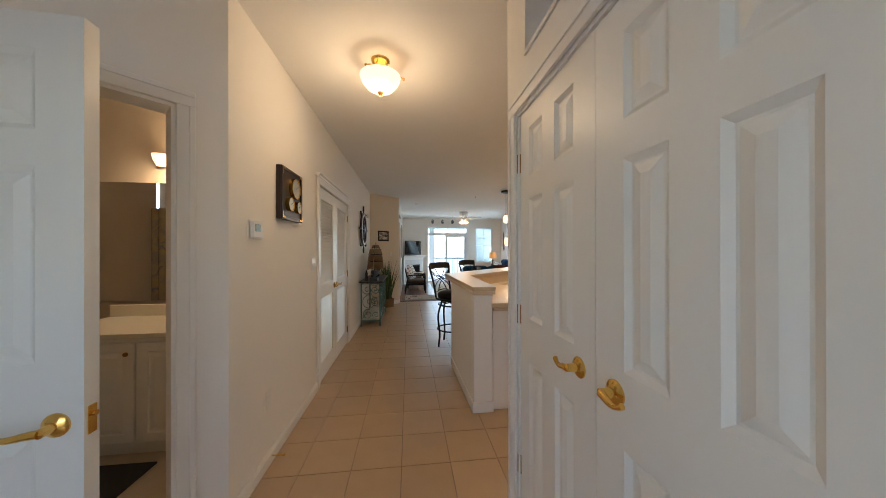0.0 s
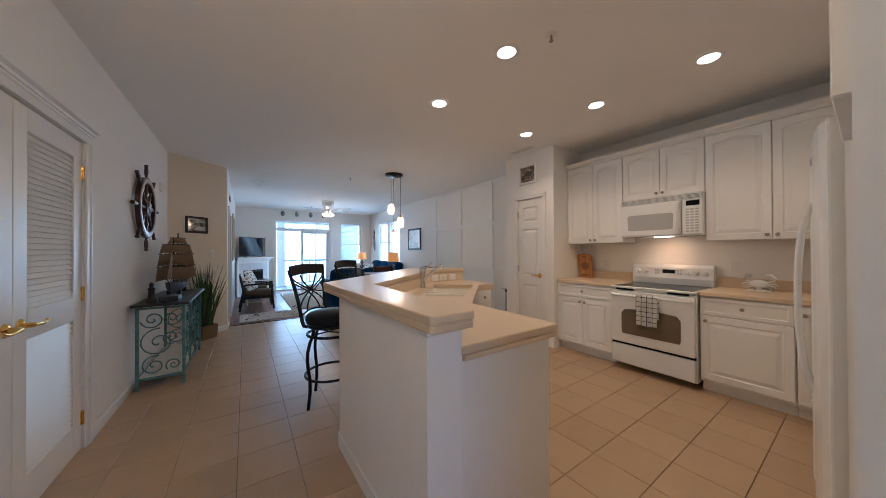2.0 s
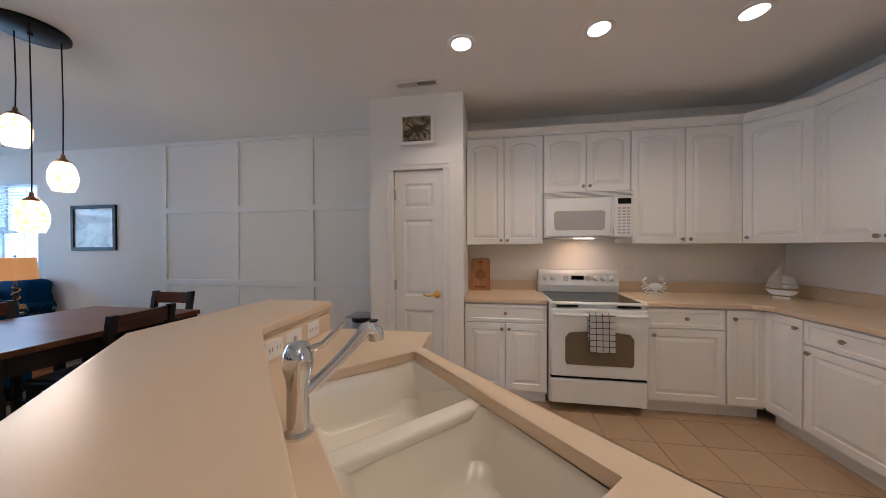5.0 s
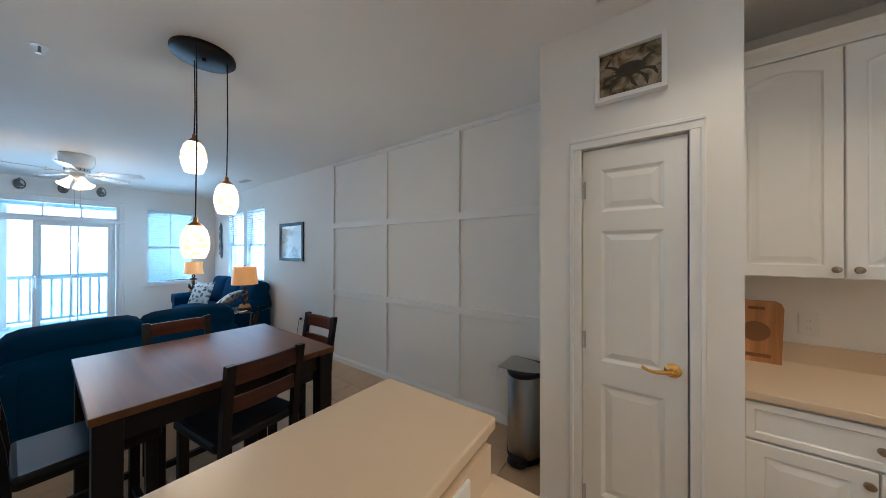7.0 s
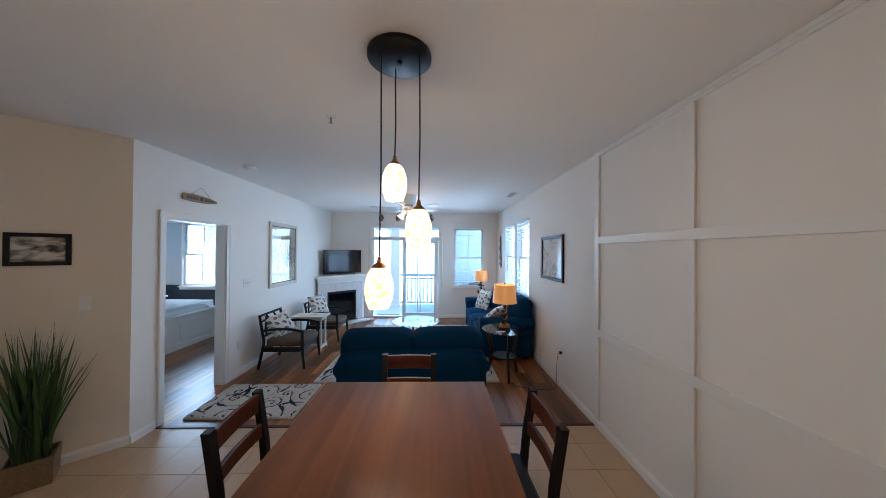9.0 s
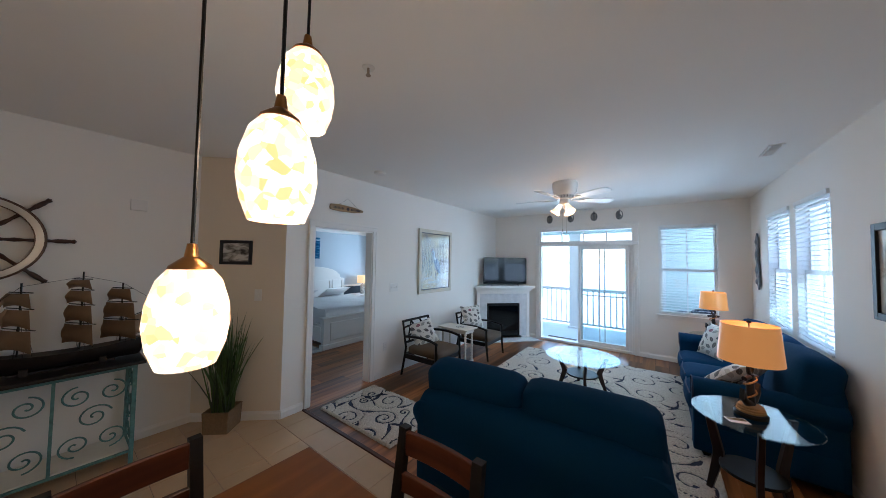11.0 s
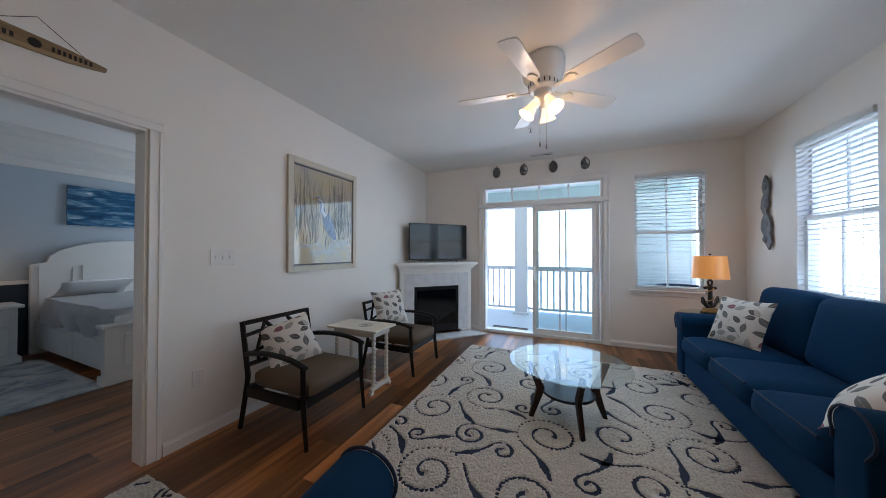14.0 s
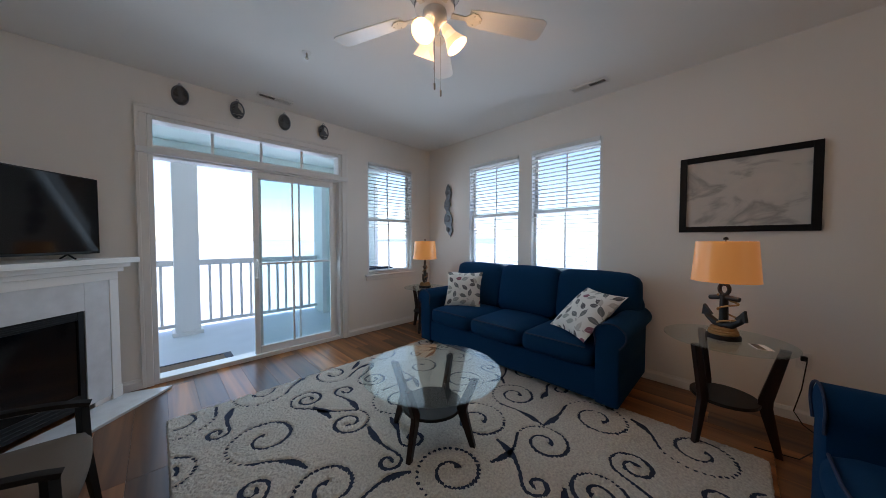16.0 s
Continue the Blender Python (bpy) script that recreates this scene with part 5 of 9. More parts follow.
# ---- dining ----
tb = thing("dining_table", "dark cherry counter-height square dining table", "table", m=pose(3.918, 6.553, 0.005))
hx, hy = 0.488, 0.487
bm = BM()
box(bm, -hx, -hy, 0.868, hx, hy, 0.90)
part("tabletop", bm, M_TABLE, tb, "dark cherry tabletop", bevel=0.004)
bm = BM()
for a in (-1, 1):
    box(bm, -hx + 0.05, a * (hy - 0.05) - 0.011, 0.77, hx - 0.05, a * (hy - 0.05) + 0.011, 0.868)
    box(bm, a * (hx - 0.05) - 0.011, -hy + 0.061, 0.77, a * (hx - 0.05) + 0.011, hy - 0.061, 0.868)
part("apron", bm, M_ESP, tb)
for sx in (-1, 1):
    for sy in (-1, 1):
        bm = BM()
        box(bm, -0.04, -0.04, 0, 0.04, 0.04, 0.868)
        part("leg", bm, M_ESP, tb, bevel=0.005, m=pose(sx * (hx - 0.05), sy * (hy - 0.05), 0))


def chair():
    c = thing("dining_chair", "dark counter-height dining chair with cherry back slats", "chair", "chairs round the table")
    for x in (-0.168, 0.168):
        bm = BM()
        pts = [(x, -0.20, 0), (x, -0.20, 0.60), (x, -0.213, 0.76), (x, -0.25, 1.0)]
        for p, q in zip(pts, pts[1:]):
            vs = [bm.verts.new((p[0] + a, p[1] + b, p[2])) for a, b in ((-0.019, -0.016), (0.019, -0.016), (0.019, 0.016), (-0.019, 0.016))]
            ws = [bm.verts.new((q[0] + a, q[1] + b, q[2])) for a, b in ((-0.019, -0.016), (0.019, -0.016), (0.019, 0.016), (-0.019, 0.016))]
            for i in range(4):
                bm.faces.new((vs[i], vs[(i + 1) % 4], ws[(i + 1) % 4], ws[i]))
            if q is pts[-1]:
                bm.faces.new(ws)
        bmesh.ops.remove_doubles(bm, verts=bm.verts, dist=0.001)
        part("back_post", bm, M_ESP, c)
        bm = BM()
        box(bm, x - 0.02, 0.17, 0, x + 0.02, 0.21, 0.60)
        part("leg", bm, M_ESP, c, bevel=0.003, segs=1)
    for z, h, y in ((0.948, 0.09, -0.239), (0.81, 0.07, -0.221)):
        bm = BM()
        n = 6
        top = []
        for i in range(n + 1):
            u = -1 + 2 * i / n
            x = u * 0.149
            bow = -0.012 * (1 - u * u)
            top.append([bm.verts.new((x, y + bow + d, z + s)) for d in (-0.010, 0.010) for s in (-h / 2, h / 2)])
        for a, b in zip(top, top[1:]):
            for i, j in ((0, 1), (1, 3), (3, 2), (2, 0)):
                bm.faces.new((a[i], a[j], b[j], b[i]))
        bm.faces.new([top[0][i] for i in (0, 1, 3, 2)])
        bm.faces.new([top[-1][i] for i in (2, 3, 1, 0)])
        part("back_slat", bm, M_CHERRY, c, "cherry back slat", bevel=0.003, segs=1)
    bm = BM()
    box(bm, -0.20, -0.19, 0.60, 0.20, 0.225, 0.655)
    part("seat", bm, M_LEATHER, c, "dark padded seat", bevel=0.018)
    for x in (-0.168, 0.168):
        bm = BM()
        box(bm, x - 0.012, -0.184, 0.28, x + 0.012, 0.17, 0.31)
        part("stretcher", bm, M_ESP, c)
    bm = BM()
    box(bm, -0.148, 0.178, 0.20, 0.148, 0.202, 0.235)
    part("footrest", bm, M_ESP, c)
    return c


c0 = chair()
c0.matrix_basis = pose(3.45, 6.57, 0, 0, 0, -88)
copy_thing(c0, pose(4.37, 6.56, 0, 0, 0, 92))
copy_thing(c0, pose(3.95, 6.22, 0, 0, 0, 8))
copy_thing(c0, pose(3.92, 7.01, 0, 0, 0, 180))

# pendant cluster
pd = thing("pendant_light", "three-globe mosaic glass pendant hanging from the ceiling", "pendant lamp", m=pose(3.91, 6.68, 0))
bm = BM()
lathe(bm, [(0.0, 2.672), (0.15, 2.672), (0.16, 2.680), (0.16, 2.699), (0.0, 2.699)], 36)
cylm = bm
lathe(bm, [(0.0, 2.655), (0.012, 2.655), (0.012, 2.672), (0, 2.672)], 12)
part("canopy", bm, M_BLACK, pd, "black round canopy", smooth=True)
for gx, gy, gz in ((-0.03, 0.065, 2.07), (0.104, -0.05, 1.82), (-0.068, -0.13, 1.545)):
    bm = BM()
    tube(bm, [(gx, gy, 2.675), (gx + 0.004, gy, (gz + 2.7) / 2), (gx, gy, gz + 0.12)], 0.0035, 6)
    cd = part("cord", bm, M_BLACK, pd)
    bm = BM()
    lathe(bm, [(0.0, 0.148), (0.008, 0.145), (0.012, 0.12), (0.034, 0.102), (0.036, 0.096), (0, 0.096)], 20, pose(gx, gy, gz))
    part("cap", bm, M_ABRASS, pd, "bronze cap", smooth=True)
    bm = BM()
    lathe(bm, [(0.034, 0.096), (0.05, 0.075), (0.063, 0.03), (0.066, -0.01), (0.06, -0.05), (0.046, -0.088), (0.041, -0.088), (0.054, -0.05), (0.060, -0.01), (0.057, 0.03), (0.045, 0.07), (0.032, 0.09)], 28, pose(gx, gy, gz), cap=False)
    part("shade", bm, M_SHADE_ON, pd, "lit mosaic glass shade", smooth=True)
    bm = BM()
    bmesh.ops.create_uvsphere(bm, u_segments=12, v_segments=8, radius=0.025, matrix=pose(gx, gy, gz - 0.02))
    part("bulb", bm, M_BULB, pd, smooth=True)


# ---- sofas ----
def cushion(bm, x0, y0, z0, x1, y1, z1, puff=0.02, n=8, m=None, rf=0.75):
    """A soft box: a rounded cuboid whose faces swell."""
    c = Vector(((x0 + x1) / 2, (y0 + y1) / 2, (z0 + z1) / 2))
    h = Vector(((x1 - x0) / 2, (y1 - y0) / 2, (z1 - z0) / 2))
    g = bmesh.new()
    bmesh.ops.create_cube(g, size=2)
    bmesh.ops.subdivide_edges(g, edges=g.edges[:], cuts=n, use_grid_fill=True)
    r = min(h) * rf
    vm = {}
    for v in g.verts:
        p = Vector((v.co.x * h.x, v.co.y * h.y, v.co.z * h.z))
        q = Vector([max(-h[i] + r, min(h[i] - r, p[i])) for i in range(3)])
        d = p - q
        if d.length > 1e-6:
            p = q + d.normalized() * r
        k = Vector([1 - min(1, abs(p[i]) / h[i]) ** 2 for i in range(3)])
        ax = max(range(3), key=lambda i: abs(v.co[i]))
        o = [i for i in range(3) if i != ax]
        p[ax] += math.copysign(puff * k[o[0]] * k[o[1]], v.co[ax])
        p += c
        if m is not None:
            p = m @ p
        vm[v] = bm.verts.new(p)
    for f in g.faces:
        bm.faces.new([vm[v] for v in f.verts])
    g.free()


def sofa(label, w, nseat, m, depth=0.92, top=0.54, set_in=0.0, back_w=None):
    """Front looks to -y; x runs along the width, the origin at the middle of the back's foot."""
    s = thing("sofa", label, "sofa", m=m)
    aw = 0.20
    bw = back_w or w
    bm = BM()
    box(bm, -w / 2 + 0.02, -depth + 0.05, 0.07, w / 2 - 0.02, -0.05, 0.31)
    part("base", bm, M_BLUE, s, bevel=0.02)
    bm = BM()
    cushion(bm, -bw / 2 + 0.03, -0.22 - set_in, 0.10, bw / 2 - 0.03, -0.005, top + 0.26, 0.01, 6)
    part("back_frame", bm, M_BLUE, s, smooth=True)
    iw = (w - 2 * aw) / nseat
    for i in range(nseat):
        x0 = -w / 2 + aw + i * iw
        bm = BM()
        cushion(bm, x0 + 0.004, -depth + 0.01, 0.30, x0 + iw - 0.004, -0.22, 0.475, 0.02, 8)
        ob = part("seat_cushion", bm, M_BLUE, s, smooth=True)
        bm = BM()
        yy = -depth + 0.012
        tube(bm, [(x0 + 0.05, yy + 0.012, 0.46), (x0 + iw / 2, yy - 0.004, 0.468), (x0 + iw - 0.05, yy + 0.012, 0.46)], 0.006, 6)
        part("piping", bm, M_NAVY, ob)
        bm = BM()
        tm = pose(0, -0.20 - set_in, 0.42, -12)
        bx0 = -bw / 2 + 0.05 + i * (bw - 0.10) / nseat
        cushion(bm, bx0 + 0.003, -0.15, 0.03, bx0 + (bw - 0.10) / nseat - 0.003, 0.10, top, 0.022, 8, tm, 0.55)
        part("back_cushion", bm, M_BLUE, s, smooth=True)
    for sx in (-1, 1):
        bm = BM()
        xa = sx * (w / 2 - aw / 2)
        n = 18
        prof = [(xa + 0.078, 0.07), (xa + 0.080, 0.50)]
        for k in range(n + 1):
            a = radians(-25 + 230 * k / n)
            prof.append((xa + sx * 0.018 + 0.105 * math.cos(a), 0.585 + 0.088 * math.sin(a)))
        prof += [(xa - 0.080, 0.50), (xa - 0.078, 0.07)]
        prism(bm, [(x, z) for x, z in prof], 0, 1, Matrix(((1, 0, 0, 0), (0, 0, -(depth - 0.06), -0.03), (0, 1, 0, 0), (0, 0, 0, 1))))
        ar = part("arm", bm, M_BLUE, s, "rolled arm", smooth=True, bevel=0.012)
        bm = BM()
        tube(bm, [(x, -depth + 0.027, z) for x, z in prof[1:-1]], 0.006, 6)
        part("piping", bm, M_NAVY, ar)
        for y in (-depth + 0.12, -0.12):
            bm = BM()
            lathe(bm, [(0.028, 0), (0.036, 0.07)], 12, pose(xa, y, 0.012))
            part("leg", bm, M_ESP, s)
    return s


sofa("dark blue three-seat sofa below the side windows", 2.18, 3, pose(5.665, 10.83, 0, 0, 0, -90), depth=0.90)
sofa("dark blue two-seat loveseat with its back to the dining table", 1.46, 2, pose(3.89, 8.0, 0, 0, 0, 184), depth=0.93, top=0.485, set_in=0.10, back_w=1.52)

# leaf-print pillows
M_PILLOW = bpy.data.materials.new("leaf_print_cotton")
M_PILLOW.use_nodes = True
nt = M_PILLOW.node_tree
tc = nt.nodes.new("ShaderNodeTexCoord")
mpn = nt.nodes.new("ShaderNodeMapping")
mpn.inputs["Scale"].default_value = (11, 11, 0.01)
nt.links.new(tc.outputs["Object"], mpn.inputs["Vector"])
vo = nt.nodes.new("ShaderNodeTexVoronoi")
vo.inputs["Scale"].default_value = 1.0
vo.inputs["Randomness"].default_value = 0.55
nt.links.new(mpn.outputs[0], vo.inputs["Vector"])
df = nt.nodes.new("ShaderNodeVectorMath")
df.operation = "SUBTRACT"
nt.links.new(mpn.outputs[0], df.inputs[0])
nt.links.new(vo.outputs["Position"], df.inputs[1])
an = nt.nodes.new("ShaderNodeSeparateColor")
nt.links.new(vo.outputs["Color"], an.inputs[0])
am = nt.nodes.new("ShaderNodeMath")
am.operation = "MULTIPLY"
am.inputs[1].default_value = 6.28
nt.links.new(an.outputs[1], am.inputs[0])
vr = nt.nodes.new("ShaderNodeVectorRotate")
vr.rotation_type = "Z_AXIS"
nt.links.new(df.outputs[0], vr.inputs["Vector"])
nt.links.new(am.outputs[0], vr.inputs["Angle"])
sx_ = nt.nodes.new("ShaderNodeSeparateXYZ")
nt.links.new(vr.outputs[0], sx_.inputs[0])


def op(kind, a, b=None):
    n_ = nt.nodes.new("ShaderNodeMath")
    n_.operation = kind
    for q, v in ((0, a), (1, b)):
        if v is None:
            continue
        if isinstance(v, float):
            n_.inputs[q].default_value = v
        else:
            nt.links.new(v, n_.inputs[q])
    return n_.outputs[0]


# a leaf: narrow at both ends, split by a pale midrib
ax_, ay_ = op("ABSOLUTE", sx_.outputs[0]), op("ABSOLUTE", sx_.outputs[1])
half = op("MULTIPLY", op("SUBTRACT", 1.0, op("POWER", op("MULTIPLY", ax_, 2.1), 2.0)), 0.24)
leaf = op("MULTIPLY", op("LESS_THAN", ay_, half), op("GREATER_THAN", ay_, 0.018))
stalk = op("MULTIPLY", op("LESS_THAN", ay_, 0.014), op("LESS_THAN", ax_, 0.62))
le = nt.nodes.new("ShaderNodeMath")
le.operation = "MAXIMUM"
nt.links.new(leaf, le.inputs[0])
nt.links.new(stalk, le.inputs[1])
sc = nt.nodes.new("ShaderNodeSeparateColor")
nt.links.new(vo.outputs["Color"], sc.inputs[0])
cr = nt.nodes.new("ShaderNodeValToRGB")
cr.color_ramp.interpolation = "CONSTANT"
els = cr.color_ramp.elements
els[0].color, els[1].color = (0.16, 0.16, 0.155, 1), (0.33, 0.33, 0.30, 1)
els[1].position = 0.3
for pos, col in ((0.55, (0.11, 0.10, 0.10, 1)), (0.75, (0.25, 0.10, 0.13, 1)), (0.86, (0.45, 0.42, 0.37, 1))):
    e = els.new(pos)
    e.color = col
nt.links.new(sc.outputs[0], cr.inputs["Fac"])
mxn = nt.nodes.new("ShaderNodeMix")
mxn.data_type = "RGBA"
mxn.inputs["A"].default_value = (0.68, 0.655, 0.60, 1)
nt.links.new(le.outputs[0], mxn.inputs["Factor"])
nt.links.new(cr.outputs["Color"], mxn.inputs["B"])
nt.links.new(mxn.outputs["Result"], nt.nodes["Principled BSDF"].inputs["Base Color"])
nt.nodes["Principled BSDF"].inputs["Roughness"].default_value = 0.9


def pillow(m, size=0.44, mt=M_PILLOW, label="cream pillow printed with grey and mauve leaves", name="throw_pillow"):
    bm = BM()
    n = 14
    top, bot = {}, {}
    for i in range(n + 1):
        for j in range(n + 1):
            u, v = -1 + 2 * i / n, -1 + 2 * j / n
            pinch = 1 - 0.09 * (1 - u * u) * abs(v)
            pin2 = 1 - 0.09 * (1 - v * v) * abs(u)
            x, y = u * size / 2 * pin2, v * size / 2 * pinch
            z = 0.075 * ((1 - abs(u) ** 2.4) * (1 - abs(v) ** 2.4)) ** 0.55
            top[i, j] = bm.verts.new((x, y, z))
            bot[i, j] = top[i, j] if i in (0, n) or j in (0, n) else bm.verts.new((x, y, -z))
    for i in range(n):
        for j in range(n):
            bm.faces.new((top[i, j], top[i + 1, j], top[i + 1, j + 1], top[i, j + 1]))
            q = (bot[i, j], bot[i, j + 1], bot[i + 1, j + 1], bot[i + 1, j])
            bm.faces.new(q)
    return solid(name, bm, mt, label, "pillow", "throw pillows", smooth=True, m=m)


pillow(pose(5.14, 11.51, 0.675, 68, 0, -62))
pillow(pose(5.09, 10.09, 0.66, 42, 0, -126), 0.50)
pillow(pose(1.73, 9.75, 0.575, 0, 0, 56) @ pose(0, 0, 0, 58) @ pose(0, 0, 0, 0, 0, 16), 0.385)
pillow(pose(1.78, 11.07, 0.625, 64, 0, 66), 0.43)
pillow(pose(3.64, 8.55, 0.64, 45, 0, 178), 0.49, mat("plain_cream_cotton", (0.66, 0.62, 0.55), 0.9, var=0.04, scale=60), "plain cream pillow on the loveseat")


# ---- rugs ----
def ribbon(bm, pts, wds, z):
    n = len(pts)
    rows = []
    for i, p in enumerate(pts):
        a, b = pts[max(i - 1, 0)], pts[min(i + 1, n - 1)]
        d = Vector((b[0] - a[0], b[1] - a[1]))
        if d.length < 1e-9:
            d = Vector((1, 0))
        d.normalize()
        o = Vector((-d.y, d.x)) * wds[i] / 2
        rows.append((bm.verts.new((p[0] + o.x, p[1] + o.y, z)), bm.verts.new((p[0] - o.x, p[1] - o.y, z))))
    for (a, b), (c, d) in zip(rows, rows[1:]):
        bm.faces.new((a, b, d, c))


def vine_strokes(x0, y0, x1, y1, seed, step):
    """Spirals packed side by side, each with a tail that swings over to a neighbour and swells into a leaf."""
    r = random.Random(seed)
    discs = []
    for lo, hi, tries in ((0.26, 0.34, 260), (0.17, 0.25, 900), (0.10, 0.15, 1500)):
        for _ in range(tries):
            R = step * r.uniform(lo, hi)
            x, y = r.uniform(x0 - 0.05, x1 + 0.05), r.uniform(y0 - 0.05, y1 + 0.05)
            if all(math.hypot(x - a, y - b) > R + q + step * 0.075 for a, b, q in discs):
                discs.append((x, y, R))
    strokes = []
    for k, (cx, cy, R) in enumerate(discs):
        best = None
        for _ in range(14):
            s, a0 = r.choice((-1, 1)), r.uniform(0, 6.28)
            px, py = cx + R * math.cos(a0), cy + R * math.sin(a0)
            head = a0 + s * math.pi / 2
            bend = -s * r.uniform(0.5, 1.6) / (step * 0.62)
            run, ds = [], step * 0.02
            for i in range(60):
                run.append((px, py))
                head += ((s / R) * max(0, 1 - i / 7) + bend * min(1, i / 9)) * ds
                px, py = px + math.cos(head) * ds, py + math.sin(head) * ds
                if i > 5 and any(math.hypot(px - a, py - b) < q * 1.0 for j, (a, b, q) in enumerate(discs) if j != k):
                    break
            score = abs(len(run) * ds - step * 0.55)
            if best is None or score < best[0]:
                best = (score, s, a0, run)
        _, s, a0, run = best
        turns = r.uniform(1.35, 1.7) if R > 0.17 * step else 1.05
        n = 52
        coil = []
        for i in range(n + 1):
            t = i / n
            rad = R * (0.16 + 0.84 * t ** 0.9)
            a = a0 - s * turns * 2 * math.pi * (1 - t)
            coil.append((cx + rad * math.cos(a), cy + rad * math.sin(a), 0.0085 + 0.020 * math.exp(-(t / 0.05) ** 2) + 0.007 * math.exp(-((t - 0.6) / 0.2) ** 2)))
        m = len(run)
        for i, (x, y) in enumerate(run):
            t = i / max(1, m - 1)
            coil.append((x, y, 0.0085 + 0.028 * math.exp(-((t - 0.72) / 0.17) ** 2)))
        strokes.append(coil)
    return strokes


def rug(x0, y0, x1, y1, label, seed, step, pitch):
    """A pile rug whose scrolls are carved as dark grooves."""
    t = thing("rug", label, "rug", "scroll rugs")
    strokes = vine_strokes(x0, y0, x1, y1, seed, step)
    nx, ny = int((x1 - x0) / pitch), int((y1 - y0) / pitch)
    carved = np.zeros((nx + 1, ny + 1), bool)
    bm = BM()
    for run in strokes:
        keep, w = [], []
        for x, y, wd in run + [(x0 - 1, y0 - 1, 0)]:
            if x0 + 0.02 < x < x1 - 0.02 and y0 + 0.02 < y < y1 - 0.02:
                keep.append((x, y)), w.append(wd + 0.014)
                h = wd / 2 + 0.0060
                i0, i1 = int((x - h - x0) / pitch), int((x + h - x0) / pitch) + 2
                j0, j1 = int((y - h - y0) / pitch), int((y + h - y0) / pitch) + 2
                for i in range(max(i0, 0), min(i1, nx + 1)):
                    for j in range(max(j0, 0), min(j1, ny + 1)):
                        if (x0 + i * pitch - x) ** 2 + (y0 + j * pitch - y) ** 2 < h * h:
                            carved[i, j] = True
            else:
                if len(keep) > 2:
                    ribbon(bm, keep, w, 0.0205)
                keep, w = [], []
    part("scroll_pattern", bm, M_RUGB, t, "dark blue carved scrolls")
    verts, faces = [], []
    rr = random.Random(seed + 1)
    for i in range(nx + 1):
        for j in range(ny + 1):
            x, y = x0 + (x1 - x0) * i / nx, y0 + (y1 - y0) * j / ny
            e = min(i, nx - i, j, ny - j)
            z = 0.004 if e == 0 else 0.014 if carved[i, j] else 0.0265 + 0.003 * noise.noise(Vector((x * 26, y * 26, seed))) + 0.005 * noise.noise(Vector((x * 62, y * 62, seed + 3))) + rr.uniform(-0.003, 0.003)
            verts.append((x + rr.uniform(-0.3, 0.3) * pitch, y + rr.uniform(-0.3, 0.3) * pitch, z))
    for i in range(nx):
        for j in range(ny):
            q = i * (ny + 1) + j
            faces.append((q, q + ny + 1, q + ny + 2, q + 1))
    me = bpy.data.meshes.new("field")
    me.from_pydata(verts, [], faces)
    me.polygons.foreach_set("use_smooth", [True] * len(me.polygons))
    me.materials.append(M_RUG)
    ob = new("field", me)
    ob.parent = t
    tagged(ob, "cream wool pile")
    return t


rug(2.53, 9.04, 4.95, 11.93, "large cream shag rug with dark blue scrolls", 5, 0.66, 0.0076)
rug(1.56, 8.22, 2.66, 8.97, "small cream shag rug with dark blue scrolls by the bedroom door", 9, 0.56, 0.0095)


# ---- tables in the living room ----
def blade(bm, p0, p1, p2, w, t):
    """A flat leg with a knee: widest where it meets the shelf, tapering to both ends."""
    p0, p1, p2 = Vector(p0), Vector(p1), Vector(p2)
    pts, wd = [], []
    for i in range(6):
        u = i / 5
        pts.append(p0.lerp(p1, u * 0.94)), wd.append(w * (0.72 + 0.28 * u))
    for i in range(6):
        u = i / 5
        pts.append(p1.lerp(p2, 0.06 + 0.94 * u)), wd.append(w * (1.0 - 0.48 * u))
    rows = []
    n = len(pts) - 1
    for i, p in enumerate(pts):
        d = (pts[min(i + 1, n)] - pts[max(i - 1, 0)]).normalized()
        radial = Vector((p.x, p.y, 0)).normalized()
        side = Vector((-radial.y, radial.x, 0))
        rows.append([bm.verts.new(p + radial * a * wd[i] / 2 + side * b * t / 2) for a, b in ((-1, -1), (1, -1), (1, 1), (-1, 1))])
    for a, b in zip(rows, rows[1:]):
        for k in range(4):
            bm.faces.new((a[k], a[(k + 1) % 4], b[(k + 1) % 4], b[k]))
    bm.faces.new(rows[0]), bm.faces.new(list(reversed(rows[-1])))


M_LEGW = wood("dark_mahogany", (0.008, 0.003, 0.002), (0.032, 0.010, 0.005), "Z", 0.35, 0.8, spec=0.35)


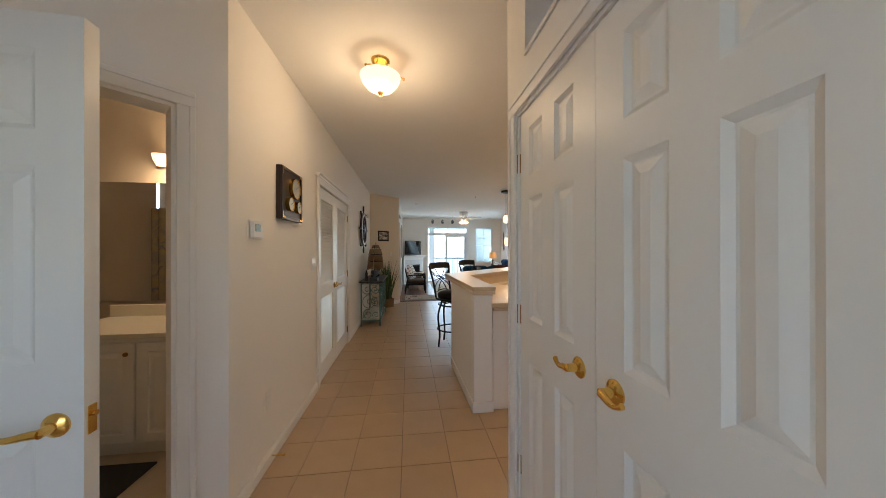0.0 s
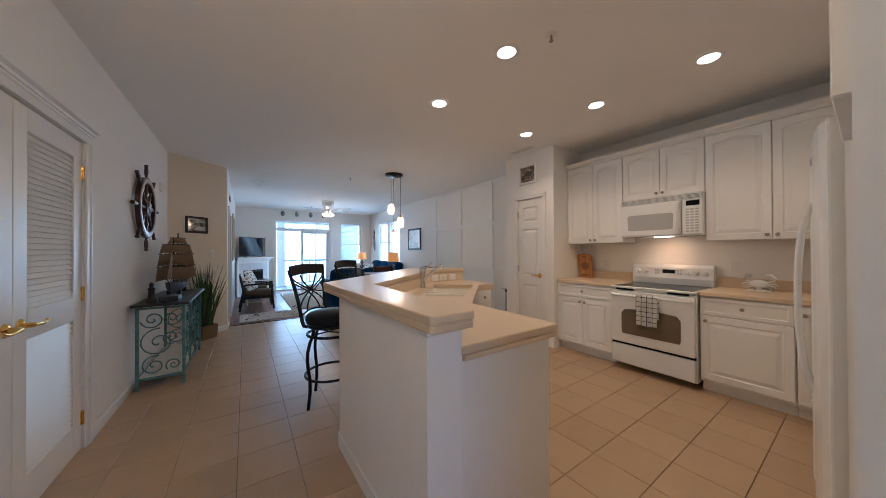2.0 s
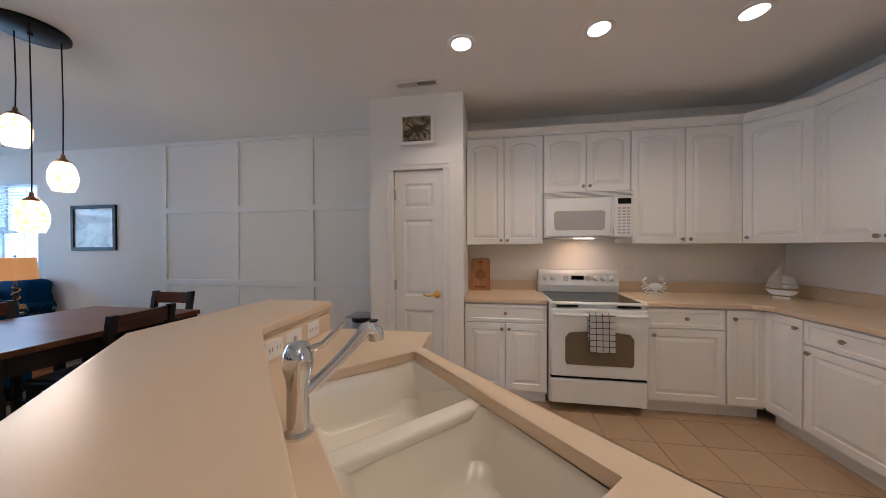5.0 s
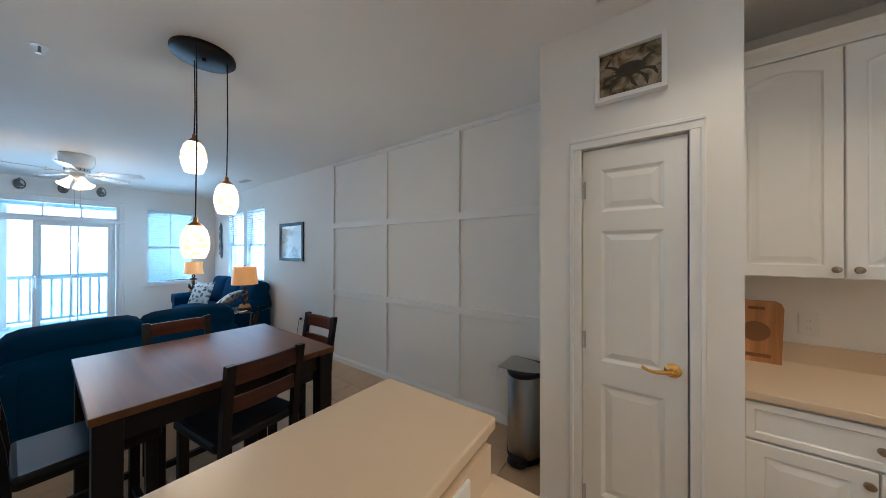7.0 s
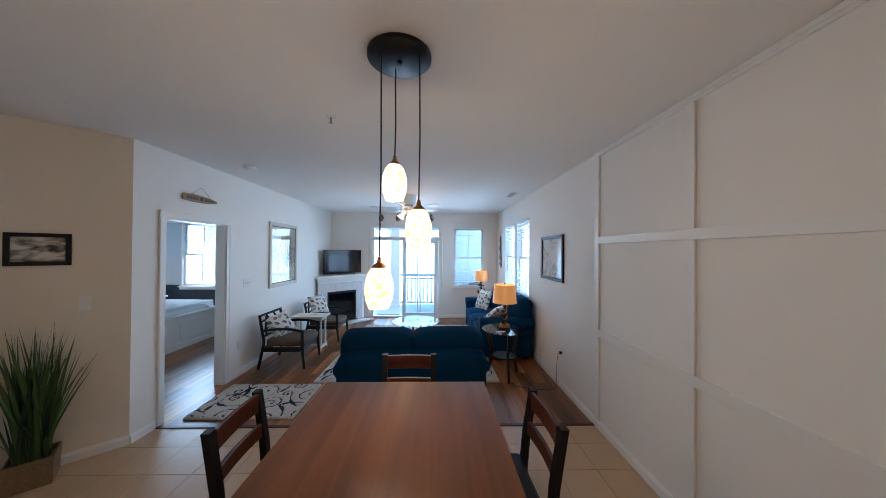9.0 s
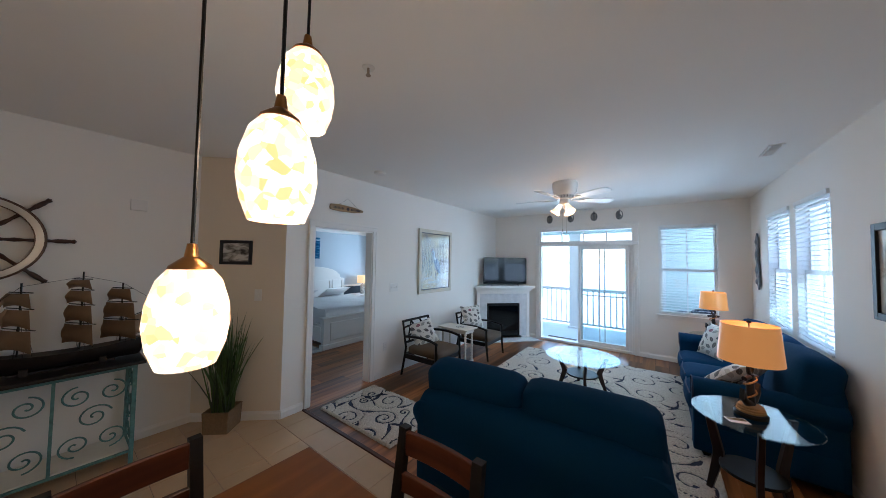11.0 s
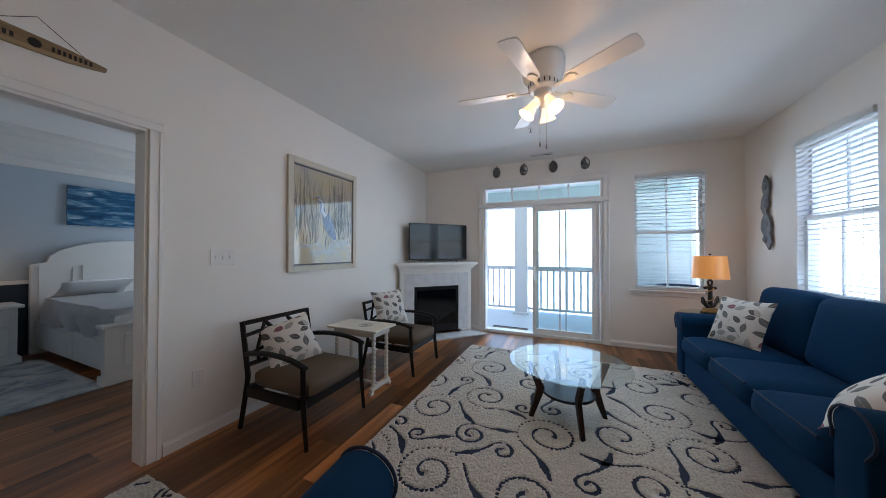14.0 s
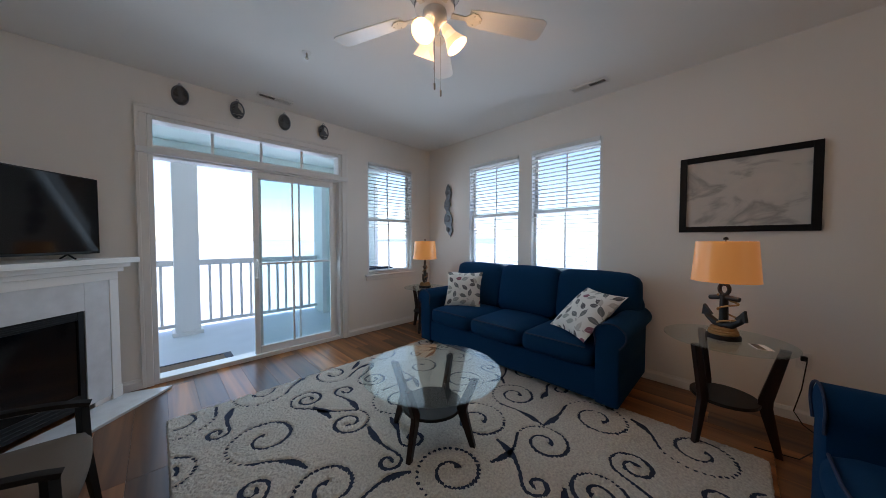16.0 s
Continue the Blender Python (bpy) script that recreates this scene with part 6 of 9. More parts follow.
def glass_table(name, label, m, rx, ry, h, legs, spread, shelf):
    t = thing(name, label, "table", m=m)
    bm = BM()
    lathe(bm, [(0, h - 0.010), (rx - 0.004, h - 0.010), (rx, h - 0.006), (rx, h - 0.003), (rx - 0.003, h), (0, h)], 56)
    for v in bm.verts:
        v.co.y *= ry / rx
    g = part("glass_top", bm, M_TGLASS, t, "clear glass top", smooth=True)
    g.visible_shadow = False
    bm = BM()
    lathe(bm, [(0, shelf - 0.02), (spread * 0.66, shelf - 0.02), (spread * 0.66, shelf), (0, shelf)], 40)
    part("shelf", bm, M_ESP, t, "dark round lower shelf", bevel=0.003)
    for a in legs:
        bm = BM()
        c, s = math.cos(radians(a)), math.sin(radians(a))
        r0, r1, r2 = spread, spread * 0.70, spread * 0.96
        blade(bm, (r0 * c, r0 * s, h - 0.012), (r1 * c, r1 * s, shelf + 0.01), (r2 * c, r2 * s, 0.0), 0.062, 0.030)
        part("leg", bm, M_LEGW, t, "dark kneed leg", bevel=0.003, segs=1)
    return t


glass_table("coffee_table", "round glass coffee table with dark kneed legs on the rug", pose(3.75, 10.55, 0.022), 0.435, 0.435, 0.43, (200, 290, 20, 110), 0.29, 0.21)
glass_table("end_table", "round glass end table with dark kneed legs", pose(5.06, 9.24, 0), 0.31, 0.31, 0.65, (30, 150, 270), 0.25, 0.29)
glass_table("end_table", "round glass end table in the corner", pose(5.22, 12.32, 0), 0.29, 0.29, 0.60, (90, 210, 330), 0.24, 0.27)


M_ROPE = mat("golden_rope", (0.34, 0.20, 0.075), 0.85, var=0.35, scale=90, bump=0.8, bscale=160)
M_ANCHOR = mat("aged_black_anchor", (0.011, 0.009, 0.008), 0.5, var=0.5, scale=30, bump=0.3)


def anchor_lamp(m, label, h, shade):
    t = thing("table_lamp", label, "lamp", "table lamps", m=m)
    bm = BM()
    lathe(bm, [(0, 0), (0.085, 0), (0.085, 0.018), (0.078, 0.026), (0, 0.028)], 28)
    part("foot", bm, M_ESP, t, "dark round foot", smooth=True)
    bm = BM()
    for q, (rr, zz) in enumerate(((0.066, 0.034), (0.062, 0.048), (0.056, 0.062))):
        tube(bm, [(rr * math.cos(k * math.pi / 12), rr * math.sin(k * math.pi / 12), zz) for k in range(25)], 0.009, 8)
    lathe(bm, [(0, 0.028), (0.06, 0.028), (0.05, 0.07), (0, 0.072)], 20)
    part("rope_coil", bm, M_ROPE, t, "coil of golden rope", smooth=True)
    bm = BM()
    tube(bm, [(0, 0, 0.06), (0, 0, h - 0.13), (0, 0, h - 0.085)], [0.024, 0.021, 0.020], 12)
    tube(bm, [(-0.078, 0, h - 0.105), (0.0, 0, h - 0.10), (0.078, 0, h - 0.115)], [0.015, 0.017, 0.015], 10)
    tube(bm, [(0.026 * math.cos(k * math.pi / 8), 0, h - 0.05 + 0.034 * math.sin(k * math.pi / 8)) for k in range(17)], 0.011, 8)
    tube(bm, [(-0.108, 0, 0.185), (-0.088, 0, 0.125), (-0.045, 0, 0.090), (0, 0, 0.082), (0.045, 0, 0.090), (0.088, 0, 0.125), (0.108, 0, 0.185)], [0.004, 0.018, 0.021, 0.024, 0.021, 0.018, 0.004], 10)
    for sx in (-1, 1):
        prism(bm, [(sx * 0.062, 0.135), (sx * 0.118, 0.125), (sx * 0.108, 0.195)], -0.012, 0.012, Matrix(((1, 0, 0, 0), (0, 0, -1, 0), (0, 1, 0, 0), (0, 0, 0, 1))))
    cyl(bm, (0, 0, h - 0.03), (0, 0, h + 0.02), 0.012)
    part("anchor", bm, M_ANCHOR, t, "dark anchor-shaped stem", smooth=True)
    bm = BM()
    pts = [((0.029 + 0.05 * math.sin(q * 0.125) ** 8) * math.cos(q * 0.27), 0.030 * math.sin(q * 0.27), 0.085 + (h - 0.17) * q / 50) for q in range(51)]
    tube(bm, pts, 0.006, 6)
    part("rope", bm, M_ROPE, t, "rope wound round the stem", smooth=True)
    bm = BM()
    lathe(bm, [(0.165, h), (0.145, h + 0.25), (0.142, h + 0.25), (0.162, h)], 36, cap=False)
    part("shade", bm, shade, t, "lit fabric drum shade", smooth=True)
    bm = BM()
    bmesh.ops.create_uvsphere(bm, u_segments=12, v_segments=8, radius=0.028, matrix=pose(0, 0, h + 0.10))
    part("bulb", bm, M_BULB, t, smooth=True)
    bm = BM()
    cyl(bm, (0, 0, h + 0.12), (0, 0, h + 0.264), 0.003, 6)
    lathe(bm, [(0, 0.258), (0.013, 0.261), (0.012, 0.273), (0, 0.279)], 10, pose(0, 0, h))
    part("finial", bm, M_ESP, t, smooth=True)
    return t


anchor_lamp(pose(5.06, 9.25, 0.65, 0, 0, 60), "anchor table lamp with orange lit shade on the end table", 0.36, M_SHADE_L)
anchor_lamp(pose(5.21, 12.30, 0.60, 0, 0, 35), "anchor table lamp with cream lit shade in the corner", 0.40, M_SHADE_L)

# ---- armchairs ----
def armchair():
    c = thing("armchair", "dark wood armchair with taupe seat and lattice back", "armchair", "armchairs")
    w = 0.29
    for s in (-1, 1):
        bm = BM()
        tube(bm, [(s * w, -0.32, 0.0), (s * w, -0.27, 0.25), (s * w, -0.24, 0.42), (s * w, -0.31, 0.83)], 0.021, 4)
        part("back_post", bm, M_ESP, c)
        bm = BM()
        tube(bm, [(s * w, 0.33, 0.0), (s * w, 0.30, 0.30), (s * w, 0.295, 0.565)], [0.017, 0.023, 0.022], 4)
        part("leg", bm, M_ESP, c)
        bm = BM()
        tube(bm, bez((s * w, -0.27, 0.585), (s * w, -0.10, 0.625), (s * w, 0.16, 0.635), (s * w, 0.32, 0.565), 10), 0.021, 6)
        part("arm", bm, M_ESP, c, smooth=True)
    bm = BM()
    box(bm, -w, 0.265, 0.27, w, 0.30, 0.34)
    box(bm, -w, -0.27, 0.27, w, -0.235, 0.34)
    for s in (-1, 1):
        box(bm, s * w - 0.015, -0.235, 0.27, s * w + 0.015, 0.265, 0.34)
    part("seat_frame", bm, M_ESP, c)
    bm = BM()
    cushion(bm, -w + 0.024, -0.235, 0.33, w - 0.024, 0.325, 0.455, 0.02, 8)
    part("seat", bm, M_TAUPE, c, "taupe upholstered seat", smooth=True)

    def bk(x, z):
        return (x, -0.24 - (z - 0.42) * 0.17, z)
    for z in (0.815, 0.50):
        bm = BM()
        tube(bm, [bk(-w, z), bk(w, z)], 0.019, 4)
        part("back_rail", bm, M_ESP, c)
    for a, b in (((-0.275, 0.53), (-0.08, 0.80)), ((-0.275, 0.70), (-0.10, 0.52)), ((-0.08, 0.80), (-0.19, 0.61)), ((-0.12, 0.51), (0.12, 0.80)), ((-0.02, 0.64), (0.275, 0.57)), ((0.275, 0.72), (0.07, 0.74)), ((0.12, 0.80), (0.20, 0.60)), ((0.20, 0.51), (0.20, 0.60))):
        bm = BM()
        tube(bm, [bk(*a), bk(*b)], 0.0155, 4)
        part("lattice_bar", bm, M_ESP, c)
    return c


a0 = armchair()
CH = Matrix.Diagonal((1, 1, 0.935, 1))
a0.matrix_basis = pose(1.87, 9.775, 0, 0, 0, -89) @ CH
copy_thing(a0, pose(1.95, 11.045, 0, 0, 0, -90) @ CH)

# small side table with bobbin legs
st = thing("side_table", "antique white side table with turned bobbin legs", "table", m=pose(1.915, 10.39, 0))
bm = BM()
box(bm, -0.285, -0.165, 0.565, 0.285, 0.165, 0.585)
part("tabletop", bm, M_SIDE, st, bevel=0.005)
bm = BM()
box(bm, -0.235, -0.125, 0.51, 0.235, 0.125, 0.565)
part("apron", bm, M_SIDE, st, bevel=0.003)
for sx in (-1, 1):
    for sy in (-1, 1):
        bm = BM()
        prof = [(0.014, 0.05)]
        for i in range(44):
            prof.append((0.0135 + 0.006 * abs(math.sin(math.pi * i / 4)), 0.055 + 0.45 * i / 43))
        lathe(bm, prof, 10, pose(sx * 0.215, sy * 0.10, 0))
        part("leg", bm, M_SIDE, st, "turned bobbin leg", smooth=True)
    bm = BM()
    box(bm, sx * 0.215 - 0.018, -0.145, 0.03, sx * 0.215 + 0.018, 0.145, 0.065)
    for sy in (-1, 1):
        box(bm, sx * 0.215 - 0.02, sy * 0.135 - 0.02, 0.0, sx * 0.215 + 0.02, sy * 0.135 + 0.02, 0.03)
    part("foot_rail", bm, M_SIDE, st, bevel=0.005)
bm = BM()
box(bm, -0.20, -0.012, 0.04, 0.20, 0.012, 0.06)
part("stretcher", bm, M_SIDE, st)
bm = BM()
for a in range(8):
    r1 = 0.075 if a % 2 == 0 else 0.045
    c, s = math.cos(a * math.pi / 4), math.sin(a * math.pi / 4)
    prism(bm, [(0.0, 0.0), (r1 * 0.35 * math.cos(a * math.pi / 4 + 0.4), r1 * 0.35 * math.sin(a * math.pi / 4 + 0.4)), (r1 * c, r1 * s)], 0.5852, 0.5858)
lathe(bm, [(0.058, 0.5852), (0.058, 0.5858), (0.063, 0.5858), (0.063, 0.5852)], 32, cap=False)
part("compass_rose", bm, mat("dark_print", (0.04, 0.05, 0.06), 0.6), st, "printed dark compass rose", m=pose(0.05, 0, 0))

# ---- corner fireplace ----
FP = Matrix.Translation((1.50, 11.64, 0)) @ Matrix.Rotation(math.atan2(0.736, 0.677), 4, "Z")
fp = thing("fireplace", "white corner fireplace with marble surround and mantel", "fireplace", m=FP)
LF = 1.345
# x along the mantel's front, +y towards the corner
bm = BM()
prism(bm, [(0.085, 0.12), (0.26, 0.12), (0.26, 0.36), (0.22, 0.36)], 0, 1.02)
prism(bm, [(1.10, 0.12), (1.275, 0.12), (1.14, 0.36), (1.10, 0.36)], 0, 1.02)
box(bm, 0.26, 0.12, 0.90, 1.10, 0.36, 1.02)
box(bm, 0.26, 0.36, 0.0, 1.10, 0.38, 1.02)
part("surround", bm, M_TRIM, fp, "white wooden surround", bevel=0.003, segs=1)
bm = BM()
for x in (0.085, 1.21):
    box(bm, x, 0.105, 0.0, x + 0.065, 0.12, 0.96)
    box(bm, x - 0.004, 0.10, 0.0, x + 0.069, 0.12, 0.11)
box(bm, 0.085, 0.105, 0.96, 1.275, 0.12, 1.02)
part("pilaster", bm, M_TRIM, fp, bevel=0.004)
for a, b, c in ((0.15, 0.3095, 0.06), (1.0505, 1.21, 0.06), (0.31, 1.05, 0.76)):
    bm = BM()
    box(bm, a, 0.108, c, b, 0.1195, 0.96)
    part("marble_slab", bm, M_MARBLE, fp, "grey-veined white marble facing", bevel=0.001, segs=1)
bm = BM()
prism(bm, [(0.06, 0.085), (1.30, 0.085), (1.06, 0.36), (0.30, 0.36)], 1.02, 1.055)
prism(bm, [(0.035, 0.05), (1.32, 0.05), (1.04, 0.40), (0.32, 0.40)], 1.055, 1.09)
prism(bm, [(0.0, 0.0), (LF, 0.0), (0.90, 0.66), (0.50, 0.66)], 1.09, 1.13)
part("mantel_shelf", bm, M_TRIM, fp, "white mantel shelf", bevel=0.004)
bm = BM()
box(bm, 0.312, 0.13, 0.06, 1.048, 0.34, 0.758)
part("firebox", bm, M_DARKIN, fp, "black firebox")
bm = BM()
for a, b, c, d in ((0.312, 0.35, 0.06, 0.758), (1.01, 1.048, 0.06, 0.758), (0.35, 1.01, 0.70, 0.758), (0.35, 1.01, 0.06, 0.16)):
    box(bm, a, 0.112, c, b, 0.129, d)
for i in range(3):
    box(bm, 0.37, 0.108, 0.08 + i * 0.025, 0.99, 0.112, 0.09 + i * 0.025)
    box(bm, 0.37, 0.108, 0.715 + i * 0.013, 0.99, 0.112, 0.721 + i * 0.013)
part("firebox_frame", bm, M_BLACK, fp, "black metal firebox frame", bevel=0.002, segs=1)
bm = BM()
box(bm, 0.35, 0.122, 0.16, 1.01, 0.127, 0.70)
part("firebox_glass", bm, M_SCREEN, fp, "dark firebox glass")
bm = BM()
prism(bm, [(0.05, 0.12), (-0.0, -0.16), (1.42, -0.16), (1.30, 0.12)], 0.0, 0.022)
part("hearth", bm, M_MARBLE, fp, "white marble hearth slab", bevel=0.003)

tv = thing("television", "black flat television on the fireplace mantel", "television", m=Matrix.Translation((1.865, 12.325, 1.13)) @ Matrix.Rotation(radians(49), 4, "Z") @ Matrix.Translation((-0.725, 0, 0)))
bm = BM()
box(bm, 0.225, 0.0, 0.035, 1.225, 0.03, 0.605)
box(bm, 0.38, 0.03, 0.10, 1.07, 0.06, 0.42)
part("housing", bm, M_BLACK, tv, bevel=0.004)
bm = BM()
box(bm, 0.235, -0.002, 0.052, 1.215, 0.001, 0.596)
part("screen", bm, M_SCREEN, tv, "dark glossy screen")
for x in (0.42, 1.03):
    bm = BM()
    tube(bm, [(x - 0.03, -0.07, 0.004), (x, 0.015, 0.036), (x + 0.03, 0.10, 0.004)], 0.006, 6)
    part("foot", bm, M_BLACK, tv)

# ---- ceiling fan ----
fan = thing("ceiling_fan", "white five-blade ceiling fan with three lit shades", "ceiling fan", m=pose(3.59, 10.35, 0))
bm = BM()
lathe(bm, [(0, 2.699), (0.150, 2.699), (0.156, 2.685), (0.150, 2.678), (0.153, 2.668), (0.152, 2.62), (0.140, 2.57), (0.118, 2.54), (0.105, 2.532), (0.105, 2.485), (0.085, 2.475), (0, 2.475)], 40)
part("housing", bm, M_APPL, fan, "white bowl-shaped motor housing", smooth=True)
bm = BM()
box(bm, 0.100, -0.004, -0.014, 0.1065, 0.004, 0.014)
me = finish("vent_slot", bm, M_BLACK)
for i in range(18):
    ob = new("vent_slot", me)
    ob.parent = fan
    ob.matrix_basis = pose(0, 0, 2.508, 0, 0, i * 20)
bm = BM()
lathe(bm, [(0, 2.475), (0.062, 2.475), (0.066, 2.44), (0.062, 2.425), (0.040, 2.405), (0.022, 2.395), (0.020, 2.365), (0.012, 2.352), (0.0, 2.350)], 28)
part("light_hub", bm, M_APPL, fan, smooth=True)
for a in (-31, 41, 113, 185, 257):
    bm = BM()
    prism(bm, [(0.19, -0.042), (0.23, -0.053), (0.605, -0.068), (0.633, -0.058), (0.64, -0.03), (0.64, 0.03), (0.633, 0.058), (0.605, 0.068), (0.23, 0.053), (0.19, 0.042)], -0.004, 0.004)
    bl = part("blade", bm, M_APPL, fan, "white blade", m=pose(0, 0, 2.48, 0, 0, a) @ pose(0, 0, 0, -11, 0, 0), bevel=0.002, segs=1)
    bm = BM()
    prism(bm, [(0.09, -0.016), (0.17, -0.012), (0.205, -0.040), (0.235, -0.034), (0.262, -0.012), (0.262, 0.012), (0.235, 0.034), (0.205, 0.040), (0.17, 0.012), (0.09, 0.016)], -0.013, -0.005)
    for sx, sy in ((0.215, -0.024), (0.215, 0.024), (0.25, 0.0)):
        lathe(bm, [(0.006, 0), (0.005, 0.004), (0, 0.005)], 8, pose(sx, sy, -0.013, 180))
    part("blade_iron", bm, M_SIDE, bl, "cream cast blade iron", bevel=0.002, segs=1)
for a in (78, 198, -42):
    bm = BM()
    sm = pose(0, 0, 2.405, 0, 0, a) @ pose(0.050, 0, 0, 0, 146, 0)
    lathe(bm, [(0.02, 0), (0.028, 0.02), (0.034, 0.06), (0.05, 0.10), (0.062, 0.125), (0.058, 0.125), (0.046, 0.10), (0.031, 0.06), (0.02, 0.02)], 24, sm, cap=False)
    part("lamp_shade", bm, M_FANSH, fan, "lit frosted glass shade", smooth=True)
    bm = BM()
    bmesh.ops.create_uvsphere(bm, u_segments=10, v_segments=8, radius=0.024, matrix=sm @ pose(0, 0, 0.075))
    part("bulb", bm, M_BULB, fan, smooth=True)
for x, z in ((-0.02, 2.09), (0.025, 2.07)):
    bm = BM()
    cyl(bm, (x, -0.02, z), (x, -0.02, 2.35), 0.0012, 5)
    lathe(bm, [(0, -0.035), (0.005, -0.03), (0.005, 0.0), (0, 0.003)], 8, pose(x, -0.02, z))
    part("pull_chain", bm, M_NICKEL, fan)


# ---- bar stools ----
def bar_stool(turn):
    """Turn: how far the legs stand turned against the swivel seat."""
    t = thing("bar_stool", "black metal swivel bar stool with leather seat", "bar stool", "bar stools")
    bm = BM()
    lathe(bm, [(0, 0.672), (0.195, 0.672), (0.214, 0.685), (0.222, 0.715), (0.216, 0.742), (0.192, 0.764), (0.12, 0.782), (0, 0.788)], 36)
    part("seat", bm, M_LEATHER, t, "black leather seat", smooth=True)
    for z, r, rr in ((0.660, 0.195, 0.013), (0.585, 0.205, 0.012), (0.235, 0.222, 0.011)):
        bm = BM()
        tube(bm, [(r * math.cos(a * math.pi / 16), r * math.sin(a * math.pi / 16), z) for a in range(32)], rr, 8, close=True)
        part("foot_ring" if z < 0.5 else "seat_ring", bm, M_BLACK, t, smooth=True)
    for k in range(4):
        a = math.pi / 4 + k * math.pi / 2 + turn
        c, s = math.cos(a), math.sin(a)
        bm = BM()
        prof = [(0.185, 0.66), (0.195, 0.60), (0.222, 0.545), (0.243, 0.47), (0.246, 0.40), (0.236, 0.31), (0.222, 0.235), (0.222, 0.14), (0.240, 0.0)]
        tube(bm, [(r * c, r * s, z) for r, z in prof], 0.0135, 8)
        part("leg", bm, M_BLACK, t, smooth=True)
        b2 = a + math.pi / 2
        bm = BM()
        tube(bm, [(0.186 * c, 0.186 * s, 0.665), (0.175 * math.cos(a + 0.78), 0.175 * math.sin(a + 0.78), 0.63), (0.19 * math.cos(b2), 0.19 * math.sin(b2), 0.60)], 0.006, 6)
        tube(bm, [(0.186 * c, 0.186 * s, 0.60), (0.175 * math.cos(a + 0.78), 0.175 * math.sin(a + 0.78), 0.635), (0.19 * math.cos(b2), 0.19 * math.sin(b2), 0.668)], 0.006, 6)
        part("brace", bm, M_BLACK, t)

    def bp(x, z):
        return (x, -0.175 - (z - 0.70) * 0.20, z)
    for s in (-1, 1):
        bm = BM()
        tube(bm, [(s * 0.150, -0.135, 0.655), (s * 0.163, -0.163, 0.665), bp(s * 0.168, 0.70), bp(s * 0.174, 0.85), bp(s * 0.19, 0.98), bp(s * 0.212, 1.09), bp(s * 0.226, 1.14)], [0.014, 0.016, 0.016, 0.0155, 0.015, 0.014, 0.012], 8)
        part("back_post", bm, M_BLACK, t, smooth=True)
    bm = BM()
    n = 8
    rows = []
    for i in range(n + 1):
        u = -1 + 2 * i / n
        x = u * 0.222
        y = bp(0, 1.10)[1] - 0.03 * (1 - u * u)
        rows.append([bm.verts.new((x, y + d, z + 0.012 * (1 - u * u))) for d in (-0.009, 0.009) for z in (1.085, 1.175)])
    for a, b in zip(rows, rows[1:]):
        for i, j in ((0, 1), (1, 3), (3, 2), (2, 0)):
            bm.faces.new((a[i], a[j], b[j], b[i]))
    bm.faces.new([rows[0][i] for i in (0, 1, 3, 2)])
    bm.faces.new([rows[-1][i] for i in (2, 3, 1, 0)])
    part("crest_rail", bm, M_HULL, t, "dark wooden crest rail", bevel=0.003, segs=1)
    for p0, p1, p2, p3 in (((-0.10, 1.09), (-0.06, 0.97), (0.04, 0.93), (0.178, 0.925)), ((0.10, 1.09), (0.06, 0.97), (-0.04, 0.93), (-0.178, 0.925)),
                           ((-0.195, 1.03), (-0.10, 0.98), (0.07, 0.90), (0.085, 0.775)), ((0.195, 1.03), (0.10, 0.98), (-0.07, 0.90), (-0.085, 0.775)),
                           ((-0.205, 1.075), (-0.10, 0.97), (0.12, 0.94), (0.172, 0.80)), ((0.205, 1.075), (0.10, 0.97), (-0.12, 0.94), (-0.172, 0.80)),
                           ((-0.168, 0.745), (-0.08, 0.80), (0.08, 0.80), (0.168, 0.745))):
        bm = BM()
        tube(bm, [bp(x, z) for x, z in bez(p0, p1, p2, p3, 12)], 0.0068, 6)
        part("back_scroll", bm, M_BLACK, t, smooth=True)
    return t


s0 = bar_stool(radians(28))
s0.matrix_basis = pose(2.30, 4.49, 0, 0, 0, -138)
copy_thing(s0, pose(2.90, 5.40, 0, 0, 0, -140))

# ---- hall console with ship ----
cs = thing("console_table", "teal scrolled metal console table with dark top", "console table", m=pose(0.985, 6.24, 0) @ Matrix.Diagonal((1, 1.06, 1, 1)))
bm = BM()
box(bm, -0.20, -0.61, 0.785, 0.215, 0.61, 0.81)
part("top", bm, M_DKTOP, cs, "dark wooden top", bevel=0.005)
for sx in (-0.165, 0.165):
    for sy in (-0.555, 0.555):
        bm = BM()
        box(bm, sx - 0.012, sy - 0.012, 0, sx + 0.012, sy + 0.012, 0.785)
        part("leg", bm, M_TEAL, cs)
bm = BM()
for z in (0.10, 0.765):
    for sx in (-0.165, 0.165):
        box(bm, sx - 0.008, -0.543, z - 0.008, sx + 0.008, 0.543, z + 0.008)
    for sy in (-0.555, 0.555):
        box(bm, -0.153, sy - 0.008, z - 0.008, 0.153, sy + 0.008, z + 0.008)
for sy in (-0.18, 0.18):
    box(bm, 0.157, sy - 0.008, 0.108, 0.173, sy + 0.008, 0.757)
part("rail", bm, M_TEAL, cs)
bm = BM()
box(bm, -0.155, -0.545, 0.108, 0.155, 0.545, 0.118)
part("lower_shelf", bm, M_SIDE, cs, "pale slatted lower shelf")


def curl(cx, cz, R, a0, s, turns=1.6):
    return [((cx + R * (1 - i / 30) ** 0.8 * math.cos(a0 + s * turns * 2 * math.pi * i / 30)), (cz + R * (1 - i / 30) ** 0.8 * math.sin(a0 + s * turns * 2 * math.pi * i / 30))) for i in range(30)]


